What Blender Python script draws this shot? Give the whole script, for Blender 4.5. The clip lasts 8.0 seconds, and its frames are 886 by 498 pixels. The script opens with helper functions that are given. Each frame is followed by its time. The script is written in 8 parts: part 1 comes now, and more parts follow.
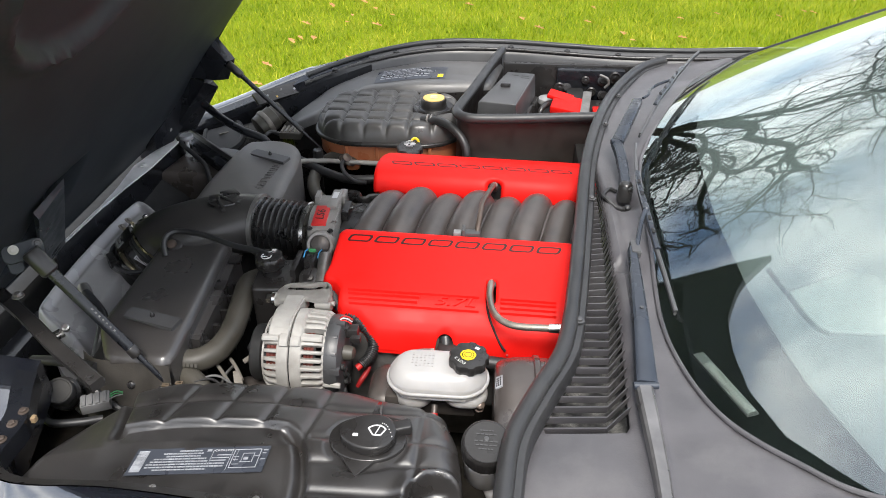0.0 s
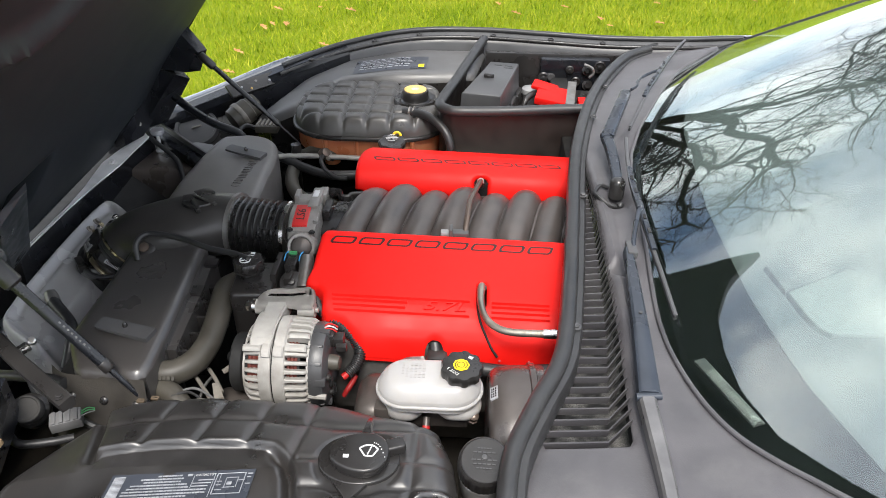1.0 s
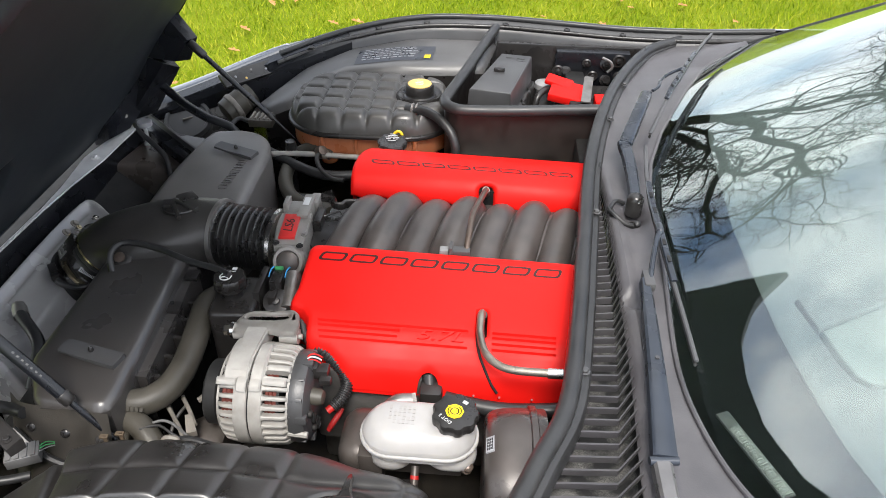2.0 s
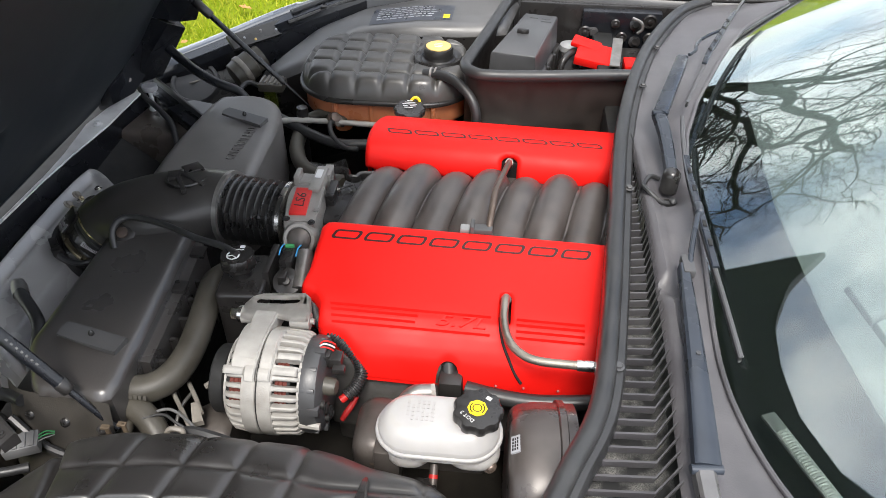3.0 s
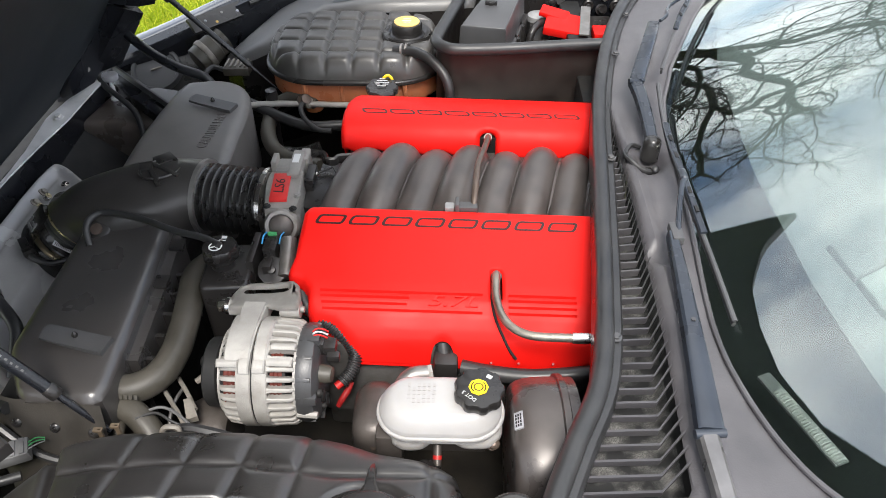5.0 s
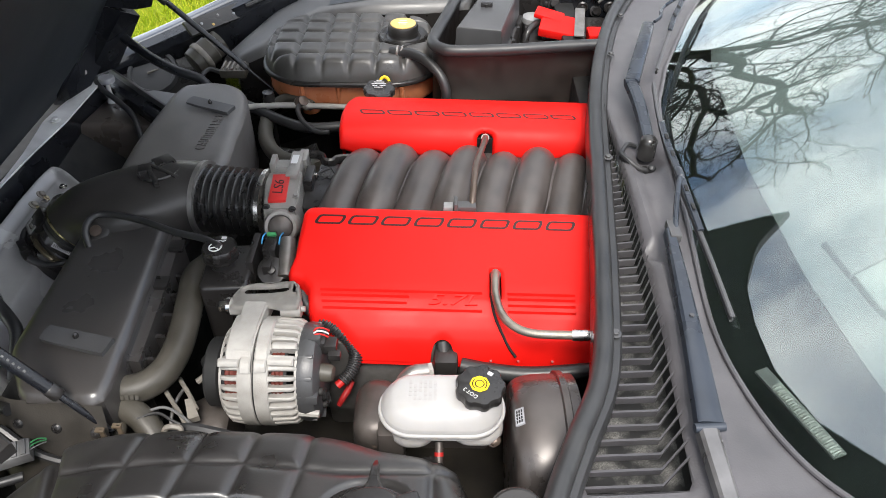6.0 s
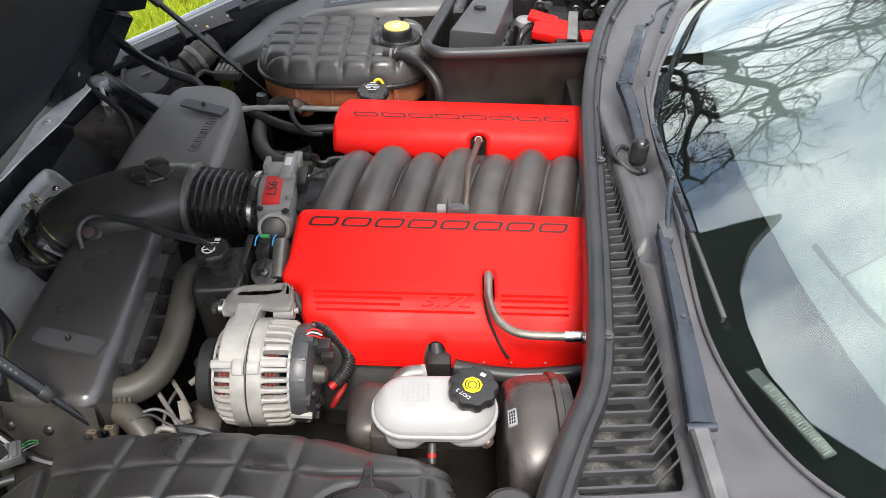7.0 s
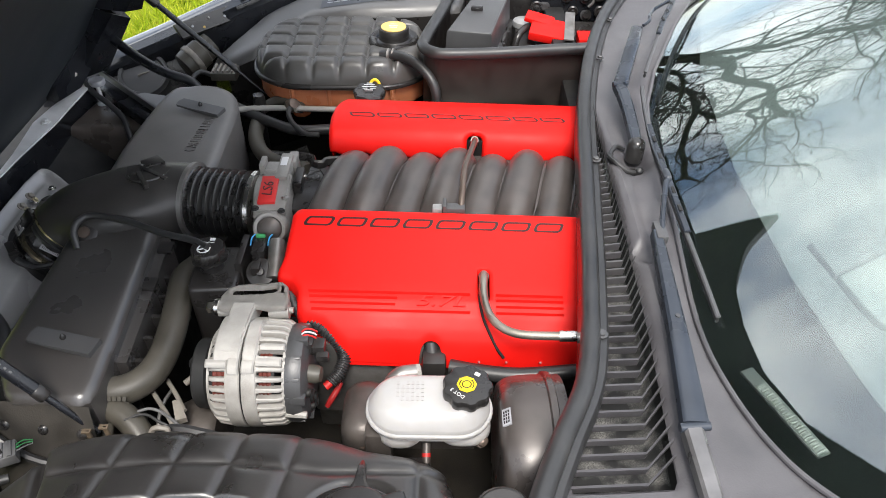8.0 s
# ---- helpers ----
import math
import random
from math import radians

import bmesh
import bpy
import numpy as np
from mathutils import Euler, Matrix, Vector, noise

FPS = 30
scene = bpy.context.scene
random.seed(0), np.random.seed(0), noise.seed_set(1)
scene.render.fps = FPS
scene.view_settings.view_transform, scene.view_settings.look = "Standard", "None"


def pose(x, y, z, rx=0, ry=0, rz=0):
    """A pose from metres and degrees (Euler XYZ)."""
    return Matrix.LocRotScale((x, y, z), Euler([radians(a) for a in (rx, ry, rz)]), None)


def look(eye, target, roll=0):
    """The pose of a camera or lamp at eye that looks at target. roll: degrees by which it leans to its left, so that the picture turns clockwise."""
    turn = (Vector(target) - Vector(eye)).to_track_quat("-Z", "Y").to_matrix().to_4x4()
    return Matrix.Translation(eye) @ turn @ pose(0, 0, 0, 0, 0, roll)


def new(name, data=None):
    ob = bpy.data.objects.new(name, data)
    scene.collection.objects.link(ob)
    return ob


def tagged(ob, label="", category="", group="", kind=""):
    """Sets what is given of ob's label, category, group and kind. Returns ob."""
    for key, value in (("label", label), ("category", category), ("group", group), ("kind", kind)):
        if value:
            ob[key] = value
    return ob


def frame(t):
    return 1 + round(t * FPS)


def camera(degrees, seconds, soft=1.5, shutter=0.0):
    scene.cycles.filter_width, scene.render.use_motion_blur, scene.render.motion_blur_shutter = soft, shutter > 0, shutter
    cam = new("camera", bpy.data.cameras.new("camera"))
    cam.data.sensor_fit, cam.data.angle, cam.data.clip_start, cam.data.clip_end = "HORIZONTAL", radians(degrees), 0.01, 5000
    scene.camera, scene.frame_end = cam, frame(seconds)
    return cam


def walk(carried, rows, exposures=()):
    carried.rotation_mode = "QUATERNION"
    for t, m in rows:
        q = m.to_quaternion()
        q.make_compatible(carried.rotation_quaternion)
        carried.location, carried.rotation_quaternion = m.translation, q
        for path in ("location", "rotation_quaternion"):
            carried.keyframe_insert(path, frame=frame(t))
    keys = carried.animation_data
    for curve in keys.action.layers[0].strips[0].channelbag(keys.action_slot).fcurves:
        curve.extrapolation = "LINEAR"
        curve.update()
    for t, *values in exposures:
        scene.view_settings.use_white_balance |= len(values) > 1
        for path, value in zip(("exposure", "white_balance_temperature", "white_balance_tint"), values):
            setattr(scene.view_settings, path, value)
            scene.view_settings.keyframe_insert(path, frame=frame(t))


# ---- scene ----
cam = camera(62.8, 8.0, soft=0.65)
METRES, EYE, TILT, LEAN, TURN = 0.40, 1.58, -33.0, 0.0, 4.9
ROWS = [
    (0.0, -0.0004, 0.0028, -0.0037, -0.02, 0.05, -0.00),
    (0.5, -0.0511, 0.0028, -0.0070, -1.40, -0.37, 0.72),
    (1.0, -0.0562, 0.1399, 0.0710, -1.99, -1.14, 0.66),
    (1.2, -0.0275, 0.2017, 0.1266, -2.04, -1.45, 0.50),
    (2.3, 0.0191, 0.5004, 0.2819, -0.45, -3.84, -0.90),
    (2.5, 0.0046, 0.5412, 0.2971, -0.17, -4.42, -1.00),
    (3, -0.0132, 0.6351, 0.3155, 0.15, -6.25, -0.86),
    (3.5, -0.0496, 0.6943, 0.3402, -0.26, -7.12, -0.43),
    (4, -0.0650, 0.7031, 0.3418, -1.23, -7.93, 0.82),
    (4.5, -0.0816, 0.6741, 0.3349, -2.22, -8.11, 1.45),
    (4.7, -0.0876, 0.6674, 0.3336, -2.57, -8.27, 1.64),
    (5.8, -0.1239, 0.6450, 0.3218, -3.53, -8.07, 2.05),
    (6, -0.1222, 0.6424, 0.3191, -3.55, -8.02, 2.11),
    (6.5, -0.1262, 0.6434, 0.3178, -3.74, -7.85, 2.14),
    (7, -0.1173, 0.6354, 0.3138, -3.97, -7.78, 2.07),
    (7.5, -0.1060, 0.6327, 0.3125, -3.98, -7.77, 2.07),
    (8, -0.1027, 0.6324, 0.3069, -4.02, -7.66, 2.01),
]
walk(cam, [(t, pose(0, 0, EYE, TILT, LEAN, TURN) @ pose(METRES * x, METRES * y, METRES * z, 90 + pitch, roll, yaw)) for t, x, y, z, yaw, pitch, roll in ROWS], exposures=[(0.0, 1.13), (1.2, 1.14), (2.5, 1.18), (4.0, 1.23), (8.0, 1.23)])

# ---- world, sun, exposure ----
world = bpy.data.worlds.new("overcast_sky")
scene.world = world
world.use_nodes = True
wn, wl = world.node_tree.nodes, world.node_tree.links
wn.clear()
w_out, w_bg = wn.new("ShaderNodeOutputWorld"), wn.new("ShaderNodeBackground")
w_sky = wn.new("ShaderNodeTexSky")
w_sky.sky_type, w_sky.sun_disc = "NISHITA", False
w_sky.sun_elevation, w_sky.sun_rotation = radians(60), radians(174)
w_co, w_map = wn.new("ShaderNodeTexCoord"), wn.new("ShaderNodeMapping")
w_map.inputs["Scale"].default_value = (1.0, 1.0, 1.6)
w_noise = wn.new("ShaderNodeTexNoise")
w_noise.inputs["Scale"].default_value, w_noise.inputs["Detail"].default_value = 2.3, 8.0
w_ramp = wn.new("ShaderNodeValToRGB")
w_ramp.color_ramp.elements[0].position, w_ramp.color_ramp.elements[1].position = 0.33, 0.52
w_cloud = wn.new("ShaderNodeTexNoise")
w_cloud.inputs["Scale"].default_value, w_cloud.inputs["Detail"].default_value = 3.6, 6.0
w_cramp = wn.new("ShaderNodeValToRGB")
w_cramp.color_ramp.elements[0].color, w_cramp.color_ramp.elements[1].color = (5.2, 5.5, 6.3, 1), (9.6, 9.8, 9.95, 1)
w_cramp.color_ramp.elements[0].position, w_cramp.color_ramp.elements[1].position = 0.36, 0.62
w_mix = wn.new("ShaderNodeMix")
w_mix.data_type = "RGBA"
wl.new(w_co.outputs["Generated"], w_map.inputs["Vector"])
wl.new(w_map.outputs["Vector"], w_noise.inputs["Vector"])
wl.new(w_map.outputs["Vector"], w_cloud.inputs["Vector"])
wl.new(w_noise.outputs["Fac"], w_ramp.inputs["Fac"])
wl.new(w_cloud.outputs["Fac"], w_cramp.inputs["Fac"])
wl.new(w_ramp.outputs["Color"], w_mix.inputs[0])
wl.new(w_sky.outputs["Color"], w_mix.inputs[6])
wl.new(w_cramp.outputs["Color"], w_mix.inputs[7])
wl.new(w_mix.outputs[2], w_bg.inputs["Color"])
wl.new(w_bg.outputs["Background"], w_out.inputs["Surface"])
w_bg.inputs["Strength"].default_value = 0.118

sun = new("sun", bpy.data.lights.new("sun", "SUN"))
sun.data.energy, sun.data.angle, sun.data.color = 2.15, radians(20), (1.0, 0.95, 0.885)
sun.matrix_world = look((0.5, -3.7, 9.46), (0, 1.3, 0.8))


# ---- materials ----
def material(name, color, rough=0.5, metal=0.0, vary=0.25, scale=30.0, fine=400.0, bump=0.05, stain=0.0, stain_color=(0.25, 0.22, 0.18), coat=0.0, spec=0.5, coat_rough=0.05, rough_vary=0.12):
    """A surface with grain at two scales, uneven gloss, and dust or stains with a shape of their own."""
    m = bpy.data.materials.new(name)
    m.use_nodes = True
    n, l = m.node_tree.nodes, m.node_tree.links
    b = n["Principled BSDF"]
    co = n.new("ShaderNodeTexCoord")
    big, small = n.new("ShaderNodeTexNoise"), n.new("ShaderNodeTexNoise")
    big.inputs["Scale"].default_value, big.inputs["Detail"].default_value = scale, 6
    small.inputs["Scale"].default_value, small.inputs["Detail"].default_value = fine, 4
    for t in (big, small):
        l.new(co.outputs["Object"], t.inputs["Vector"])
    ramp = n.new("ShaderNodeMapRange")
    ramp.inputs["From Min"].default_value, ramp.inputs["From Max"].default_value = 0.3, 0.7
    ramp.inputs["To Min"].default_value, ramp.inputs["To Max"].default_value = 1 - vary, 1 + vary
    l.new(big.outputs["Fac"], ramp.inputs["Value"])
    tone = n.new("ShaderNodeMix")
    tone.data_type, tone.blend_type = "RGBA", "MULTIPLY"
    tone.inputs[0].default_value = 1.0
    tone.inputs[6].default_value = (*color, 1)
    l.new(ramp.outputs["Result"], tone.inputs[7])
    last = tone.outputs[2]
    if stain:
        st = n.new("ShaderNodeTexNoise")
        st.inputs["Scale"].default_value, st.inputs["Detail"].default_value, st.inputs["Roughness"].default_value = scale * 0.45, 9, 0.65
        l.new(co.outputs["Object"], st.inputs["Vector"])
        sr = n.new("ShaderNodeMapRange")
        sr.inputs["From Min"].default_value, sr.inputs["From Max"].default_value = 0.5, 0.72
        sr.inputs["To Max"].default_value = stain
        l.new(st.outputs["Fac"], sr.inputs["Value"])
        sm = n.new("ShaderNodeMix")
        sm.data_type = "RGBA"
        sm.inputs[7].default_value = (*stain_color, 1)
        l.new(sr.outputs["Result"], sm.inputs[0])
        l.new(last, sm.inputs[6])
        last = sm.outputs[2]
    l.new(last, b.inputs["Base Color"])
    rr = n.new("ShaderNodeMapRange")
    rr.inputs["From Min"].default_value, rr.inputs["From Max"].default_value = 0.3, 0.7
    rr.inputs["To Min"].default_value, rr.inputs["To Max"].default_value = max(0.02, rough - rough_vary), min(1, rough + rough_vary)
    l.new(big.outputs["Fac"], rr.inputs["Value"])
    l.new(rr.outputs["Result"], b.inputs["Roughness"])
    b.inputs["Metallic"].default_value = metal
    b.inputs["Coat Weight"].default_value, b.inputs["Coat Roughness"].default_value = coat, coat_rough
    b.inputs["Specular IOR Level"].default_value = spec
    if bump:
        bp = n.new("ShaderNodeBump")
        bp.inputs["Strength"].default_value, bp.inputs["Distance"].default_value = min(1.0, bump * 1.8), 0.0006
        l.new(small.outputs["Fac"], bp.inputs["Height"])
        l.new(bp.outputs["Normal"], b.inputs["Normal"])
    return m


BLACK = material("black_plastic", (0.020, 0.0185, 0.018), 0.3, bump=0.16, stain=0.35, stain_color=(0.05, 0.046, 0.042), scale=14)
BLACK_PAD = material("black_moulded_plastic", (0.024, 0.0222, 0.0215), 0.36, bump=0.12, stain=0.45, stain_color=(0.055, 0.048, 0.043), scale=16, spec=1.0)
DUCT = material("matt_black_duct", (0.030, 0.0275, 0.026), 0.40, bump=0.16, stain=0.3, stain_color=(0.06, 0.056, 0.052), scale=14, spec=0.6)
BELLOWS = material("glossy_black_rubber", (0.020, 0.019, 0.0185), 0.30, bump=0.03, stain=0.15, stain_color=(0.05, 0.048, 0.045), scale=20, spec=0.6)
# black housing; the grey base carries the sky mirrored in its gloss
AIRBOX = material("sky_sheen_plastic", (0.37, 0.362, 0.358), 0.27, bump=0.12, vary=0.12, scale=10, spec=0.7, rough_vary=0.05)
# black shroud plastic, its base paled for the sky it reflects
SHROUD = material("skylit_shroud_plastic", (0.125, 0.117, 0.112), 0.42, bump=0.1, stain=0.4, stain_color=(0.14, 0.134, 0.128), scale=12, spec=0.7)
# rust-stained black paint; base lightened in place of the sheen along the shelf
SHELF = material("worn_sheen_paint", (0.095, 0.078, 0.066), 0.30, bump=0.25, stain=0.6, stain_color=(0.10, 0.062, 0.04), scale=22, coat=0.8, coat_rough=0.16)
# dust stains over a black whose base is raised for sheen on the pad tops
SKYLIT_PAD = material("dusty_skylit_plastic", (0.060, 0.057, 0.054), 0.38, bump=0.08, stain=0.35, stain_color=(0.09, 0.086, 0.08), scale=11, spec=0.6)
# black plastic with the skylight on upward faces put into its base colour
SKYLIT_BLACK = material("skylit_black_plastic", (0.085, 0.083, 0.082), 0.42, bump=0.12, stain=0.35, stain_color=(0.13, 0.122, 0.11), scale=9, spec=0.8)
GREY_BLACK = material("weathered_black_plastic", (0.06, 0.06, 0.062), 0.42, bump=0.15, stain=0.4, stain_color=(0.09, 0.086, 0.08), scale=9, spec=0.55)
COWL_GREY = material("faded_cowl_plastic", (0.076, 0.072, 0.077), 0.45, bump=0.25, stain=0.5, stain_color=(0.15, 0.143, 0.14), scale=14, spec=0.7)
GUARD = material("dusty_rubber_sheet", (0.045, 0.04, 0.034), 0.6, bump=0.3, vary=0.4, stain=0.6, stain_color=(0.1, 0.085, 0.065), scale=18)
# near-black for small dark parts, and as painted shade in gaps and deep walls
DARK = material("dark_part_and_void_shade", (0.008, 0.008, 0.008), 0.7, bump=0.1, stain=0.3, stain_color=(0.03, 0.026, 0.022))
RUBBER = material("black_rubber", (0.024, 0.024, 0.025), 0.42, bump=0.14, stain=0.3, stain_color=(0.05, 0.047, 0.043), scale=20, spec=0.55)
HOSE = material("grey_rubber_hose", (0.060, 0.054, 0.043), 0.5, bump=0.2, stain=0.4, stain_color=(0.085, 0.078, 0.065), scale=24)
# base lifted above plain black to paint in the panel's broad sheen
FAN_PANEL = material("sheen_lifted_panel", (0.052, 0.048, 0.046), 0.30, bump=0.14, vary=0.1, scale=10, spec=0.9, rough_vary=0.05)
CONN_GREY = material("worn_grey_print", (0.12, 0.12, 0.12), 0.5, bump=0.0)
PALE_PLUG = material("pale_plug_plastic", (0.22, 0.22, 0.22), 0.45, bump=0.05)
MANIFOLD = material("satin_nylon", (0.062, 0.053, 0.049), 0.42, bump=0.22, stain=0.25, stain_color=(0.08, 0.072, 0.066), scale=26, spec=0.6)
RED = material("red_moulded_plastic", (0.78, 0.010, 0.007), 0.5, vary=0.05, bump=0.12, fine=900, scale=10, spec=0.2)
RED_DULL = material("red_rubber", (0.5, 0.016, 0.014), 0.5, vary=0.15, bump=0.1)
RED_DARK = material("grimy_red_rubber", (0.26, 0.012, 0.012), 0.45, vary=0.25, bump=0.1)
LETTER = material("dark_recessed_letter", (0.02, 0.004, 0.004), 0.5, bump=0.05)
THROTTLE_CAST = material("dull_throttle_casting", (0.25, 0.238, 0.222), 0.5, metal=0.25, vary=0.16, bump=0.4, fine=600, stain=0.45, stain_color=(0.14, 0.12, 0.10), scale=36)
ALUMINIUM = material("cast_aluminium", (0.36, 0.345, 0.32), 0.58, metal=0.2, vary=0.16, bump=0.45, fine=600, stain=0.45, stain_color=(0.22, 0.19, 0.15), scale=36)
DULL_METAL = material("dull_metal", (0.26, 0.25, 0.24), 0.45, metal=0.7, bump=0.1, stain=0.5, stain_color=(0.12, 0.1, 0.08), scale=30)
STEEL = material("bright_steel", (0.62, 0.6, 0.57), 0.25, metal=1.0, bump=0.05, vary=0.1)
RUST = material("rusty_pipe", (0.11, 0.085, 0.07), 0.4, metal=0.5, bump=0.3, stain=0.6, stain_color=(0.14, 0.085, 0.055), scale=50)
BOOSTER = material("dark_painted_steel", (0.075, 0.064, 0.059), 0.33, metal=0.3, bump=0.05, stain=0.4, stain_color=(0.09, 0.075, 0.065), scale=22, spec=0.7)
COPPER = material("copper_winding", (0.15, 0.04, 0.03), 0.45, metal=0.5, bump=0.2)
YELLOW = material("yellow_print", (0.85, 0.6, 0.01), 0.45, bump=0.02, vary=0.05)
CAP_YELLOW = material("yellow_cap", (0.72, 0.5, 0.16), 0.5, bump=0.05, vary=0.15, stain=0.3, stain_color=(0.35, 0.22, 0.08))
FADED_INK = material("faded_white_ink", (0.30, 0.31, 0.33), 0.5, bump=0.0, vary=0.3, scale=80)
WHITE_INK = material("white_ink", (0.55, 0.55, 0.55), 0.5, bump=0.0, vary=0.05)
LABEL_DARK = material("dark_label_film", (0.045, 0.05, 0.062), 0.32, bump=0.0, vary=0.1)
PAINT = material("black_car_paint", (0.006, 0.007, 0.011), 0.3, bump=0.0, vary=0.1, coat=1.0, coat_rough=0.02)
PAINT.node_tree.nodes["Principled BSDF"].inputs["Coat IOR"].default_value = 2.3
PAINT_INNER = material("satin_black_paint", (0.01, 0.011, 0.014), 0.25, bump=0.03, vary=0.2, stain=0.3, stain_color=(0.035, 0.035, 0.035), scale=10)
HOOD_BLACK = material("hood_liner_black", (0.0115, 0.0155, 0.021), 0.58, bump=0.02, vary=0.15, stain=0.15, stain_color=(0.022, 0.023, 0.026), scale=5, spec=0.4, rough_vary=0.05)
GUSSET = material("blue_grey_paint", (0.022, 0.028, 0.034), 0.35, bump=0.03, vary=0.2)
WIPER = material("blue_black_satin", (0.03, 0.036, 0.047), 0.28, metal=0.2, bump=0.05, stain=0.3, stain_color=(0.1, 0.1, 0.1), scale=16)
ARM_STEEL = material("worn_arm_steel", (0.17, 0.165, 0.165), 0.36, metal=0.55, bump=0.08, stain=0.5, stain_color=(0.07, 0.06, 0.055), scale=24)
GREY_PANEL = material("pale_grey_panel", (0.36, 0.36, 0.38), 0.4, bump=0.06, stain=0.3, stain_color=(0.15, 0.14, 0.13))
PALE_HOSE = material("grimy_pale_rubber", (0.19, 0.172, 0.148), 0.55, bump=0.1, stain=0.6, stain_color=(0.06, 0.05, 0.04), scale=60)
TAB_TAN = material("dusty_tan_plastic", (0.11, 0.08, 0.052), 0.6, bump=0.05, stain=0.5, stain_color=(0.08, 0.065, 0.045))
RAIL_GREY = material("pale_rail_grey", (0.62, 0.62, 0.62), 0.4, bump=0.06, stain=0.4, stain_color=(0.35, 0.34, 0.32), scale=14)
DIRT = material("grimy_floor", (0.03, 0.026, 0.021), 0.8, bump=0.5, vary=0.5, stain=0.6, stain_color=(0.075, 0.06, 0.045), scale=20)
WIRE_GREEN = material("green_wire", (0.05, 0.28, 0.1), 0.45, bump=0.0)
KNOB = material("dusty_black_rubber", (0.036, 0.035, 0.034), 0.75, bump=0.1, stain=0.4, stain_color=(0.09, 0.085, 0.08), scale=30, spec=0.25)
CAST_DARK = material("dark_cast_metal", (0.095, 0.083, 0.076), 0.4, metal=0.4, bump=0.2, stain=0.5, stain_color=(0.07, 0.055, 0.045), scale=30)
WIRE_BLUE = material("blue_clip", (0.05, 0.3, 0.6), 0.45, bump=0.0)
DASH = material("dark_dash", (0.004, 0.005, 0.005), 0.9, bump=0.1, spec=0.04)
INTERIOR = material("pale_cabin_trim", (0.08, 0.09, 0.094), 0.8, bump=0.0, vary=0.06, scale=3)
BARK = material("wet_bark", (0.018, 0.016, 0.014), 0.9, bump=0.6, vary=0.4, scale=8, fine=60, spec=0.2)
LEAF = material("dead_leaf", (0.42, 0.2, 0.07), 0.7, bump=0.2, vary=0.4, scale=40)


def translucent(name, color, weight, rough=0.35, stain=0.0, stain_color=(0.3, 0.2, 0.1)):
    m = material(name, color, rough, bump=0.04, vary=0.1, stain=stain, stain_color=stain_color, scale=18)
    b = m.node_tree.nodes["Principled BSDF"]
    b.inputs["Subsurface Weight"].default_value = weight
    b.inputs["Subsurface Radius"].default_value = (0.02, 0.018, 0.014)
    b.inputs["Subsurface Scale"].default_value = 0.6
    return m


MILKY = translucent("milky_plastic", (0.385, 0.372, 0.362), 0.35, 0.36)
TANK_PRINT = translucent("faded_tank_print", (0.372, 0.354, 0.338), 0.35, 0.38)
ORANGE = translucent("amber_tank_plastic", (0.46, 0.165, 0.075), 0.4, stain=0.5, stain_color=(0.24, 0.10, 0.06))


def braid(name):
    m = material(name, (0.3, 0.275, 0.235), 0.42, metal=0.85, bump=0.0)
    n, l = m.node_tree.nodes, m.node_tree.links
    w = n.new("ShaderNodeTexVoronoi")
    w.inputs["Scale"].default_value = 900
    co, bp = n.new("ShaderNodeTexCoord"), n.new("ShaderNodeBump")
    bp.inputs["Strength"].default_value, bp.inputs["Distance"].default_value = 0.45, 0.0005
    l.new(co.outputs["Object"], w.inputs["Vector"])
    l.new(w.outputs["Distance"], bp.inputs["Height"])
    l.new(bp.outputs["Normal"], n["Principled BSDF"].inputs["Normal"])
    return m


BRAID = braid("braided_steel")


def mesh_screen(name):
    """A woven black screen: fine grid of wires with dust between."""
    m = material(name, (0.015, 0.015, 0.015), 0.7, bump=0.0)
    n, l = m.node_tree.nodes, m.node_tree.links
    w = n.new("ShaderNodeTexVoronoi")
    w.inputs["Scale"].default_value = 700
    mx, co = n.new("ShaderNodeMix"), n.new("ShaderNodeTexCoord")
    no = n.new("ShaderNodeTexNoise")
    no.inputs["Scale"].default_value, no.inputs["Detail"].default_value = 35, 6
    mr = n.new("ShaderNodeMapRange")
    mr.inputs["From Min"].default_value, mr.inputs["From Max"].default_value = 0.42, 0.7
    mu = n.new("ShaderNodeMath")
    mu.operation = "MULTIPLY"
    mx.data_type = "RGBA"
    mx.inputs[6].default_value, mx.inputs[7].default_value = (0.012, 0.012, 0.012, 1), (0.3, 0.29, 0.27, 1)
    l.new(co.outputs["Object"], w.inputs["Vector"])
    l.new(co.outputs["Object"], no.inputs["Vector"])
    l.new(no.outputs["Fac"], mr.inputs["Value"])
    l.new(mr.outputs["Result"], mu.inputs[0])
    l.new(w.outputs["Distance"], mu.inputs[1])
    l.new(mu.outputs["Value"], mx.inputs[0])
    l.new(mx.outputs[2], n["Principled BSDF"].inputs["Base Color"])
    return m


SCREEN = mesh_screen("dusty_screen")


def glass_pane(name):
    m = bpy.data.materials.new(name)
    m.use_nodes = True
    b = m.node_tree.nodes["Principled BSDF"]
    b.inputs["Base Color"].default_value = (0.78, 0.92, 0.88, 1)
    b.inputs["Roughness"].default_value, b.inputs["IOR"].default_value = 0.0, 2.05
    b.inputs["Transmission Weight"].default_value = 1.0
    return m


GLASS = glass_pane("tinted_windscreen_glass")


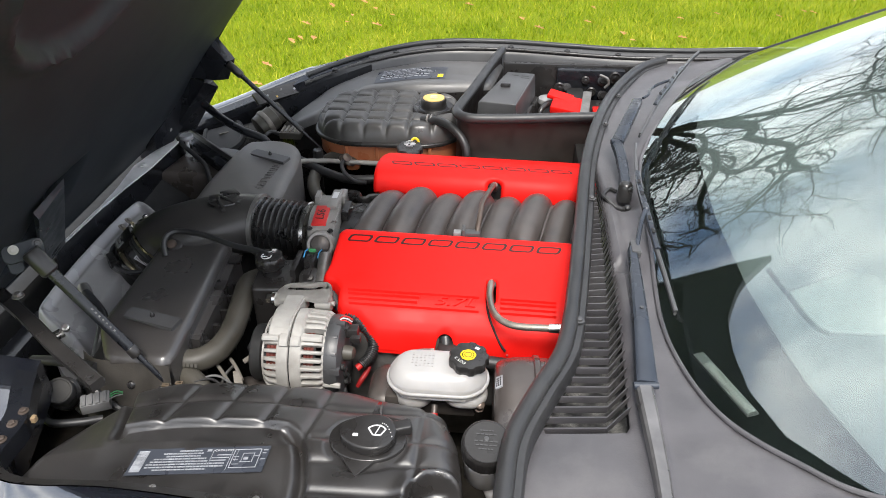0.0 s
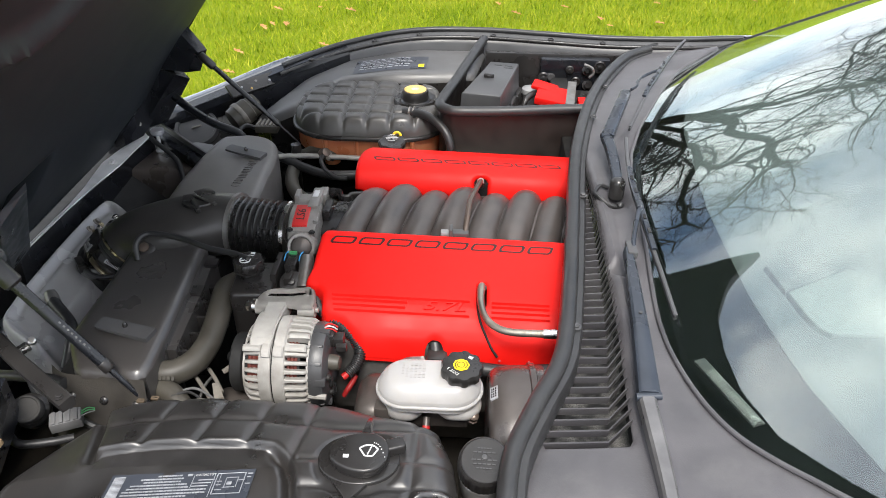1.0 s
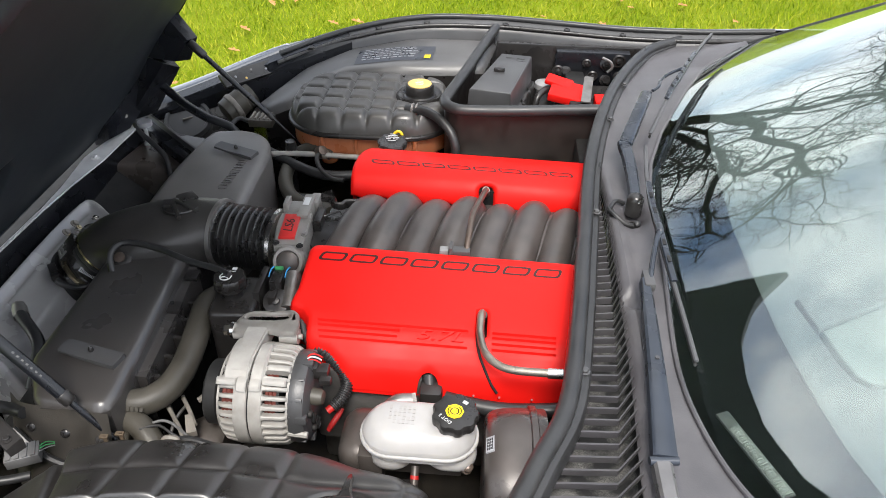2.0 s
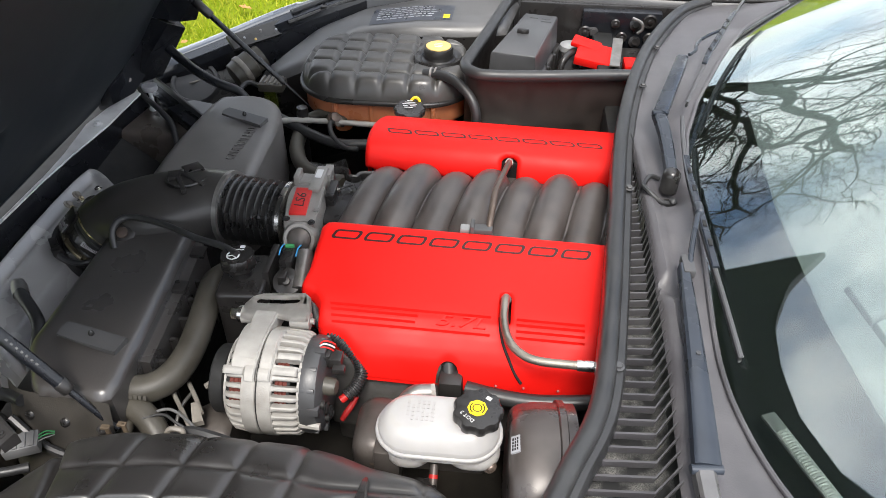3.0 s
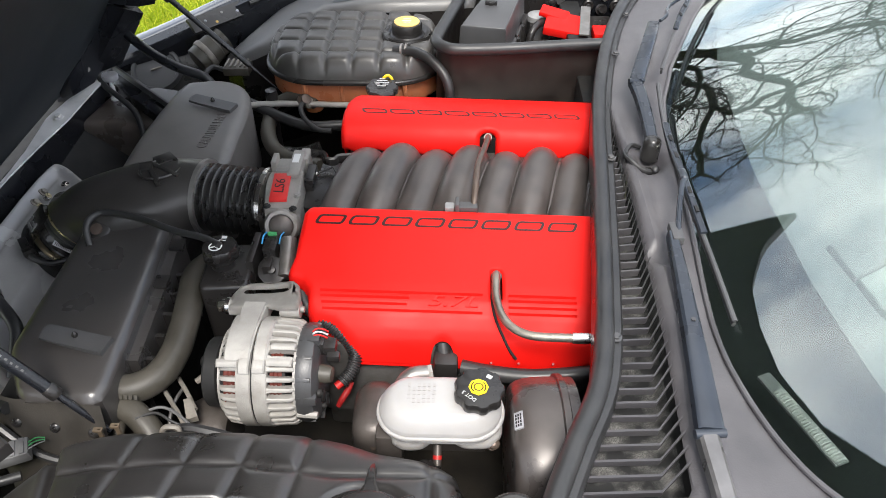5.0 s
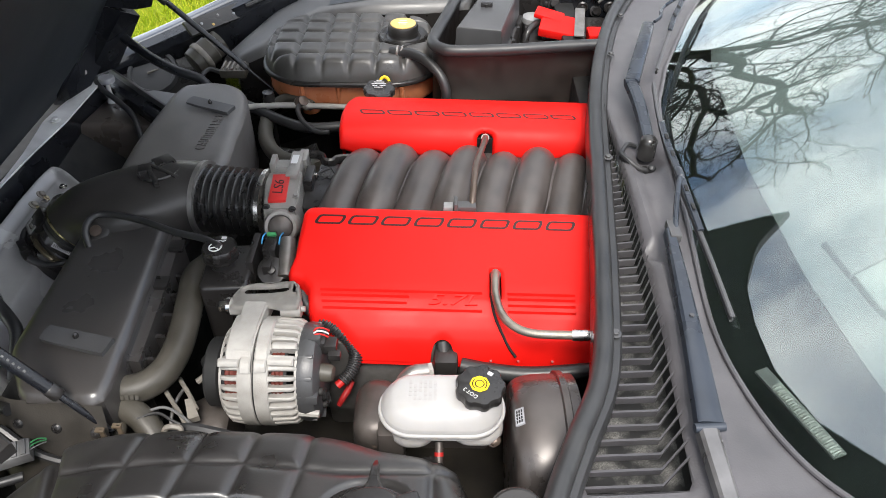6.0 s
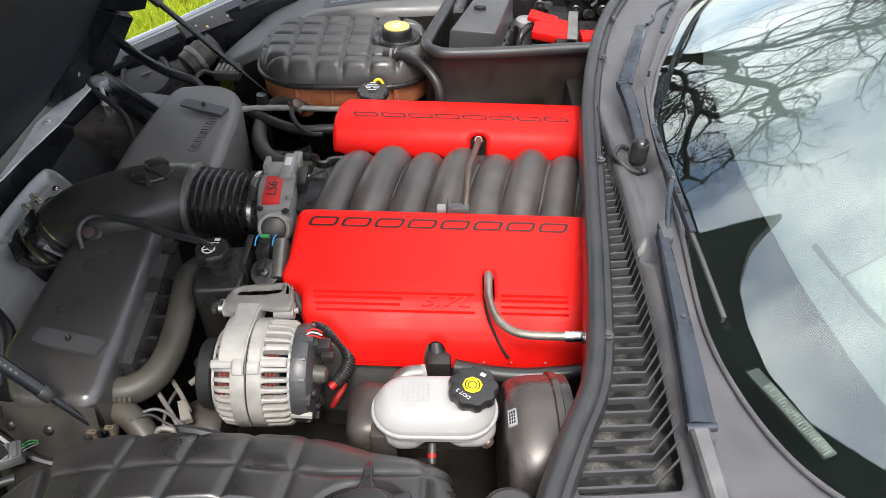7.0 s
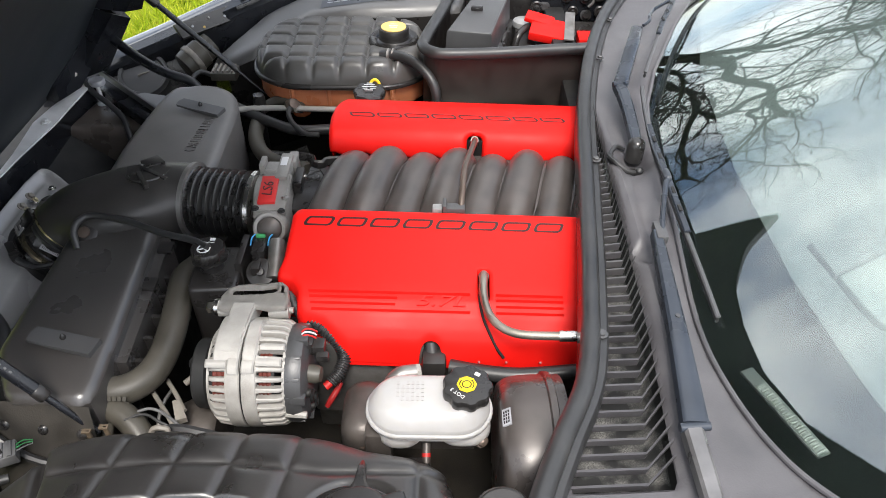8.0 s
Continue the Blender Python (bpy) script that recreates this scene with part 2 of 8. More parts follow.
def lawn_material(name, blades):
    m = bpy.data.materials.new(name)
    m.use_nodes = True
    n, l = m.node_tree.nodes, m.node_tree.links
    b = n["Principled BSDF"]
    co, a, c, r = n.new("ShaderNodeTexCoord"), n.new("ShaderNodeTexNoise"), n.new("ShaderNodeTexNoise"), n.new("ShaderNodeValToRGB")
    a.inputs["Scale"].default_value, a.inputs["Detail"].default_value = 1.6, 8
    c.inputs["Scale"].default_value, c.inputs["Detail"].default_value = 55, 6
    mx = n.new("ShaderNodeMath")
    mx.operation = "ADD"
    l.new(co.outputs["Object"], a.inputs["Vector"])
    l.new(co.outputs["Object"], c.inputs["Vector"])
    l.new(a.outputs["Fac"], mx.inputs[0])
    if blades:
        g = n.new("ShaderNodeNewGeometry")
        l.new(g.outputs["Random Per Island"], mx.inputs[1])
    else:
        l.new(c.outputs["Fac"], mx.inputs[1])
    half = n.new("ShaderNodeMath")
    half.operation, half.inputs[1].default_value = "MULTIPLY", 0.5
    l.new(mx.outputs["Value"], half.inputs[0])
    l.new(half.outputs["Value"], r.inputs["Fac"])
    r.color_ramp.elements[0].position, r.color_ramp.elements[1].position = 0.22, 0.8
    # the bladeless ground is darkened to imitate the shade among the blades
    k = 1.04 if blades else 0.8
    r.color_ramp.elements[0].color = (0.095 * k, 0.17 * k, 0.004, 1)
    r.color_ramp.elements[1].color = (0.44 * k, 0.41 * k, 0.05, 1)
    e = r.color_ramp.elements.new(0.55)
    e.color = (0.235 * k, 0.3 * k, 0.010, 1)
    l.new(r.outputs["Color"], b.inputs["Base Color"])
    b.inputs["Roughness"].default_value, b.inputs["Specular IOR Level"].default_value = 0.8, 0.08
    if not blades:
        bp = n.new("ShaderNodeBump")
        bp.inputs["Distance"].default_value = 0.03
        l.new(c.outputs["Fac"], bp.inputs["Height"])
        l.new(bp.outputs["Normal"], b.inputs["Normal"])
    return m


LAWN, BLADES = lawn_material("lawn", False), lawn_material("grass_blades", True)


# ---- builders ----
def finish(bm, sharp=38):
    bm.normal_update()
    for f in bm.faces:
        f.smooth = True
    for e in bm.edges:
        if len(e.link_faces) == 2 and e.calc_face_angle(0) > radians(sharp):
            e.smooth = False


def part(name, bm, mat, parent=None, label="", sharp=38):
    """Links a bmesh as one mesh object, under a thing or a part."""
    finish(bm, sharp)
    me = bpy.data.meshes.new(name)
    bm.to_mesh(me)
    bm.free()
    for m in (mat if isinstance(mat, (list, tuple)) else [mat]):
        me.materials.append(m)
    ob = new(name, me)
    if parent is not None:
        bpy.context.view_layer.update()
        ob.parent = parent
        ob.matrix_parent_inverse = parent.matrix_world.inverted()
    if label:
        ob["label"] = label
    return ob


def thing(name, at, label, category, group="", kind=""):
    """An Empty at the base of a thing, which carries its parts."""
    ob = new(name)
    ob.empty_display_size = 0.05
    ob.location = at
    bpy.context.view_layer.update()
    return tagged(ob, label, category, group, kind)


def box(bm, x0, x1, y0, y1, z0, z1, bevel=0.003, turn=None, seg=2):
    vs = [bm.verts.new((x, y, z)) for z in (z0, z1) for y in (y0, y1) for x in (x0, x1)]
    fs = [bm.faces.new([vs[i] for i in q]) for q in ((0, 2, 3, 1), (4, 5, 7, 6), (0, 1, 5, 4), (2, 6, 7, 3), (0, 4, 6, 2), (1, 3, 7, 5))]
    es = {e for f in fs for e in f.edges}
    geo = list(vs)
    if bevel:
        made = bmesh.ops.bevel(bm, geom=list(es), offset=bevel, segments=seg, profile=0.6, affect="EDGES")
        geo = list({v for f in made["faces"] for v in f.verts} | {v for v in vs if v.is_valid})
    if turn is not None:
        bmesh.ops.transform(bm, matrix=turn, verts=[v for v in geo if v.is_valid])
    return geo


def loft(bm, rings, closed=True, caps=(True, True)):
    vs = [[bm.verts.new(p) for p in ring] for ring in rings]
    for a, b in zip(vs, vs[1:]):
        n = len(a)
        for i in range(n if closed else n - 1):
            j = (i + 1) % n
            bm.faces.new((a[i], a[j], b[j], b[i]))
    if caps[0]:
        bm.faces.new(vs[0][::-1])
    if caps[1]:
        bm.faces.new(vs[-1])
    return vs


def lathe(bm, profile, at=(0, 0, 0), axis=(0, 0, 1), seg=32, wave=None):
    """A turned form: profile is (radius, height) pairs along the axis. wave(angle, radius) changes the radius."""
    q = Vector((0, 0, 1)).rotation_difference(Vector(axis)).to_matrix()
    rings = []
    for r, h in profile:
        ring = []
        for i in range(seg):
            a = 2 * math.pi * i / seg
            k = wave(a, r) if wave else r
            ring.append(Vector(at) + q @ Vector((k * math.cos(a), k * math.sin(a), h)))
        rings.append(ring)
    return loft(bm, rings)


def spline(pts, n=8, closed=False):
    """A smooth curve through the points."""
    p = [Vector(v) for v in pts]
    out, m = [], len(p)
    for i in range(m if closed else m - 1):
        a, b = p[i], p[(i + 1) % m]
        pre = p[i - 1] if closed or i > 0 else a + (a - b)
        post = p[(i + 2) % m] if closed or i + 2 < m else b + (b - a)
        for k in range(n):
            t = k / n
            out.append(0.5 * (2 * a + (b - pre) * t + (2 * pre - 5 * a + 4 * b - post) * t * t + (3 * a - pre - 3 * b + post) * t ** 3))
    if not closed:
        out.append(p[-1])
    return out


def tube(bm, pts, r, seg=12, n=8, smooth=True, flat=1.0, caps=True):
    """A round pipe along the points; r is a number or a function of the way along (0 to 1)."""
    path = spline(pts, n) if smooth and len(pts) > 2 else [Vector(v) for v in pts]
    rings, side = [], None
    for i, c in enumerate(path):
        d = (path[min(i + 1, len(path) - 1)] - path[max(i - 1, 0)]).normalized()
        if side is None:
            side = d.cross(Vector((0, 0, 1)) if abs(d.z) < 0.9 else Vector((1, 0, 0))).normalized()
        side = (side - d * side.dot(d)).normalized()
        up = side.cross(d)
        k = r(i / (len(path) - 1)) if callable(r) else r
        rings.append([c + side * (k * math.cos(a)) + up * (k * flat * math.sin(a)) for a in (2 * math.pi * j / seg for j in range(seg))])
    return loft(bm, rings, caps=(caps, caps))


def rrect(cx, cy, w, h, r, n=6, turn=0.0):
    """A rectangle with round corners, as points in the plane."""
    out = []
    for k, (sx, sy) in enumerate(((1, 1), (-1, 1), (-1, -1), (1, -1))):
        for i in range(n + 1):
            a = math.pi / 2 * (k + i / n)
            out.append(Vector((sx * (w / 2 - r) + r * math.cos(a), sy * (h / 2 - r) + r * math.sin(a))))
    c, s = math.cos(turn), math.sin(turn)
    return [Vector((cx + p.x * c - p.y * s, cy + p.x * s + p.y * c)) for p in out]


def inset(pts, d):
    n, out = len(pts), []
    for i in range(n):
        t = (pts[(i + 1) % n] - pts[i - 1]).normalized()
        out.append(pts[i] + Vector((-t.y, t.x)) * d)
    return out


def slab(bm, pts, z0, z1, r=0.004, taper=0.0, steps=4):
    """A plate of the given outline (counter-clockwise), with rounded upper and lower rims."""
    pts = [Vector((p[0], p[1])) for p in pts]
    rings = []
    for i in range(steps, -1, -1):
        a = math.pi / 2 * i / steps
        rings.append([(p.x, p.y, z0 + r * (1 - math.sin(a))) for p in inset(pts, r * (1 - math.cos(a)))])
    for i in range(steps + 1):
        a = math.pi / 2 * i / steps
        rings.append([(p.x, p.y, z1 - r * (1 - math.sin(a))) for p in inset(pts, taper + r * (1 - math.cos(a)))])
    return loft(bm, rings)


def poly_distance(P, X, Y):
    """Distance to the rim of a polygon, positive inside."""
    P = np.array([(p[0], p[1]) for p in P], float)
    d2, inside = np.full(X.shape, 1e9), np.zeros(X.shape, bool)
    for (ax, ay), (bx, by) in zip(P, np.roll(P, -1, 0)):
        ex, ey = bx - ax, by - ay
        t = np.clip(((X - ax) * ex + (Y - ay) * ey) / (ex * ex + ey * ey + 1e-12), 0, 1)
        d2 = np.minimum(d2, (X - ax - t * ex) ** 2 + (Y - ay - t * ey) ** 2)
        cross = (ay > Y) != (by > Y)
        with np.errstate(divide="ignore", invalid="ignore"):
            inside ^= cross & (X < ex * (Y - ay) / (ey if ey else 1e-12) + ax)
    return np.where(inside, 1, -1) * np.sqrt(d2)


def shell(bm, distance, height, bounds, cell, place=lambda u, v, h: (u, v, h)):
    """A moulded sheet: the part of a fine grid where distance(u, v) > 0, at height(u, v, distance), its rim pulled onto distance 0."""
    u0, u1, v0, v1 = bounds
    U, V = np.meshgrid(np.arange(u0 - cell, u1 + 2 * cell, cell), np.arange(v0 - cell, v1 + 2 * cell, cell), indexing="ij")
    for _ in range(3):
        D = distance(U, V)
        e = cell * 0.05
        gu, gv = (distance(U + e, V) - D) / e, (distance(U, V + e) - D) / e
        g = np.maximum(np.hypot(gu, gv), 0.3)
        pull = np.where((D < 0) & (D > -1.6 * cell), -D / g, 0)
        if _ == 0:
            keep = D > 0
        U, V = U + pull * gu / g, V + pull * gv / g
    D = np.maximum(distance(U, V), 0)
    H = height(U, V, D)
    verts = {}

    def vert(i, j):
        if (i, j) not in verts:
            verts[i, j] = bm.verts.new(place(float(U[i, j]), float(V[i, j]), float(H[i, j])))
        return verts[i, j]

    ni, nj = U.shape
    for i in range(ni - 1):
        for j in range(nj - 1):
            if keep[i, j] or keep[i + 1, j] or keep[i, j + 1] or keep[i + 1, j + 1]:
                bm.faces.new((vert(i, j), vert(i + 1, j), vert(i + 1, j + 1), vert(i, j + 1)))


def rim_fall(D, r, depth):
    """How far a moulded edge falls: round over r, then straight down by depth at the rim."""
    t = np.clip(1 - D / r, 0, 1)
    return depth * (1 - np.sqrt(np.maximum(1 - t ** 2, 0)))


def writing(name, text, size, m, mat, parent, depth=0.0004, label="", shear=0.0, gap=1.0, thin=0.0):
    cu = bpy.data.curves.new(name, "FONT")
    cu.body, cu.size, cu.extrude, cu.align_x, cu.align_y, cu.shear = text, size, depth, "CENTER", "CENTER", shear
    cu.resolution_u, cu.space_character, cu.offset = 3, gap, -thin
    tmp = bpy.data.objects.new(name, cu)
    scene.collection.objects.link(tmp)
    me = bpy.data.meshes.new_from_object(tmp.evaluated_get(bpy.context.evaluated_depsgraph_get()))
    bpy.data.objects.remove(tmp)
    bpy.data.curves.remove(cu)
    me.materials.clear()
    me.materials.append(mat)
    me.transform(m)
    ob = new(name, me)
    bpy.context.view_layer.update()
    ob.parent = parent
    ob.matrix_parent_inverse = parent.matrix_world.inverted()
    if label:
        ob["label"] = label
    return ob


def bars(bm, at, ux, uy, rows, z=0.0):
    """Flat bars of print: rows of (u0, u1, v, thickness) laid out along ux and uy from a corner."""
    at, ux, uy = Vector(at), Vector(ux), Vector(uy)
    up = ux.cross(uy).normalized() * 0.0006
    for u0, u1, v, h in rows:
        q = [at + ux * u + uy * w for u, w in ((u0, v - h / 2), (u1, v - h / 2), (u1, v + h / 2), (u0, v + h / 2))]
        a, b = [bm.verts.new(p) for p in q], [bm.verts.new(p + up) for p in q]
        bm.faces.new(b)
        for i in range(4):
            bm.faces.new((a[i], a[(i + 1) % 4], b[(i + 1) % 4], b[i]))


def bolt(parent, at, r=0.007, axis=(0, 0, 1), mat=None, name="bolt"):
    bm = bmesh.new()
    lathe(bm, [(r * 1.5, 0), (r * 1.5, r * 0.25), (r * 1.1, r * 0.35)], at, axis, 16)
    lathe(bm, [(r, r * 0.3), (r, r * 0.9), (r * 0.85, r * 1.05)], at, axis, 6)
    return part(name, bm, mat or DULL_METAL, parent, sharp=25)


def screw(parent, at, r=0.006, axis=(0, 0, 1), mat=None):
    bm = bmesh.new()
    lathe(bm, [(r, 0), (r, r * 0.3), (r * 0.7, r * 0.55), (r * 0.3, r * 0.6), (r * 0.25, r * 0.35)], at, axis, 16)
    return part("screw", bm, mat or DULL_METAL, parent)

# ---- ground ----
bm = bmesh.new()
for ring in ((-60, -60, 60, 60),):
    bm.faces.new([bm.verts.new((x, y, 0)) for x, y in ((-400, -400), (400, -400), (400, 400), (-400, 400))])
ground = tagged(part("ground", bm, LAWN), "mown green lawn with dry patches round the car", "ground", kind="structure")


# ---- engine bay tub ----
bm = bmesh.new()
box(bm, -1.15, 0.25, 0.45, 2.25, 0.3, 0.34, 0)
tub = tagged(part("bay_floor", bm, DIRT), "grimy dark floor of the engine bay", "bay floor", kind="structure")
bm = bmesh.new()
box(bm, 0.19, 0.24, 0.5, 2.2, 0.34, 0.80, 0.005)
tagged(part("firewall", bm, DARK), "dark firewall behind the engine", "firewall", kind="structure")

# ---- car body: fenders, cowl ----
car = thing("car_body", (0, 1.32, 0), "black sports car body with its engine bay open", "car")


def ribbon(bm, *lines):
    """A sheet through several lines of points, lofted crosswise."""
    loft(bm, [spline(l, 6) for l in lines], closed=False, caps=(False, False))


# far fender: inner lip, crown and outer side
FAR = [(-1.05, 1.86, 0.70), (-0.80, 1.95, 0.775), (-0.58, 2.06, 0.84), (-0.42, 2.165, 0.872), (-0.23, 2.245, 0.89), (-0.02, 2.262, 0.893), (0.19, 2.235, 0.893), (0.36, 2.215, 0.892), (0.56, 2.21, 0.895), (0.75, 2.22, 0.90), (1.1, 2.24, 0.90), (2.2, 2.2, 0.92)]
bm = bmesh.new()
ribbon(bm, [(x, y, z) for x, y, z in FAR], [(x, y + 0.012, z + (0.006 if x < -0.45 else 0.001)) for x, y, z in FAR], [(x, y + 0.05, z + (0.004 if x < -0.45 else -0.022)) for x, y, z in FAR], [(x, y + 0.11, z - (0.06 if x < -0.45 else 0.085)) for x, y, z in FAR], [(x, y + 0.13, z - 0.25) for x, y, z in FAR], [(x, y + 0.08, 0.25) for x, y, z in FAR])
part("fender", bm, PAINT, car, "glossy black front fender")
NEAR = [(-1.05, 0.78, 0.66), (-0.86, 0.72, 0.74), (-0.72, 0.66, 0.80), (-0.6, 0.548, 0.852), (-0.44, 0.535, 0.868), (-0.25, 0.522, 0.868), (-0.05, 0.51, 0.866), (0.2, 0.50, 0.864), (0.5, 0.48, 0.864), (1.0, 0.46, 0.865), (2.2, 0.46, 0.9)]
bm = bmesh.new()
ribbon(bm, [(x, y, z) for x, y, z in NEAR], [(x, y - 0.012, z + (0.004 if x > -0.5 else -0.007)) for x, y, z in NEAR], [(x, y - 0.05, z - (0.0 if x > -0.5 else 0.035)) for x, y, z in NEAR], [(x, y - 0.11, z - 0.06) for x, y, z in NEAR], [(x, y - 0.13, z - 0.25) for x, y, z in NEAR], [(x, y - 0.08, 0.25) for x, y, z in NEAR])
part("fender", bm, PAINT, car, "glossy black front fender")

# far inner lip: a double raised rim with screws
for k, (dy, dz, r) in enumerate(((-0.012, 0.0, 0.008), (-0.045, -0.014, 0.006))):
    bm = bmesh.new()
    tube(bm, [(x, y + dy, z + dz) for x, y, z in FAR[2:10]], r, 10)
    part("fender_rim", bm, RUBBER if k == 0 else BLACK, car)
bm = bmesh.new()
F2 = FAR[2:10]
ribbon(bm, [(x, y - 0.002, z) for x, y, z in F2], [(x, y - 0.045, z - 0.016) for x, y, z in F2], [(x, y - 0.055, z - 0.03) for x, y, z in F2], [(x, y - 0.06, z - 0.13) for x, y, z in F2])
part("inner_fender", bm, GREY_BLACK, car, "satin black inner fender panel")
for x, y, z in ((-0.33, 2.175, 0.874), (-0.20, 2.215, 0.882), (0.02, 2.22, 0.884), (0.19, 2.195, 0.884), (0.34, 2.175, 0.884), (-0.5, 2.07, 0.85)):
    screw(car, (x, y, z), 0.009, mat=BLACK)
bm = bmesh.new()
N2 = NEAR[1:8]
ribbon(bm, [(x, y + 0.002, z) for x, y, z in N2], [(x, y + 0.02, z - 0.012) for x, y, z in N2], [(x, y + 0.028, z - 0.11) for x, y, z in N2])
part("inner_fender", bm, BLACK, car)
for x, y, z in ((-0.40, 0.548, 0.858), (-0.27, 0.542, 0.858), (-0.1, 0.53, 0.857)):
    screw(car, (x, y, z), 0.0045, mat=DULL_METAL)

bm = bmesh.new()
F3 = FAR[0:4]
ribbon(bm, [(x, y + 0.002, z) for x, y, z in F3], [(x + 0.015, y - 0.03, z - 0.004) for x, y, z in F3], [(x + 0.022, y - 0.044, z - 0.02) for x, y, z in F3], [(x + 0.024, y - 0.048, z - 0.09) for x, y, z in F3])
part("fender_ledge", bm, PAINT_INNER, car, "satin black inner ledge of the fender")

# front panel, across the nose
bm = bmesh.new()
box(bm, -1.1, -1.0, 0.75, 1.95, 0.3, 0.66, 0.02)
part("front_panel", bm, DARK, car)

# ---- cowl ----
cowl = thing("cowl_panel", (0.2, 1.3, 0.8), "faded black plastic cowl panel below the windscreen", "cowl panel")
SEAL = [(0.02, 0.50, 0.862), (0.024, 0.578, 0.866), (0.034, 0.658, 0.868), (0.066, 0.738, 0.87), (0.11, 0.84, 0.873), (0.136, 1.005, 0.877), (0.158, 1.19, 0.879), (0.20, 1.516, 0.879), (0.277, 1.831, 0.876), (0.389, 2.083, 0.874), (0.50, 2.19, 0.874)]
GLASS_LOW = [(0.56, 0.49, 0.868), (0.43, 0.578, 0.868), (0.376, 0.638, 0.869), (0.333, 0.692, 0.870), (0.304, 0.755, 0.872), (0.287, 0.81, 0.874), (0.276, 0.87, 0.876), (0.271, 0.93, 0.880), (0.274, 1.0, 0.885), (0.284, 1.15, 0.892), (0.298, 1.364, 0.9), (0.312, 1.45, 0.903), (0.352, 1.58, 0.908), (0.444, 1.80, 0.91), (0.53, 1.98, 0.905), (0.66, 2.12, 0.898)]


def along(line, y):
    """Where a line of points, ordered by y, stands at that y."""
    p = np.array(line)
    return float(np.interp(y, p[:, 1], p[:, 0])), float(np.interp(y, p[:, 1], p[:, 2]))


def vent_left(y):
    return float(np.interp(y, [0.70, 0.79, 0.90, 1.08, 1.28, 1.45], [0.073, 0.108, 0.133, 0.160, 0.178, 0.195]))


def vent_right(y):
    return float(np.interp(y, [0.70, 0.90, 1.08, 1.28, 1.45], [0.192, 0.2, 0.203, 0.205, 0.207]))


def cowl_distance(X, Y):
    lo = np.interp(Y, [p[1] for p in SEAL], [p[0] for p in SEAL]) + 0.014
    hi = np.interp(Y, [p[1] for p in GLASS_LOW], [p[0] for p in GLASS_LOW]) - 0.004
    d = np.minimum(np.minimum(X - lo, hi - X), np.minimum(Y - 0.47, 2.2 - Y))
    vl = np.interp(Y, [0.70, 0.79, 0.90, 1.08, 1.28, 1.45], [0.073, 0.108, 0.133, 0.160, 0.178, 0.195])
    vr = np.interp(Y, [0.70, 0.90, 1.08, 1.28, 1.45], [0.192, 0.2, 0.203, 0.205, 0.207])
    vent = np.maximum(np.maximum(vl - X, X - vr), np.maximum(0.702 - Y, Y - 1.45))
    return np.minimum(d, vent)


def cowl_height(X, Y, D=None):
    lo = np.interp(Y, [p[1] for p in SEAL], [p[0] for p in SEAL])
    hi = np.interp(Y, [p[1] for p in GLASS_LOW], [p[0] for p in GLASS_LOW])
    zl = np.interp(Y, [0.5, 0.7, 0.8, 0.9, 1.2, 1.6, 2.1], [0.828, 0.832, 0.844, 0.856, 0.866, 0.868, 0.866])
    vv_ = Y - 1.32
    sg = hi - (0.31 + 0.25 * vv_ * vv_ + 0.12 * vv_)
    zh = 0.905 + 0.62 * sg - 0.12 * sg * sg - 0.08 * vv_ * vv_ - 0.006
    t = np.clip((X - lo) / np.maximum(hi - lo, 0.02), 0, 1)
    bump = 0.012 * np.exp(-((X - 0.218) / 0.012) ** 2) * np.clip((1.5 - Y) / 0.2, 0, 1) * np.clip((Y - 0.55) / 0.1, 0, 1)
    dish = 0.024 * np.exp(-(((X - 0.250) / 0.024) ** 2 + ((Y - 1.278) / 0.028) ** 2)) + 0.022 * np.exp(-(((X - 0.222) / 0.014) ** 2 + ((Y - 1.052) / 0.018) ** 2))
    return zl + (zh - zl) * t ** 1.4 + bump - dish - (rim_fall(D, 0.004, 0.004) if D is not None else 0)


bm = bmesh.new()
shell(bm, cowl_distance, cowl_height, (0.02, 0.7, 0.47, 2.2), 0.006)
part("panel", bm, COWL_GREY, cowl, "faded grey-black moulded plastic sheet")
bm = bmesh.new()
rows_v = [(vent_left(y) - 0.006, vent_right(y) + 0.006, y) for y in np.linspace(0.69, 1.46, 24)]
loft(bm, [[(a, y, 0.80 + 0.028 * (y - 0.7)), (b, y, 0.80 + 0.028 * (y - 0.7))] for a, b, y in rows_v], closed=False, caps=(False, False))
part("screen", bm, SCREEN, cowl, "dusty woven screen below the vent slats")
y = 0.708
while y < 1.445:
    a, b = vent_left(y), vent_right(y)
    za, zb = float(cowl_height(a, y)), float(cowl_height(b, y))
    bm = bmesh.new()
    rings = []
    for s in (0.0, 0.25, 0.5, 0.72, 0.86, 1.0):
        x, z = a - 0.003 + (b - a + 0.006) * s, za + (zb - za) * s
        lift = 0.016 * max(0, (s - 0.72) / 0.28)
        yy = y + lift * 1.8
        z += lift * 0.7
        rings.append([(x, yy - 0.0018, z - 0.0005), (x, yy + 0.0018, z - 0.0015), (x, yy + 0.0030, z - 0.014), (x, yy + 0.0008, z - 0.014)])
    loft(bm, rings)
    part("slat", bm, COWL_GREY, cowl)
    y += 0.0188 - 0.002 * min(1, (y - 0.7) / 0.4)
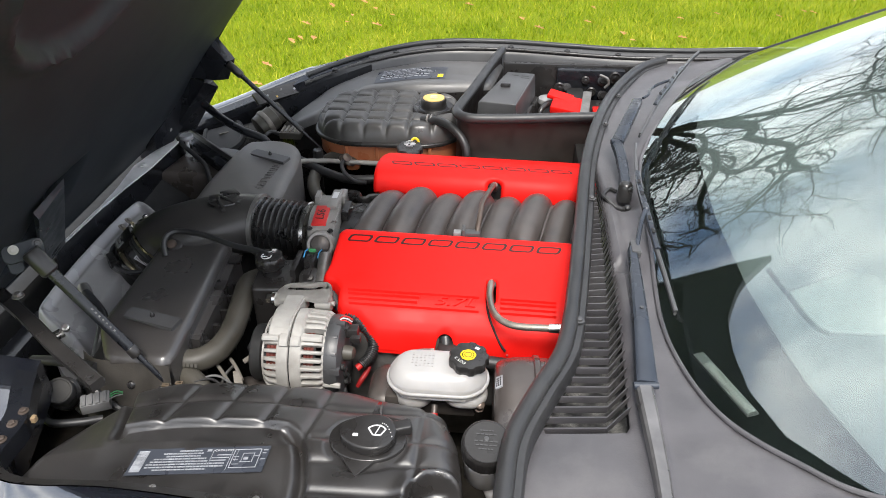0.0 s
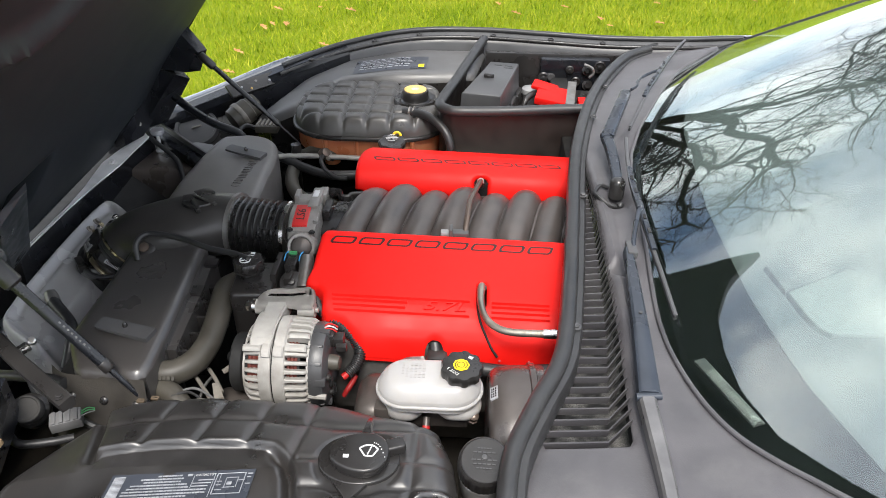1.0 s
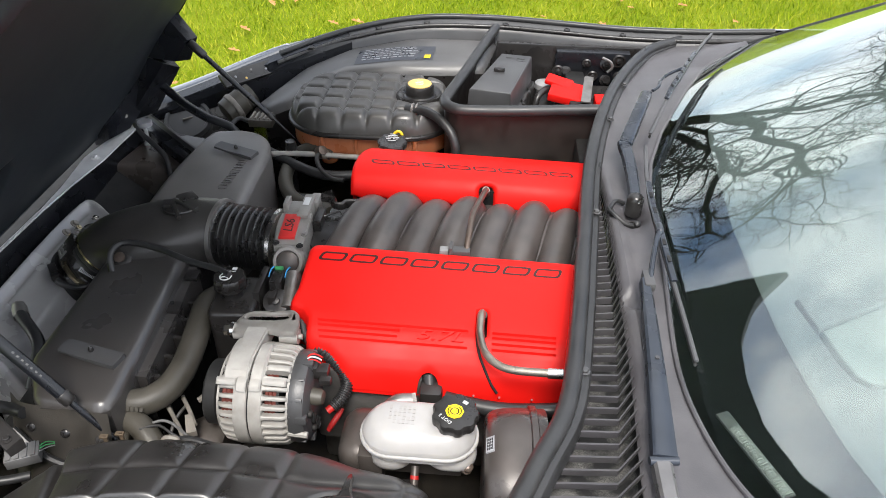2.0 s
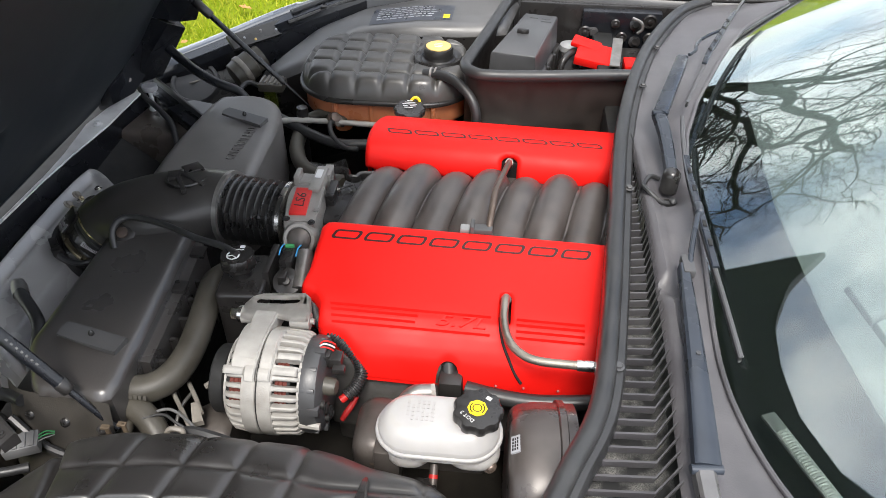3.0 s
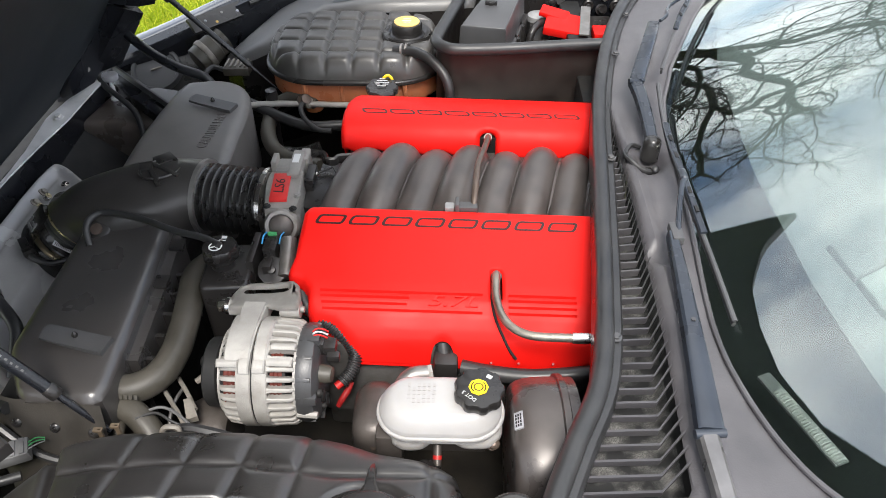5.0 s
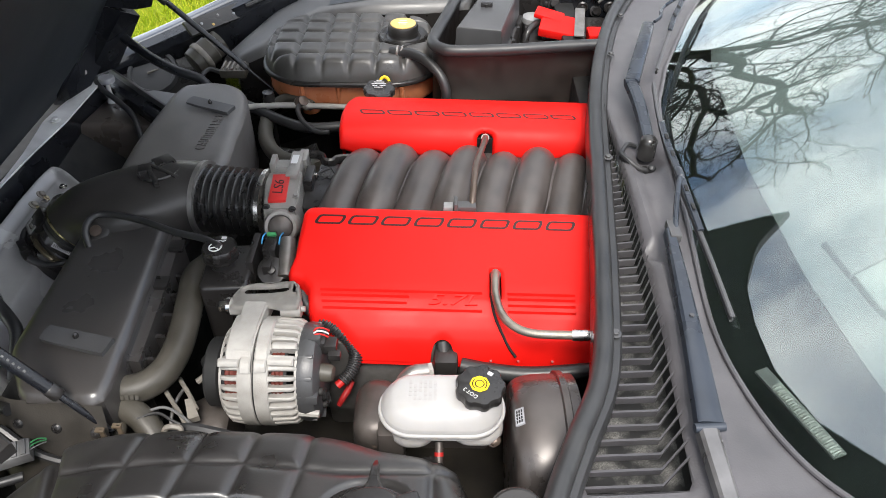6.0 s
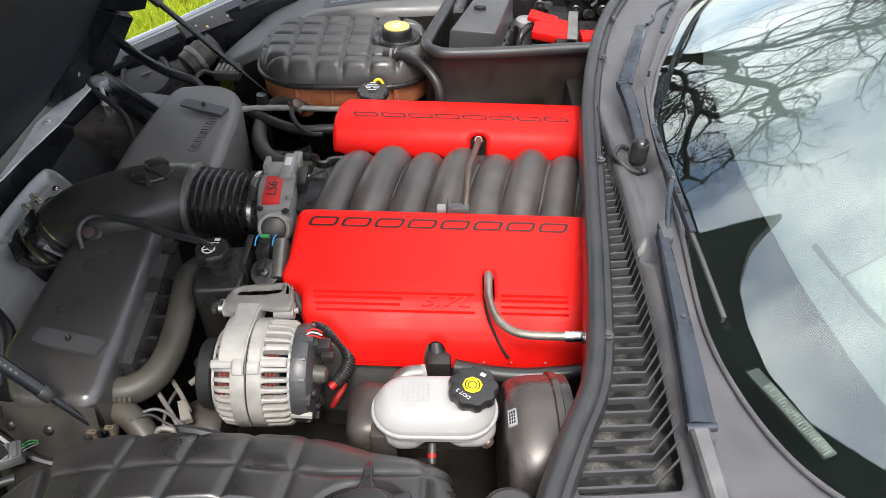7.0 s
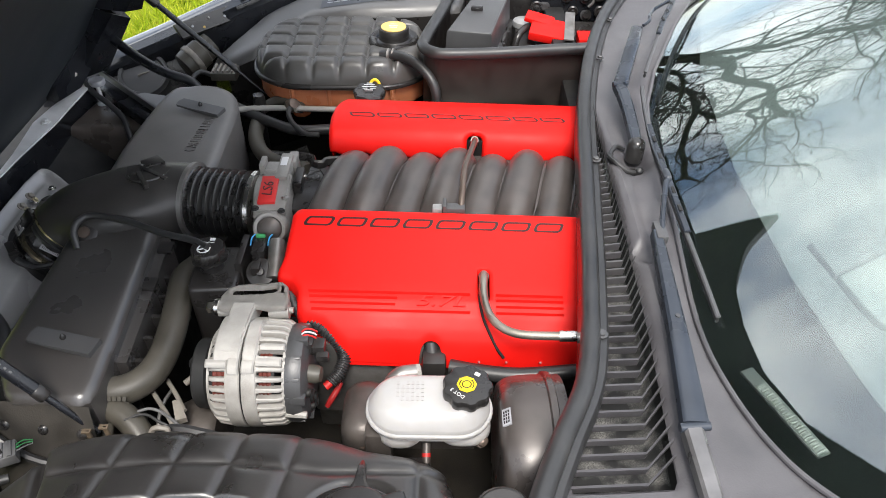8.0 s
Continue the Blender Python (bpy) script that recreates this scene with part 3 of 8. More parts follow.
# the weather seal: bulb and flange
bm = bmesh.new()
tube(bm, SEAL, 0.0125, 14, 8)
part("seal_bulb", bm, RUBBER, cowl, "black rubber bulb seal")
bm = bmesh.new()
S2 = [(x + 0.018, y, z - 0.004) for x, y, z in SEAL]
ribbon(bm, [(x - 0.010, y, z + 0.002) for x, y, z in S2], [(x + 0.003, y, z) for x, y, z in S2], [(x + 0.006, y, z - 0.004) for x, y, z in S2], [(x + 0.007, y, z - 0.03) for x, y, z in S2])
part("seal_flange", bm, RUBBER, cowl)
bm = bmesh.new()
ribbon(bm, [(x - 0.008, y, z - 0.004) for x, y, z in SEAL], [(x - 0.012, y, z - 0.04) for x, y, z in SEAL], [(x + 0.0, y, z - 0.12) for x, y, z in SEAL], [(x + 0.02, y, z - 0.3) for x, y, z in SEAL])
part("seal_wall", bm, BLACK, cowl)
for yy in (0.898, 1.285, 1.664, 1.86):
    x, z = along(SEAL, yy)
    bolt(cowl, (x + 0.0165, yy, z - 0.001), 0.0052, mat=GREY_BLACK, name="screw")

# ---- windscreen ----
windscreen = thing("windscreen", (0.4, 1.3, 0.88), "tinted curved windscreen that mirrors bare trees and clouds", "windscreen")


def glass_z(x, y):
    """Height of the curved glass over the plan."""
    v = y - 1.32
    s = x - (0.31 + 0.25 * v * v + 0.12 * v)
    return 0.905 + 0.62 * s - 0.12 * s * s - 0.08 * v * v - 0.13 * max(0.0, s) * max(0.0, (y - 1.0) / 1.1) ** 2


def glass_point(s, y, down=0.0):
    """s runs up the glass from its lower rim."""
    x = along(GLASS_LOW, y)[0] + 1.15 * s
    y += (1.32 - y) * (0.14 * s if y < 1.32 else 0.38 * (1 - math.exp(-4 * max(0.0, s))) * min(1.0, (y - 1.32) / 0.5))
    return Vector((x, y, glass_z(x, y) - down))


bm = bmesh.new()
ys = np.linspace(0.50, 2.14, 48)
g_top = [[glass_point(float(s), float(y)) for y in ys] for s in np.linspace(-0.006, 1, 30)]
g_low = [[glass_point(float(s), float(y), 0.005) for y in ys] for s in np.linspace(-0.006, 1, 30)]
va, vb = loft(bm, g_top, closed=False, caps=(False, False)), loft(bm, g_low, closed=False, caps=(False, False))
for p, q in ((va[0], vb[0]), (va[-1], vb[-1]), ([r[0] for r in va], [r[0] for r in vb]), ([r[-1] for r in va], [r[-1] for r in vb])):
    for k in range(len(p) - 1):
        bm.faces.new((p[k], p[k + 1], q[k + 1], q[k]))
bmesh.ops.recalc_face_normals(bm, faces=bm.faces)
pane = part("pane", bm, GLASS, windscreen, "curved tinted glass", sharp=25)
pane.visible_shadow = False
bm = bmesh.new()
tube(bm, [glass_point(-0.005, float(y)) + Vector((-0.003, 0, -0.001)) for y in np.linspace(0.5, 2.12, 40)], 0.0036, 8)
part("lower_moulding", bm, COWL_GREY, windscreen, "thin grey edge moulding")
bm = bmesh.new()
tube(bm, [glass_point(float(s), 2.14) for s in np.linspace(-0.02, 1, 14)], 0.0035, 8)
part("side_moulding", bm, RUBBER, windscreen, "black rubber moulding")

# ---- engine block and heads, below the covers ----
engine = thing("engine_block", (-0.05, 1.34, 0.34), "dark V8 engine block with cast heads", "engine")
bm = bmesh.new()
box(bm, -0.30, 0.2, 1.12, 1.56, 0.36, 0.70, 0.02)
part("block", bm, DULL_METAL, engine)
for y0, y1 in ((0.99, 1.2), (1.49, 1.68)):
    bm = bmesh.new()
    box(bm, -0.27, 0.19, y0, y1, 0.58, 0.745, 0.018)
    part("valve_cover", bm, DULL_METAL, engine)
bm = bmesh.new()
box(bm, -0.26, 0.2, 1.2, 1.5, 0.66, 0.755, 0.02)
part("valley", bm, BLACK, engine)

# ---- near engine cover ----
COVER = [(-0.276, 1.213), (-0.300, 1.208), (-0.308, 1.190), (-0.310, 1.108), (-0.316, 1.080), (-0.312, 1.069), (-0.292, 1.061), (-0.283, 1.050), (-0.279, 1.022), (-0.270, 1.012), (-0.242, 1.004), (-0.222, 0.991), (-0.203, 0.980), (0.17, 0.978), (0.17, 1.210)]


def cover_profile(X, Y):
    return np.interp(Y, [0.970, 0.978, 0.988, 1.0, 1.015, 1.035, 1.06, 1.10, 1.15, 1.185, 1.197, 1.210], [0.71, 0.737, 0.758, 0.773, 0.787, 0.799, 0.807, 0.816, 0.828, 0.835, 0.835, 0.829]) - 0.022 * (X + 0.28)


def cover_distance(X, Y):
    d = poly_distance(COVER, X, Y)
    slot = np.hypot(np.maximum(np.abs(Y - 1.064) - 0.018, 0), X + 0.003) - 0.0082
    arch = np.hypot((X + 0.081) * 0.9, Y - 0.976) - 0.0165
    return np.minimum(np.minimum(d, slot), arch)


def cover_height(X, Y, D):
    out = poly_distance(COVER, X, Y)
    return cover_profile(X, Y) - rim_fall(out, 0.012, 0.02) - rim_fall(D, 0.004, 0.006)


cover = thing("engine_cover", (-0.06, 1.09, 0.72), "bright red moulded plastic engine cover with dark raised trim", "engine cover", group="engine covers")
bm = bmesh.new()
shell(bm, cover_distance, cover_height, (-0.33, 0.175, 0.970, 1.22), 0.0032)
part("shell", bm, RED, cover)
bm = bmesh.new()
C = [Vector(p) for p in COVER]
loft(bm, [[(p.x, p.y, float(cover_profile(p.x, p.y)) - 0.018) for p in C], [(p.x, p.y, float(min(cover_profile(p.x, p.y) - 0.02, 0.728))) for p in C]], caps=(False, False))
part("skirt", bm, RED, cover)


def cover_frame(x, y):
    """A place on the near cover with axes along it."""
    e = 0.004
    z = float(cover_profile(x, y))
    ux = Vector((e, 0, float(cover_profile(x + e, y)) - z)).normalized()
    uy = Vector((0, e, float(cover_profile(x, y + e)) - z)).normalized()
    return Matrix((ux, uy, ux.cross(uy))).transposed().to_4x4(), Vector((x, y, z))


def strip(bm, x0, x1, y, w, h, fn, n=10):
    rings = []
    for i in range(n + 1):
        x = x0 + (x1 - x0) * i / n
        z0, z1, z2 = float(fn(x, y - w / 2)), float(fn(x, y)), float(fn(x, y + w / 2))
        rings.append([(x, y - w / 2, z0 - 0.002), (x, y - w / 4, (z0 + z1) / 2 + h), (x, y + w / 4, (z1 + z2) / 2 + h), (x, y + w / 2, z2 - 0.002)])
    loft(bm, rings)


for k in range(4):
    y = 1.0455 - 0.0083 * k
    for x0, x1 in ((-0.262 + 0.002 * k, -0.024 if k in (0, 3) else -0.128 - 0.003 * k), (0.014, 0.113)):
        bm = bmesh.new()
        strip(bm, x0, x1, y, 0.0046, 0.0042, cover_profile)
        part("raised_stripe", bm, RED, cover)
rot, at = cover_frame(-0.068, 1.0325)
writing("capacity_lettering", "5.7L", 0.0235, Matrix.Translation(at + Vector((0, 0, 0.0016))) @ rot @ Matrix.Diagonal((1.85, 1, 1, 1)), RED, cover, depth=0.0022, label="raised red capacity lettering", shear=0.3)


def plain_shape(bm, x, y, lean, fn, w=0.0445, h=0.0185, t=0.0030):
    """A plain slanted frame of dark trim with rounded corners, let into the cover."""
    def ring(d, r):
        q = rrect(0, 0, w - 2 * d * 1.5, h - 2 * d, r, 4)
        return [(x + w / 2 + p.x + lean * 0.42 * p.y, y + p.y) for p in q]

    up = lambda q, d: (q[0], q[1], float(fn(q[0], q[1])) + d)
    ring_o, ring_i = ring(0.0, 0.006), ring(t, 0.0035)
    loft(bm, [[up(q, -0.002) for q in ring_o], [up(q, 0.0006) for q in ring_o], [up(q, 0.0006) for q in ring_i], [up(q, -0.002) for q in ring_i]], caps=(False, False))


for i in range(8):
    bm = bmesh.new()
    plain_shape(bm, -0.2825 + i * 0.0518, 1.1725 - 0.0002 * i, 1, cover_profile)
    part("trim_shape", bm, LETTER, cover)
bm = bmesh.new()
tube(bm, [(x, y, float(cover_profile(x, y)) + 0.0005) for x, y in ((-0.010, 1.046), (-0.009, 1.03), (-0.004, 1.012), (0.006, 0.996), (0.016, 0.985), (0.026, 0.979))], 0.0021, 6)
part("slit", bm, DARK, cover)
for x in (-0.01, 0.03, 0.08):
    bolt(cover, (x, 0.976, 0.727), 0.0013, (0, -0.5, 0.8), RED_DARK, "clip")

# ---- far engine cover ----
# section across the cover, from the lower rim by the intake up over the crown to the back
FAR_SECTION = spline([(1.4370, 0.768, 0), (1.4365, 0.785, 0), (1.4395, 0.803, 0), (1.4470, 0.818, 0), (1.4600, 0.829, 0), (1.4800, 0.8345, 0), (1.5050, 0.8350, 0), (1.5400, 0.8310, 0), (1.5750, 0.8215, 0), (1.6050, 0.8080, 0), (1.6200, 0.7850, 0)], 6)
FAR_WAY = np.concatenate([[0.0], np.cumsum([(b - a).length for a, b in zip(FAR_SECTION, FAR_SECTION[1:])])])
FAR_Y, FAR_Z = np.array([p.x for p in FAR_SECTION]), np.array([p.y for p in FAR_SECTION])
FAR_END = float(FAR_WAY[-1])


def far_profile(X, Y):
    return np.interp(Y, FAR_Y[6:], FAR_Z[6:]) - 0.022 * (X + 0.28)


def far_place(u, v, h):
    """A place on the cover by its x and its way round the section; h sinks it into the cover."""
    y, z = float(np.interp(v, FAR_WAY, FAR_Y)), float(np.interp(v, FAR_WAY, FAR_Z))
    e = 0.002
    dy = float(np.interp(v + e, FAR_WAY, FAR_Y) - np.interp(v - e, FAR_WAY, FAR_Y))
    dz = float(np.interp(v + e, FAR_WAY, FAR_Z) - np.interp(v - e, FAR_WAY, FAR_Z))
    n = math.hypot(dy, dz) or 1.0
    return (u, y + h * dz / n, z - h * dy / n - 0.022 * (u + 0.28))


def far_distance(U, V):
    """Inside the moulded sheet: rounded ends, scallops over the runners, an arched slot for the fuel pipe."""
    left = -0.283 + 0.018 * np.clip((V - 0.09) / 0.14, 0, 1) ** 2
    rim = 0.008 + 0.009 * np.cos((U + 0.156) / 0.0615 * math.pi) ** 2
    d = np.minimum(np.minimum(U - left, 0.22 - U), np.minimum(FAR_END - V, V - rim))
    corner = 0.016 - np.hypot(np.maximum(0.016 - (U - left), 0), np.maximum(0.016 - (FAR_END - V), 0))
    slot = np.hypot(U + 0.0075, np.maximum(V - 0.050, 0)) - 0.0145
    return np.minimum(np.minimum(d, corner), slot)


cover_b = thing("engine_cover", (-0.03, 1.57, 0.72), "bright red moulded plastic engine cover beside the intake", "engine cover", group="engine covers")
bm = bmesh.new()
shell(bm, far_distance, lambda U, V, D: rim_fall(np.minimum(D, U + 0.283), 0.010, 0.010), (-0.285, 0.222, 0.0, FAR_END), 0.0032, place=far_place)
part("shell", bm, RED, cover_b)
bm = bmesh.new()
ends = [far_place(-0.279 + 0.018 * max(0.0, min(1.0, (v - 0.09) / 0.14)) ** 2, float(v), 0.010) for v in np.linspace(0.012, FAR_END - 0.008, 24)]
loft(bm, [ends, [(x + 0.004, y, min(z, 0.765)) for x, y, z in ends]], closed=False, caps=(False, False))
part("end_face", bm, RED, cover_b)
# a dark sheet added behind the slot to stand for the shade inside
bm = bmesh.new()
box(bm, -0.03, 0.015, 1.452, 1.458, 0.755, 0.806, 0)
part("slot_shade", bm, DARK, cover_b)
for i in range(8):
    bm = bmesh.new()
    plain_shape(bm, -0.246 + i * 0.0522, 1.5005, -1, far_profile, 0.0465, 0.0165, 0.0026)
    part("trim_shape", bm, LETTER, cover_b)
# ---- oil filler cap ----
oil = thing("oil_filler_cap", (-0.22, 1.64, 0.76), "black scalloped oil filler cap with a yellow loop", "oil cap")
bm = bmesh.new()
lathe(bm, [(0.017, -0.06), (0.017, 0.0), (0.025, 0.002), (0.031, 0.006), (0.032, 0.018), (0.029, 0.022), (0.012, 0.024)], (-0.222, 1.635, 0.793), (0, -0.12, 1), 48, lambda a, r: r * (1 + (0.06 * math.cos(8 * a) if r > 0.02 else 0)))
part("cap", bm, BLACK, oil)
bm = bmesh.new()
tube(bm, [(-0.222, 1.652, 0.80), (-0.2205, 1.657, 0.818), (-0.212, 1.660, 0.824), (-0.2035, 1.657, 0.818), (-0.202, 1.652, 0.80)], 0.0032, 8)
part("dipstick_loop", bm, YELLOW, oil, "yellow dipstick loop")
bm = bmesh.new()
bars(bm, (-0.245, 1.618, 0.8185), (1, 0, 0), (0, 1, 0.12), [(0.014, 0.032, 0.006, 0.0022), (0.010, 0.020, 0.012, 0.0022), (0.025, 0.037, 0.012, 0.0022), (0.008, 0.038, 0.018, 0.0022), (0.012, 0.034, 0.024, 0.0022), (0.017, 0.029, 0.030, 0.0022)])
part("print", bm, WHITE_INK, oil)

# ---- intake manifold ----
manifold = thing("intake_manifold", (-0.05, 1.35, 0.7), "satin black intake manifold with curved runners", "intake manifold")
bm = bmesh.new()
box(bm, -0.275, 0.2, 1.22, 1.47, 0.70, 0.775, 0.02)
part("plenum", bm, MANIFOLD, manifold)
for i in range(8):
    x = -0.243 + 0.0635 * i
    tall = i % 2
    top = 0.800 + 0.012 * tall - 0.018 * (x + 0.25)
    bm = bmesh.new()
    tube(bm, [(x - 0.035, 1.16, 0.74), (x - 0.03, 1.205, 0.772), (x - 0.016, 1.26, top - 0.008), (x - 0.003, 1.318, top), (x + 0.008, 1.362, top - 0.003), (x + 0.016, 1.400, top - 0.022), (x + 0.021, 1.424, top - 0.060), (x + 0.024, 1.436, top - 0.10)], lambda t: 0.0325, 22, 8)
    part("runner", bm, MANIFOLD, manifold)
    if i:
        bm = bmesh.new()
        tube(bm, [(x - 0.064, 1.18, 0.750), (x - 0.049, 1.25, 0.793), (x - 0.034, 1.32, 0.808), (x - 0.020, 1.37, 0.803), (x - 0.012, 1.405, 0.773)], 0.0062, 10)
        part("web", bm, MANIFOLD, manifold)
bm = bmesh.new()
box(bm, -0.315, -0.27, 1.245, 1.40, 0.70, 0.785, 0.01)
part("flange", bm, BLACK, manifold)

# ---- fuel crossover pipe ----
pipe = thing("fuel_pipe", (-0.02, 1.3, 0.8), "brown steel fuel pipe crossing the intake runners", "pipe")
bm = bmesh.new()
tube(bm, [(-0.008, 1.452, 0.800), (-0.008, 1.434, 0.820), (-0.010, 1.405, 0.835), (-0.018, 1.352, 0.848), (-0.026, 1.312, 0.853), (-0.0305, 1.286, 0.852), (-0.033, 1.255, 0.846), (-0.0355, 1.228, 0.836), (-0.037, 1.212, 0.826)], 0.0056, 12)
part("tube", bm, RUST, pipe)
bm = bmesh.new()
tube(bm, [(-0.008, 1.452, 0.800), (-0.0085, 1.430, 0.823)], 0.0074, 12, smooth=False)
part("nut", bm, CAST_DARK, pipe)
bm = bmesh.new()
box(bm, -0.062, -0.030, 1.204, 1.222, 0.820, 0.834, 0.003)
box(bm, -0.066, -0.060, 1.200, 1.224, 0.818, 0.842, 0.002)
part("connector", bm, GREY_BLACK, pipe)
bm = bmesh.new()
box(bm, -0.083, -0.067, 1.206, 1.222, 0.820, 0.832, 0.003)
part("sensor_plug", bm, PALE_PLUG, pipe, "pale grey plug")

# ---- braided fuel hose ----
hose = thing("braided_hose", (0.05, 1.0, 0.8), "braided stainless steel fuel hose with crimped ends", "hose")
BH = [(-0.003, 1.086, 0.792), (-0.0035, 1.076, 0.810), (-0.005, 1.055, 0.817), (-0.005, 1.025, 0.813), (0.002, 0.995, 0.808), (0.018, 0.971, 0.807), (0.045, 0.956, 0.809), (0.100, 0.948, 0.815)]
bm = bmesh.new()
tube(bm, BH, lambda t: 0.0062 + 0.00012 * math.sin(t * 520), 14, 44)
part("braid", bm, BRAID, hose)
bm = bmesh.new()
tube(bm, [(0.095, 0.9485, 0.8145), (0.116, 0.9475, 0.816)], 0.0078, 14, smooth=False)
part("ferrule", bm, STEEL, hose)
bm = bmesh.new()
tube(bm, [(0.116, 0.9475, 0.816), (0.124, 0.9475, 0.816)], 0.0070, 14, smooth=False)
tube(bm, [(0.124, 0.9475, 0.816), (0.130, 0.9475, 0.816), (0.134, 0.9475, 0.816)], 0.0080, 14)
part("end_fitting", bm, STEEL, hose)
bm = bmesh.new()
tube(bm, [(-0.003, 1.088, 0.785), (-0.003, 1.077, 0.806)], 0.0080, 14, smooth=False)
part("grommet", bm, BLACK, hose, "black rubber grommet")

# ---- throttle body ----
throttle = thing("throttle_body", (-0.34, 1.27, 0.70), "cast aluminium throttle body with a red plate", "throttle body")
bm = bmesh.new()
lathe(bm, [(0.052, 0), (0.0575, 0.003), (0.0575, 0.016), (0.054, 0.018), (0.054, 0.026), (0.05, 0.030)], (-0.388, 1.293, 0.766), (1, 0, 0), 40)
part("bore_flange", bm, THROTTLE_CAST, throttle)
bm = bmesh.new()
# slanting top with the plate's seat, stepped shoulders, and the lower barrel
loft(bm, [[(x0, y, z), (x1, y, z), (x1 + 0.004, y, 0.70), (x0 - 0.004, y, 0.70)] for y, z, x0, x1 in ((1.214, 0.8185, -0.3775, -0.3265), (1.240, 0.8215, -0.3785, -0.3255), (1.318, 0.8215, -0.3785, -0.3295), (1.322, 0.8290, -0.3810, -0.3520))])
bmesh.ops.bevel(bm, geom=list(bm.edges), offset=0.002, segments=2, affect="EDGES")
part("housing", bm, THROTTLE_CAST, throttle)
bm = bmesh.new()
box(bm, -0.3855, -0.3755, 1.318, 1.349, 0.80, 0.8365, 0.002)
box(bm, -0.3765, -0.3540, 1.318, 1.349, 0.78, 0.8255, 0.003)
part("stop_wall", bm, THROTTLE_CAST, throttle)
bm = bmesh.new()
box(bm, -0.3555, -0.3340, 1.296, 1.372, 0.76, 0.8285, 0.004)
box(bm, -0.3440, -0.3280, 1.352, 1.388, 0.77, 0.8220, 0.003)
box(bm, -0.3480, -0.3290, 1.262, 1.300, 0.77, 0.8180, 0.004)
part("side_boss", bm, THROTTLE_CAST, throttle)
bm = bmesh.new()
lathe(bm, [(0.0, 0.0), (0.027, 0.0), (0.029, 0.003), (0.029, 0.026), (0.026, 0.030), (0.021, 0.030), (0.020, 0.024), (0.0, 0.024)], (-0.349, 1.222, 0.782), (0, -0.86, 0.45), 36)
part("lower_barrel", bm, THROTTLE_CAST, throttle)
bm = bmesh.new()
lathe(bm, [(0.019, 0.022), (0.0195, 0.030), (0.015, 0.033), (0.0, 0.034)], (-0.349, 1.222, 0.782), (0, -0.86, 0.45), 32)
part("barrel_core", bm, CAST_DARK, throttle)
bm = bmesh.new()
box(bm, -0.3742, -0.3455, 1.229, 1.304, 0.818, 0.8252, 0.001, Matrix.Translation((-0.36, 1.266, 0)) @ pose(0, 0, 0, 0, 0, 4) @ Matrix.Translation((0.36, -1.266, 0)))
part("badge_plate", bm, RED_DULL, throttle, "red plate with dark raised marks")
writing("plate_lettering", "LS6", 0.0245, Matrix.Translation((-0.3602, 1.2665, 0.8254)) @ pose(0, 0, 0, 0, 0, 94) @ Matrix.Diagonal((1.1, 1, 1, 1)), LETTER, throttle, depth=0.0003, label="dark stamped plate lettering", shear=0.15, gap=1.05)
bm = bmesh.new()
box(bm, -0.3515, -0.3400, 1.332, 1.358, 0.8270, 0.8292, 0.0005)
part("white_sticker", bm, WHITE_INK, throttle, "small white sticker")
for x, y, z in ((-0.3735, 1.219, 0.819), (-0.3300, 1.214, 0.8185), (-0.3290, 1.246, 0.8215)):
    bolt(throttle, (x, y, z), 0.0042, mat=DARK if y < 1.23 else DULL_METAL)
bm = bmesh.new()
loft(bm, [[(-0.326, y, z), (-0.290, y + 0.004, z - 0.004), (-0.262, y, z - 0.004), (-0.262, y, 0.74), (-0.326, y, 0.74)] for y, z in ((1.262, 0.786), (1.285, 0.792), (1.330, 0.794), (1.355, 0.790))])
bmesh.ops.bevel(bm, geom=list(bm.edges), offset=0.003, segments=2, affect="EDGES")
part("motor_cover", bm, BLACK, throttle)
bm = bmesh.new()
tube(bm, [(-0.328, 1.385, 0.812), (-0.306, 1.382, 0.812), (-0.300, 1.372, 0.806), (-0.285, 1.372, 0.804), (-0.278, 1.380, 0.806), (-0.250, 1.386, 0.805)], 0.0050, 8, flat=1.8)
tube(bm, [(-0.318, 1.330, 0.803), (-0.286, 1.352, 0.806), (-0.276, 1.336, 0.802)], 0.0022, 6, smooth=False)
part("cable_bracket", bm, BLACK, throttle, "black cable bracket with a wavy lip")
bm = bmesh.new()
box(bm, -0.3280, -0.3120, 1.300, 1.352, 0.775, 0.8130, 0.004)
part("throttle_cam", bm, BLACK, throttle)
bolt(throttle, (-0.3105, 1.330, 0.806), 0.0035, (1, 0, 0.3), STEEL)
bm = bmesh.new()
lathe(bm, [(0.0, 0.0), (0.012, 0.0), (0.0135, 0.006), (0.0135, 0.066), (0.0, 0.068)], (-0.334, 1.178, 0.786), (0.02, -0.75, -0.4), 20)
part("idle_valve", bm, DULL_METAL, throttle)
bm = bmesh.new()
box(bm, -0.3720, -0.3500, 1.145, 1.185, 0.752, 0.789, 0.004)
box(bm, -0.3680, -0.3540, 1.118, 1.150, 0.748, 0.778, 0.003)
part("sensor_connector", bm, BLACK, throttle)
bm = bmesh.new()
box(bm, -0.3690, -0.3540, 1.180, 1.186, 0.786, 0.794, 0.002)
part("green_clip", bm, WIRE_GREEN, throttle, "green plastic clip")
for dx in (-0.375, -0.347):
    bm = bmesh.new()
    tube(bm, [(dx + 0.004, 1.186, 0.792), (dx, 1.178, 0.790), (dx - 0.001, 1.166, 0.784)], 0.0013, 8)
    part("blue_seal", bm, WIRE_BLUE, throttle, "blue seal")
bm = bmesh.new()
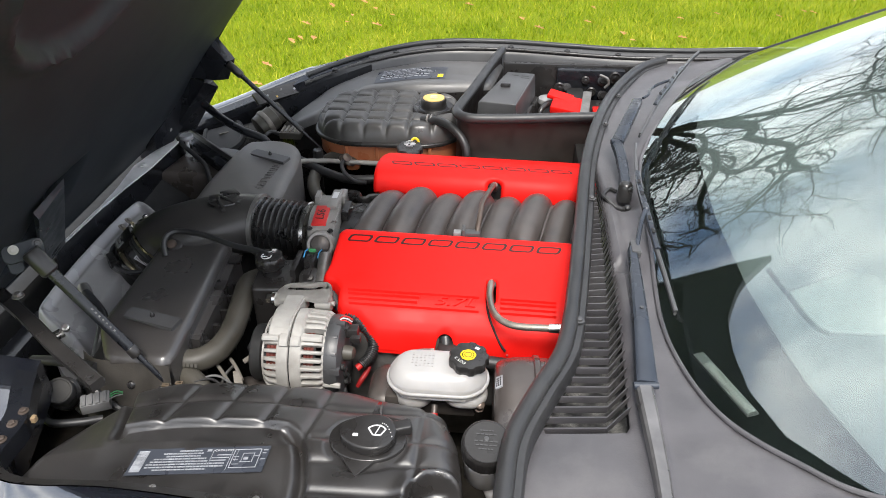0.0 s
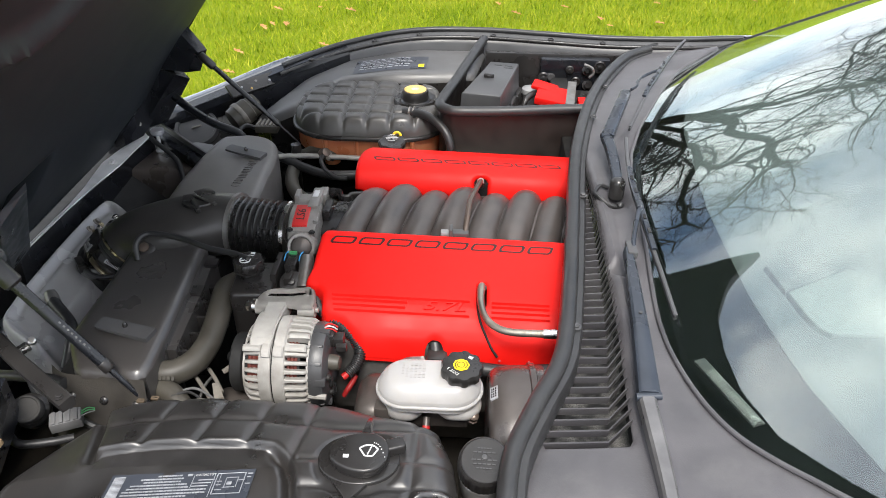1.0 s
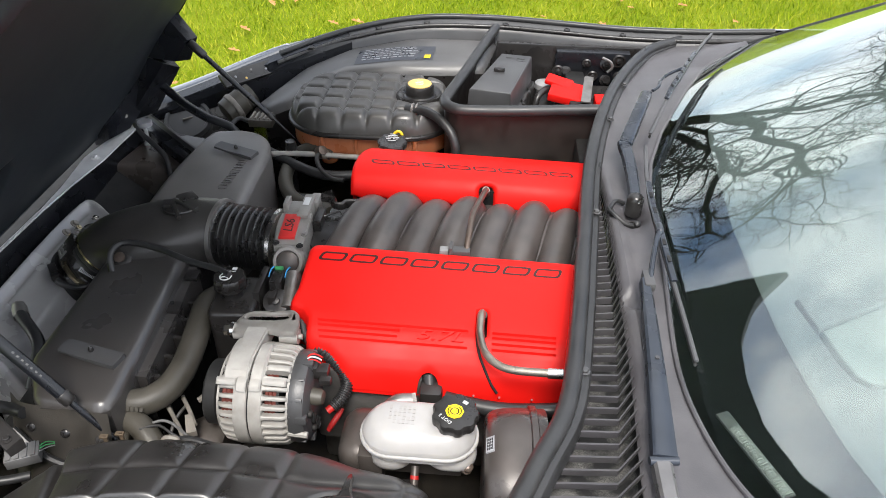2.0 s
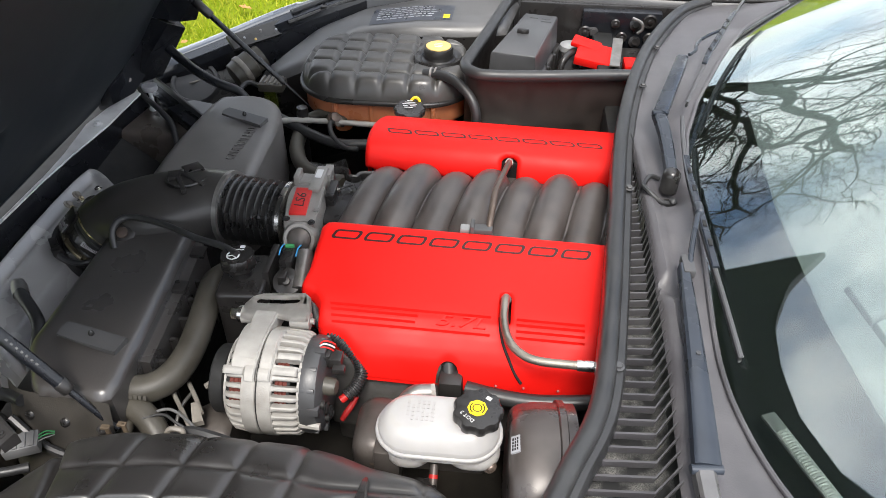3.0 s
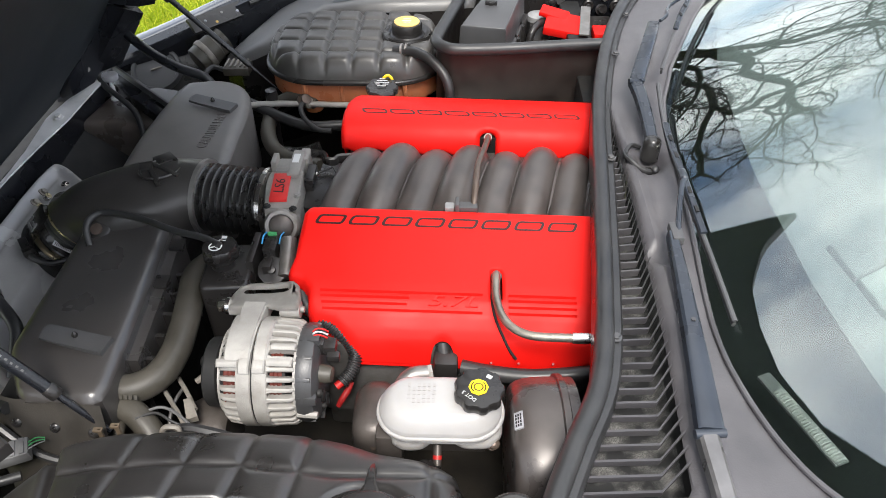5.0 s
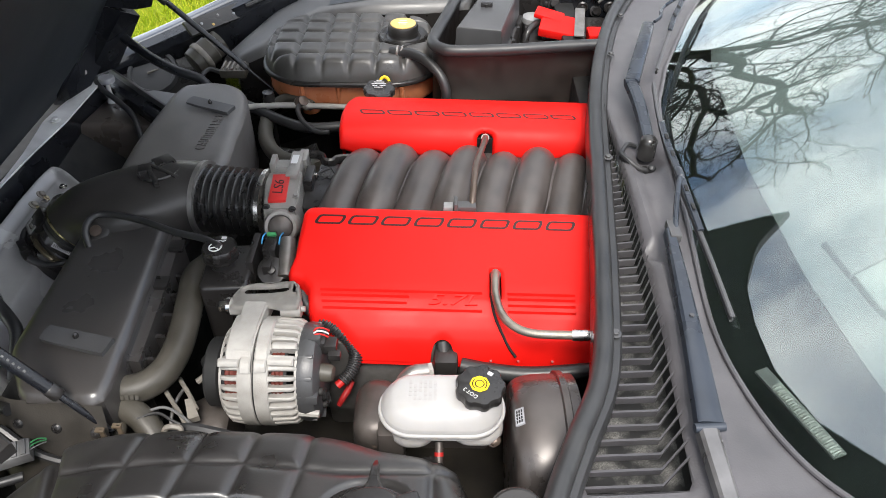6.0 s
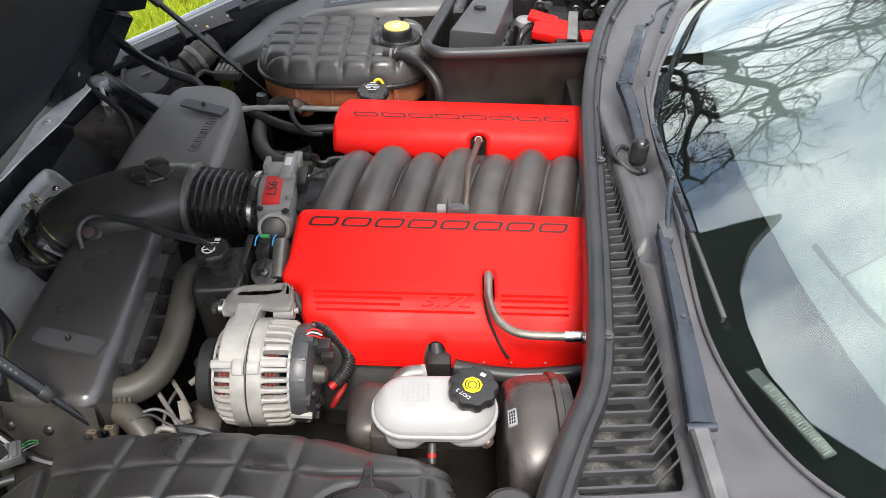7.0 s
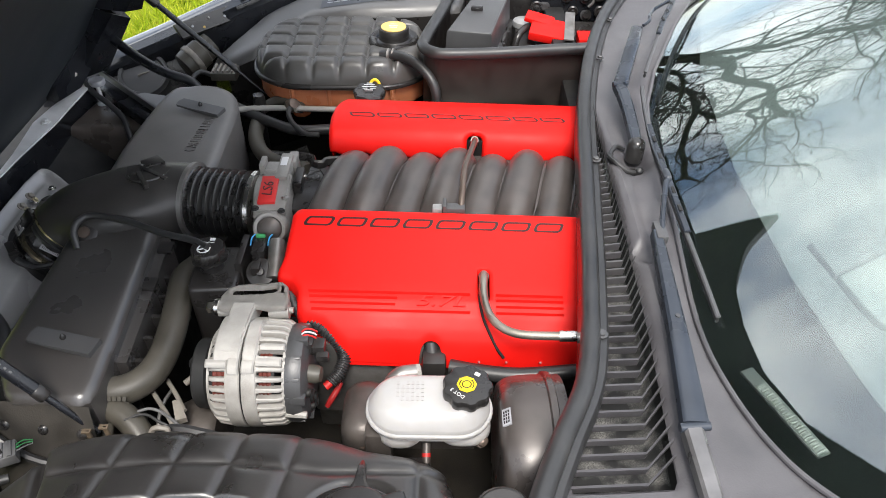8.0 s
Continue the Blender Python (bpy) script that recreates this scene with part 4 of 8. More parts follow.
lathe(bm, [(0.0, 0.0), (0.021, 0.0), (0.0225, 0.003), (0.0225, 0.008), (0.012, 0.010), (0.007, 0.012), (0.006, 0.016), (0.0, 0.017)], (-0.355, 1.130, 0.758), (0.05, -0.6, 0.75), 32)
part("round_sensor", bm, BLACK, throttle)

# ---- intake duct, bellows ----
duct = thing("intake_duct", (-0.6, 1.28, 0.7), "matt black moulded intake duct with ribbed bellows", "intake duct")
bm = bmesh.new()
prof = [(0.0565, 0)]
for k in range(9):
    prof += [(0.052, 0.004 + 0.0115 * k), (0.0595, 0.0068 + 0.0115 * k), (0.061, 0.008 + 0.0115 * k), (0.0595, 0.0092 + 0.0115 * k), (0.052, 0.012 + 0.0115 * k)]
BA, BB = Vector((-0.512, 1.312, 0.766)), Vector((-0.385, 1.295, 0.766))
lathe(bm, [(r, h * (BB - BA).length / 0.11) for r, h in prof], BA, BB - BA, 44)
part("bellows", bm, BELLOWS, duct, "black ribbed rubber bellows", sharp=60)
for at in (BA + (BB - BA) * 0.0, BB - (BB - BA) * 0.1):
    bm = bmesh.new()
    rk = 0.0675 if at.x < -0.45 else 0.0635
    lathe(bm, [(rk - 0.006, 0), (rk, 0.001), (rk, 0.0085), (rk - 0.006, 0.0095)], at, BB - BA, 44)
    part("clamp_band", bm, STEEL if at.x > -0.45 else DULL_METAL, duct, "metal clamp band")
bm = bmesh.new()
DP = [(-0.508, 1.312, 0.766), (-0.54, 1.313, 0.767), (-0.58, 1.308, 0.766), (-0.63, 1.296, 0.762), (-0.665, 1.29, 0.755), (-0.695, 1.286, 0.747), (-0.715, 1.281, 0.737), (-0.73, 1.275, 0.724)]
rings = []
for i, c in enumerate(spline(DP, 6)):
    t = i / (6 * (len(DP) - 1))
    d = (spline(DP, 6)[min(i + 1, 6 * (len(DP) - 1))] - spline(DP, 6)[max(i - 1, 0)]).normalized()
    side = d.cross(Vector((0, 0, 1))).normalized()
    up = side.cross(d)
    wide = 0.061 + 0.022 * math.sin(math.pi * min(1, t * 1.1)) ** 1.2
    tall = 0.061 - 0.006 * math.sin(math.pi * t)
    rings.append([c + side * (wide * math.copysign(abs(math.cos(a)) ** 0.85, math.cos(a))) + up * (tall * math.copysign(abs(math.sin(a)) ** 0.85, math.sin(a))) for a in (2 * math.pi * j / 40 for j in range(40))])
loft(bm, rings)
part("elbow", bm, DUCT, duct, "matt black plastic elbow")
# crossed-flag ornament as plain raised shapes
bm = bmesh.new()
EM = Matrix.Translation((-0.578, 1.315, 0.8215)) @ pose(0, 0, 0, -3, 1, 32) @ Matrix.Scale(1.25, 4)
for w, l, a, dx, dy in ((0.006, 0.06, 0, -0.012, -0.006), (0.006, 0.06, 24, 0.004, -0.004), (0.026, 0.024, 10, 0.012, 0.024), (0.018, 0.02, -14, -0.016, 0.016)):
    box(bm, -w / 2, w / 2, -l / 2, l / 2, -0.004, 0.003, 0.001, EM @ pose(dx, dy, 0, 0, 0, a))
part("raised_ornament", bm, BLACK, duct, "raised flag-shaped ornament")
bm = bmesh.new()
for k in range(28):
    a0, a1 = math.pi * (0.15 + 1.7 * k / 28), math.pi * (0.15 + 1.7 * (k + 1) / 28)
    tube(bm, [EM @ Vector((0.028 * math.cos(a), 0.024 * math.sin(a), 0.001)) for a in (a0, a1)], 0.0028, 6, smooth=False)
part("raised_ring", bm, BLACK, duct)
# grommet and wire on the duct
bm = bmesh.new()
lathe(bm, [(0.0, 0), (0.02, 0), (0.021, 0.006), (0.014, 0.009), (0.0, 0.007)], (-0.664, 1.212, 0.768), (0.1, -0.6, 0.8), 24)
grommet = part("grommet", bm, BLACK, duct)
bm = bmesh.new()
lathe(bm, [(0.0, 0.0), (0.010, 0.0), (0.0095, 0.002), (0.0, 0.003)], (-0.6632, 1.2067, 0.7746), (0.1, -0.6, 0.8), 20)
part("rusty_plug", bm, RUST, grommet, "rusty brown plug")
bm = bmesh.new()
tube(bm, [(-0.665, 1.175, 0.765), (-0.673, 1.195, 0.785), (-0.668, 1.217, 0.793), (-0.645, 1.226, 0.795), (-0.588, 1.214, 0.793), (-0.523, 1.186, 0.792), (-0.467, 1.160, 0.80), (-0.43, 1.13, 0.81)], 0.0058, 10)
part("breather_hose", bm, RUBBER, duct)

# ---- air flow meter ----
maf = thing("air_flow_meter", (-0.79, 1.28, 0.66), "air flow meter with brass coloured band and barcode", "air flow meter")
MA, MD = Vector((-0.737, 1.303, 0.717)), Vector((-0.66, -0.22, -0.72)).normalized()
BRASS = material("brass_band", (0.36, 0.31, 0.2), 0.26, metal=0.9)


def maf_ring(name, mat, label, *profile):
    bm = bmesh.new()
    lathe(bm, profile, MA, MD, 48)
    return part(name, bm, mat, maf, label)


maf_ring("clamp", BLACK, "", (0.060, -0.008), (0.0655, -0.006), (0.0655, 0.006), (0.061, 0.008))
maf_ring("band", BRASS, "brass coloured clamp band", (0.060, 0.007), (0.0645, 0.008), (0.0645, 0.0125), (0.060, 0.0135))
maf_ring("rubber_sleeve", RUBBER, "", (0.058, 0.013), (0.0625, 0.015), (0.0625, 0.021), (0.0605, 0.023), (0.0625, 0.025), (0.0625, 0.030), (0.058, 0.032))
maf_ring("body", BLACK, "", (0.057, 0.030), (0.059, 0.032), (0.059, 0.050), (0.061, 0.052), (0.061, 0.056), (0.05, 0.057))
maf_ring("flange", BRASS, "pale metal flange", (0.058, 0.056), (0.0685, 0.0565), (0.0695, 0.0585), (0.0685, 0.0625), (0.058, 0.063))
maf_ring("outlet", BLACK, "", (0.062, 0.062), (0.066, 0.064), (0.066, 0.075), (0.072, 0.077), (0.072, 0.095), (0.06, 0.10))
for x, y, z in ((-0.850, 1.380, 0.721), (-0.844, 1.339, 0.728)):
    bolt(maf, (x, y, z - 0.004), 0.0065, -MD, PALE_HOSE)
    bolt(maf, (x + 0.010, y - 0.004, z - 0.008), 0.004, -MD, BRASS)
PM = Matrix.Translation((-0.808, 1.276, 0.724)) @ pose(0, 0, 0, 14, -44, 26)
bm = bmesh.new()
box(bm, -0.014, 0.034, -0.017, 0.017, -0.006, 0.012, 0.003, PM)
box(bm, -0.020, -0.010, -0.013, 0.013, -0.004, 0.009, 0.002, PM)
sensor = part("sensor_plug", bm, BLACK, maf, "black sensor plug")
bm = bmesh.new()
for u0, u1, v0, v1 in ((-0.011, -0.006, -0.013, 0.013), (-0.006, 0.008, 0.008, 0.013), (-0.006, 0.008, -0.013, -0.008), (-0.002, 0.003, -0.005, 0.004)):
    box(bm, u0, u1, v0, v1, 0.010, 0.0145, 0.001, PM)
part("plug_clip", bm, PALE_PLUG, sensor, "pale locking clip")
LM = Matrix.Translation((-0.7545, 1.2385, 0.7035)) @ Matrix((Vector((0.80, -0.05, -0.57)).normalized(), Vector((0.38, 0.66, 0.50)).normalized(), Vector((0.35, -0.72, 0.60)).normalized())).transposed().to_4x4()
bm = bmesh.new()
box(bm, -0.020, 0.020, -0.0045, 0.0045, 0.0, 0.001, 0, LM)
barcode = part("barcode_label", bm, WHITE_INK, maf, "white barcode sticker")
bm = bmesh.new()
for k in range(12):
    box(bm, -0.017 + 0.003 * k, -0.0157 + 0.003 * k, -0.0030, 0.0026, 0.001, 0.0014, 0, LM)
part("barcode_bars", bm, LETTER, barcode)
bm = bmesh.new()
tube(bm, [(-0.826, 1.284, 0.722), (-0.838, 1.280, 0.712), (-0.836, 1.262, 0.708), (-0.824, 1.240, 0.706), (-0.803, 1.215, 0.705), (-0.770, 1.201, 0.702), (-0.743, 1.208, 0.70), (-0.727, 1.231, 0.69)], 0.0048, 10)
part("lead", bm, RUBBER, maf)
bm = bmesh.new()
box(bm, -0.018, 0.018, -0.007, 0.007, -0.006, 0.007, 0.002, Matrix.Translation((-0.824, 1.238, 0.707)) @ pose(0, 0, 0, 0, 0, -52))
box(bm, -0.006, 0.006, -0.009, 0.009, -0.004, 0.009, 0.002, Matrix.Translation((-0.808, 1.219, 0.707)) @ pose(0, 0, 0, 0, 0, -46))
part("lead_connector", bm, BLACK, maf)
# ---- air filter housing ----
airbox = thing("air_filter_housing", (-0.87, 1.25, 0.4), "grey-black air filter housing with a rounded rim", "air filter housing")
ABOX = [(p.x, p.y) for p in spline([(-0.865, 1.497, 0), (-0.895, 1.47, 0), (-0.905, 1.30, 0), (-0.90, 1.10, 0), (-0.88, 1.045, 0), (-0.80, 1.0, 0), (-0.745, 0.985, 0), (-0.72, 1.02, 0), (-0.69, 1.2, 0), (-0.70, 1.40, 0), (-0.80, 1.455, 0)], 5, closed=True)]


def abox_height(X, Y, D):
    rim = 0.010 * np.exp(-((D - 0.010) / 0.007) ** 2) - 0.006 * np.exp(-((D - 0.028) / 0.008) ** 2)
    return 0.698 - 0.22 * np.clip(X + 0.872, 0, 1) - 1.15 * np.clip(X + 0.80, 0, 1) + rim - rim_fall(D, 0.012, 0.014)


bm = bmesh.new()
shell(bm, lambda X, Y: poly_distance(ABOX, X, Y), abox_height, (-0.91, -0.685, 0.98, 1.5), 0.004)
loft(bm, [[(x, y, float(abox_height(np.array(x), y, np.array(0.0))) + 0.001) for x, y in ABOX], [(x, y, 0.45) for x, y in ABOX]], caps=(False, False))
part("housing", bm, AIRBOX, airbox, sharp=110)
for x, y in ((-0.835, 1.43), (-0.85, 1.385)):
    bolt(airbox, (x, y, 0.70), 0.005, mat=STEEL)


# ---- fan shroud panels ----
def fan_panel(name, label, pts, z0, tilt, clip_at, clip_turn, text):
    ob = thing(name, (pts[0][0], pts[0][1], 0.5), label, "shroud panel", group="fan shroud panels")
    bm = bmesh.new()
    P = [Vector((x, y, 0)) for x, y in pts] if not text else spline([(x, y, 0) for x, y in pts], 5, closed=True)

    def dist(X, Y):
        return poly_distance([(p.x, p.y) for p in P], X, Y)

    xs, ys = [p.x for p in P], [p.y for p in P]
    shell(bm, dist, lambda X, Y, D: z0 + tilt * (X - pts[0][0]) - rim_fall(D, 0.022, 0.016), (min(xs), max(xs), min(ys), max(ys)), 0.007)
    loft(bm, [[(p.x, p.y, z0 + tilt * (p.x - pts[0][0]) - 0.0155) for p in P], [(p.x, p.y, z0 - 0.15) for p in P]], caps=(False, False))
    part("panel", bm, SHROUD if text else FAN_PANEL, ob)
    x, y = clip_at
    z = z0 + tilt * (x - pts[0][0])
    bm = bmesh.new()
    m = Matrix.Translation((x, y, z)) @ pose(0, 0, 0, 0, -math.degrees(math.atan(tilt))) @ pose(0, 0, 0, 0, 0, clip_turn)
    loft(bm, [[m @ Vector((u, v, h)) for v, h in ((-w, t), (w, t), (w, b), (-w, b))] for u, w, t, b in ((-0.050, 0.004, 0.0165, 0.0135), (-0.046, 0.0135, 0.0165, 0.012), (-0.015, 0.0145, 0.013, 0.008), (0.030, 0.0145, 0.009, 0.001), (0.050, 0.0145, 0.007, -0.004))])
    # a lighter black than the post, for the highlights on the tab
    part("clip_tab", bm, GREY_BLACK, ob)
    bm = bmesh.new()
    lathe(bm, [(0.0035, 0.0), (0.0045, 0.004), (0.003, 0.008), (0.0, 0.011)], m @ Vector((0.0, 0.003, 0.010)), (0, 0, 1), 10)
    part("clip_post", bm, BLACK, ob)
    if text:
        writing("moulded_lettering", "CAUTION FAN", 0.032, Matrix.Translation((-0.543, 1.497, z0 + tilt * (-0.543 - pts[0][0]) + 0.0008)) @ pose(0, 0, 0, 0, -math.degrees(math.atan(tilt))) @ pose(0, 0, 0, 0, 0, 84.5) @ Matrix.Diagonal((0.52, 1, 1, 1)), SHROUD, ob, depth=0.0007, gap=1.12, thin=0.0007, label="raised moulded warning lettering")
    return ob


fan_panel("fan_shroud_panel", "black fan shroud panel with raised caution lettering", [(-0.68, 1.34), (-0.505, 1.34), (-0.492, 1.50), (-0.497, 1.61), (-0.517, 1.672), (-0.560, 1.708), (-0.62, 1.715), (-0.672, 1.67)], 0.778, 0.06, (-0.566, 1.590), -19, True)
fan_panel("fan_shroud_panel", "black slanted fan shroud panel with a clip tab", [(-0.70, 0.965), (-0.692, 0.945), (-0.655, 0.885), (-0.638, 0.872), (-0.545, 0.864), (-0.532, 0.872), (-0.528, 0.89), (-0.540, 1.10), (-0.550, 1.235), (-0.62, 1.26), (-0.70, 1.24)], 0.764, 0.05, (-0.598, 0.962), -12, False)
ledge = thing("shroud_ledge", (-0.51, 1.05, 0.6), "black stepped ledge along the fan shroud", "shroud ledge")
bm = bmesh.new()
loft(bm, [[(x, y, z), (x + 0.017, y, z - 0.002), (x + 0.019, y, z - 0.07), (x, y, z - 0.07)] for x, y, z in ((-0.534, 0.955, 0.742), (-0.537, 1.02, 0.743), (-0.542, 1.12, 0.744), (-0.552, 1.232, 0.744))])
part("step", bm, FAN_PANEL, ledge)
for y in (1.19, 1.10):
    bm = bmesh.new()
    box(bm, -0.544, -0.520, y, y + 0.026, 0.742, 0.750, 0.002)
    part("clip", bm, BLACK, ledge)
# plain block, coloured near-black for the shaded depth between the panels
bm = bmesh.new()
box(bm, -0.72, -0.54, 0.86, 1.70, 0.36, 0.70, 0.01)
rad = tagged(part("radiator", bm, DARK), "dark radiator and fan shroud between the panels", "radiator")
for k in range(6):
    bm = bmesh.new()
    box(bm, -0.54, -0.505, 0.93 + 0.045 * k, 0.938 + 0.045 * k, 0.62, 0.72, 0.002)
    part("rib", bm, BLACK, rad)

# ---- power steering reservoir ----
ps = thing("power_steering_reservoir", (-0.41, 1.09, 0.65), "black power steering reservoir with a marked cap", "fluid reservoir")
bm = bmesh.new()
slab(bm, rrect(-0.405, 1.085, 0.078, 0.105, 0.012, turn=0.06), 0.66, 0.80, 0.008)
part("tank", bm, BLACK, ps)
bm = bmesh.new()
box(bm, -0.374, -0.362, 1.075, 1.15, 0.70, 0.815, 0.003)
part("bracket", bm, BLACK, ps)
bm = bmesh.new()
lathe(bm, [(0.019, 0.798), (0.019, 0.816), (0.0265, 0.818), (0.028, 0.822), (0.027, 0.837), (0.0245, 0.841), (0.0, 0.8425)], (-0.412, 1.085, 0), (0, 0, 1), 80, lambda a, r: r * (1 + (0.03 * math.tanh(3 * math.cos(8 * a)) if r > 0.024 else 0)))
cap = part("cap", bm, BLACK, ps)
bm = bmesh.new()
for k in range(20):
    a0, a1 = 2 * math.pi * k / 20, 2 * math.pi * (k + 1) / 20
    tube(bm, [(-0.416 + 0.0095 * math.cos(a), 1.079 + 0.0095 * math.sin(a), 0.8428) for a in (a0, a1)], 0.0012, 4, smooth=False)
for a in (200, 320, 90):
    tube(bm, [(-0.416, 1.079, 0.8428), (-0.416 + 0.009 * math.cos(radians(a)), 1.079 + 0.009 * math.sin(radians(a)), 0.8428)], 0.0012, 4, smooth=False)
for k in range(5):
    tube(bm, [(-0.423 + 0.004 * k, 1.0935 + 0.0015 * (k % 2), 0.8428), (-0.419 + 0.004 * k, 1.0935 + 0.0015 * ((k + 1) % 2), 0.8428)], 0.0009, 4, smooth=False)
part("steering_symbol", bm, WHITE_INK, cap, "white steering wheel symbol")
bm = bmesh.new()
box(bm, -0.411, -0.403, 1.0985, 1.1045, 0.8425, 0.8434, 0)
part("book_symbol", bm, WHITE_INK, cap)

ps.location += Vector((-0.021, 0.05, -0.034))

# ---- alternator ----
alt = thing("alternator", (-0.33, 0.945, 0.6), "cast aluminium alternator with slotted housing", "alternator")
AY, AZ, R = 0.954, 0.727, 0.078


def alt_ring(x, r):
    return [(x, AY + r * math.cos(a), AZ + r * math.sin(a)) for a in (2 * math.pi * j / 48 for j in range(48))]


def alt_turn(a):
    """A frame on the drum: x along the shaft, y outwards at the angle a in degrees."""
    return Matrix.Translation((0, AY, AZ)) @ Matrix.Rotation(radians(a), 4, "X")


def alt_arc(name, x0, x1, a0, a1, r0, r1, bev=0.002):
    """A raised piece of the drum's casting between two angles."""
    bm = bmesh.new()
    n = max(3, int(abs(a1 - a0) / 5))
    rings = []
    for k in range(n + 1):
        m = alt_turn(a0 + (a1 - a0) * k / n)
        d = bev if k in (0, n) else 0.0
        rings.append([m @ Vector(q) for q in ((x0, r0, 0), (x0, r1 - bev - d, 0), (x0 + bev, r1 - d, 0), (x1 - bev, r1 - d, 0), (x1, r1 - bev - d, 0), (x1, r0, 0))])
    loft(bm, rings)
    return part(name, bm, ALUMINIUM, alt)


bm = bmesh.new()
loft(bm, [alt_ring(-0.383, 0.045), alt_ring(-0.383, R - 0.017), alt_ring(-0.378, R - 0.0135), alt_ring(-0.292, R - 0.0135), alt_ring(-0.292, 0.05)])
part("stator", bm, DARK, alt)
for x0, x1 in ((-0.376, -0.356), (-0.313, -0.296)):
    bm = bmesh.new()
    loft(bm, [alt_ring(x0, R - 0.013)] + [alt_ring(x0 + (x1 - x0) * (k + 0.5) / 6, R - 0.0115 - 0.002 * (k % 2)) for k in range(6)] + [alt_ring(x1, R - 0.013)], caps=(False, False))
    part("winding", bm, COPPER, alt, "copper coloured winding")
for x0, x1, nm in ((-0.356, -0.3362, "front_band"), (-0.3338, -0.314, "rear_band")):
    bm = bmesh.new()
    loft(bm, [alt_ring(x0, R - 0.008), alt_ring(x0, R - 0.001), alt_ring(x0 + 0.002, R), alt_ring(x1 - 0.0015, R), alt_ring(x1, R - 0.0015), alt_ring(x1, R - 0.008)], caps=(False, False))
    part(nm, bm, ALUMINIUM, alt)
bm = bmesh.new()
loft(bm, [alt_ring(-0.3366, R - 0.003), alt_ring(-0.3334, R - 0.003)], caps=(False, False))
part("joint", bm, DARK, alt, "dark joint between the two castings")
for x0, x1 in ((-0.384, -0.352), (-0.316, -0.276)):
    for k in range(32):
        m = alt_turn(360 * k / 32 + 4)
        front = x0 < -0.35
        out = [(x0, R - 0.020, 0.0022), (x0 + 0.003, R - 0.011, 0.0025), (x0 + 0.010, R - 0.004, 0.0028), (x1 - 0.006, R - 0.0015, 0.0031), (x1, R - 0.001, 0.0048)] if front else [(x0, R - 0.001, 0.0048), (x0 + 0.006, R - 0.0015, 0.0031), (x1 - 0.009, R - 0.003, 0.0029), (x1 - 0.003, R - 0.007, 0.0026), (x1, R - 0.014, 0.0029)]
        bm = bmesh.new()
        loft(bm, [[m @ Vector((x, r - 0.0012, -w)), m @ Vector((x, r, -w + 0.0014)), m @ Vector((x, r, w - 0.0014)), m @ Vector((x, r - 0.0012, w)), m @ Vector((x, r - 0.012, w + 0.0008)), m @ Vector((x, r - 0.012, -w - 0.0008))] for x, r, w in out])
        part("fin", bm, ALUMINIUM, alt)
for x, r0, r1 in ((-0.382, 0.05, R - 0.016), (-0.278, 0.05, R - 0.009)):
    bm = bmesh.new()
    loft(bm, [alt_ring(x - 0.003, r0), alt_ring(x - 0.003, r1), alt_ring(x + 0.003, r1), alt_ring(x + 0.003, r0)])
    part("end_ring", bm, ALUMINIUM, alt)
# raised castings above the joint: front shoulder, clamp ears, rear shoulder
alt_arc("front_shoulder", -0.372, -0.3365, 60, 120, R - 0.006, R + 0.0065)
alt_arc("front_lip", -0.382, -0.352, 119, 127, R - 0.006, R + 0.0055)
alt_arc("clamp_ear", -0.352, -0.3368, 118, 133, R - 0.004, R + 0.0075)
alt_arc("clamp_ear", -0.3332, -0.316, 120, 132, R - 0.004, R + 0.0065)
alt_arc("rear_shoulder", -0.3335, -0.3155, 66, 121, R - 0.006, R + 0.0035)
alt_arc("rear_lip", -0.317, -0.281, 117, 125, R - 0.008, R + 0.002)
alt_arc("case_rib", -0.3125, -0.278, 101, 108, R - 0.006, R + 0.002)
bm = bmesh.new()
lathe(bm, [(0.02, -0.416), (0.047, -0.413), (0.050, -0.410), (0.050, -0.394), (0.046, -0.390), (0.03, -0.386)], (0, AY, AZ - 0.004), (1, 0, 0), 48)
part("pulley", bm, DARK, alt, "black pulley")
bm = bmesh.new()
lathe(bm, [(0.06, -0.280), (R - 0.009, -0.278), (R - 0.007, -0.268), (R - 0.011, -0.256), (0.054, -0.250), (0.0, -0.248)], (0, AY, AZ), (1, 0, 0), 40)
part("rear_cover", bm, GREY_BLACK, alt, "dark grey rear cover")
for k in range(14):
    bm = bmesh.new()
    wide = k % 3 == 0
    box(bm, -0.276, -0.250 if wide else -0.257, 0.058, R - 0.0075, -0.006 if wide else -0.003, 0.006 if wide else 0.003, 0.0015, alt_turn(360 * k / 14 + 11))
    part("cover_rib", bm, GREY_BLACK, alt)
bm = bmesh.new()
lathe(bm, [(0.0155, -0.004), (0.0150, 0.004), (0.0135, 0.006), (0.0130, 0.030), (0.0105, 0.036), (0.0, 0.038)], (-0.268, 0.932, 0.752), (0.97, -0.12, 0.03), 24)
part("terminal_boot", bm, HOSE, alt, "grey rubber terminal boot")
# cast arm from the drum up to the pivot
bm = bmesh.new()
loft(bm, [[(x0, y, z), (x1, y, z), (x1, y, z - 0.03), (x0, y, z - 0.03)] for y, z, x0, x1 in ((1.032, 0.7995, -0.3690, -0.3320), (1.020, 0.8040, -0.3680, -0.3320), (0.995, 0.8075, -0.3660, -0.3330), (0.970, 0.8105, -0.3640, -0.3340), (0.945, 0.8115, -0.3630, -0.3350), (0.920, 0.8050, -0.3630, -0.3360))])
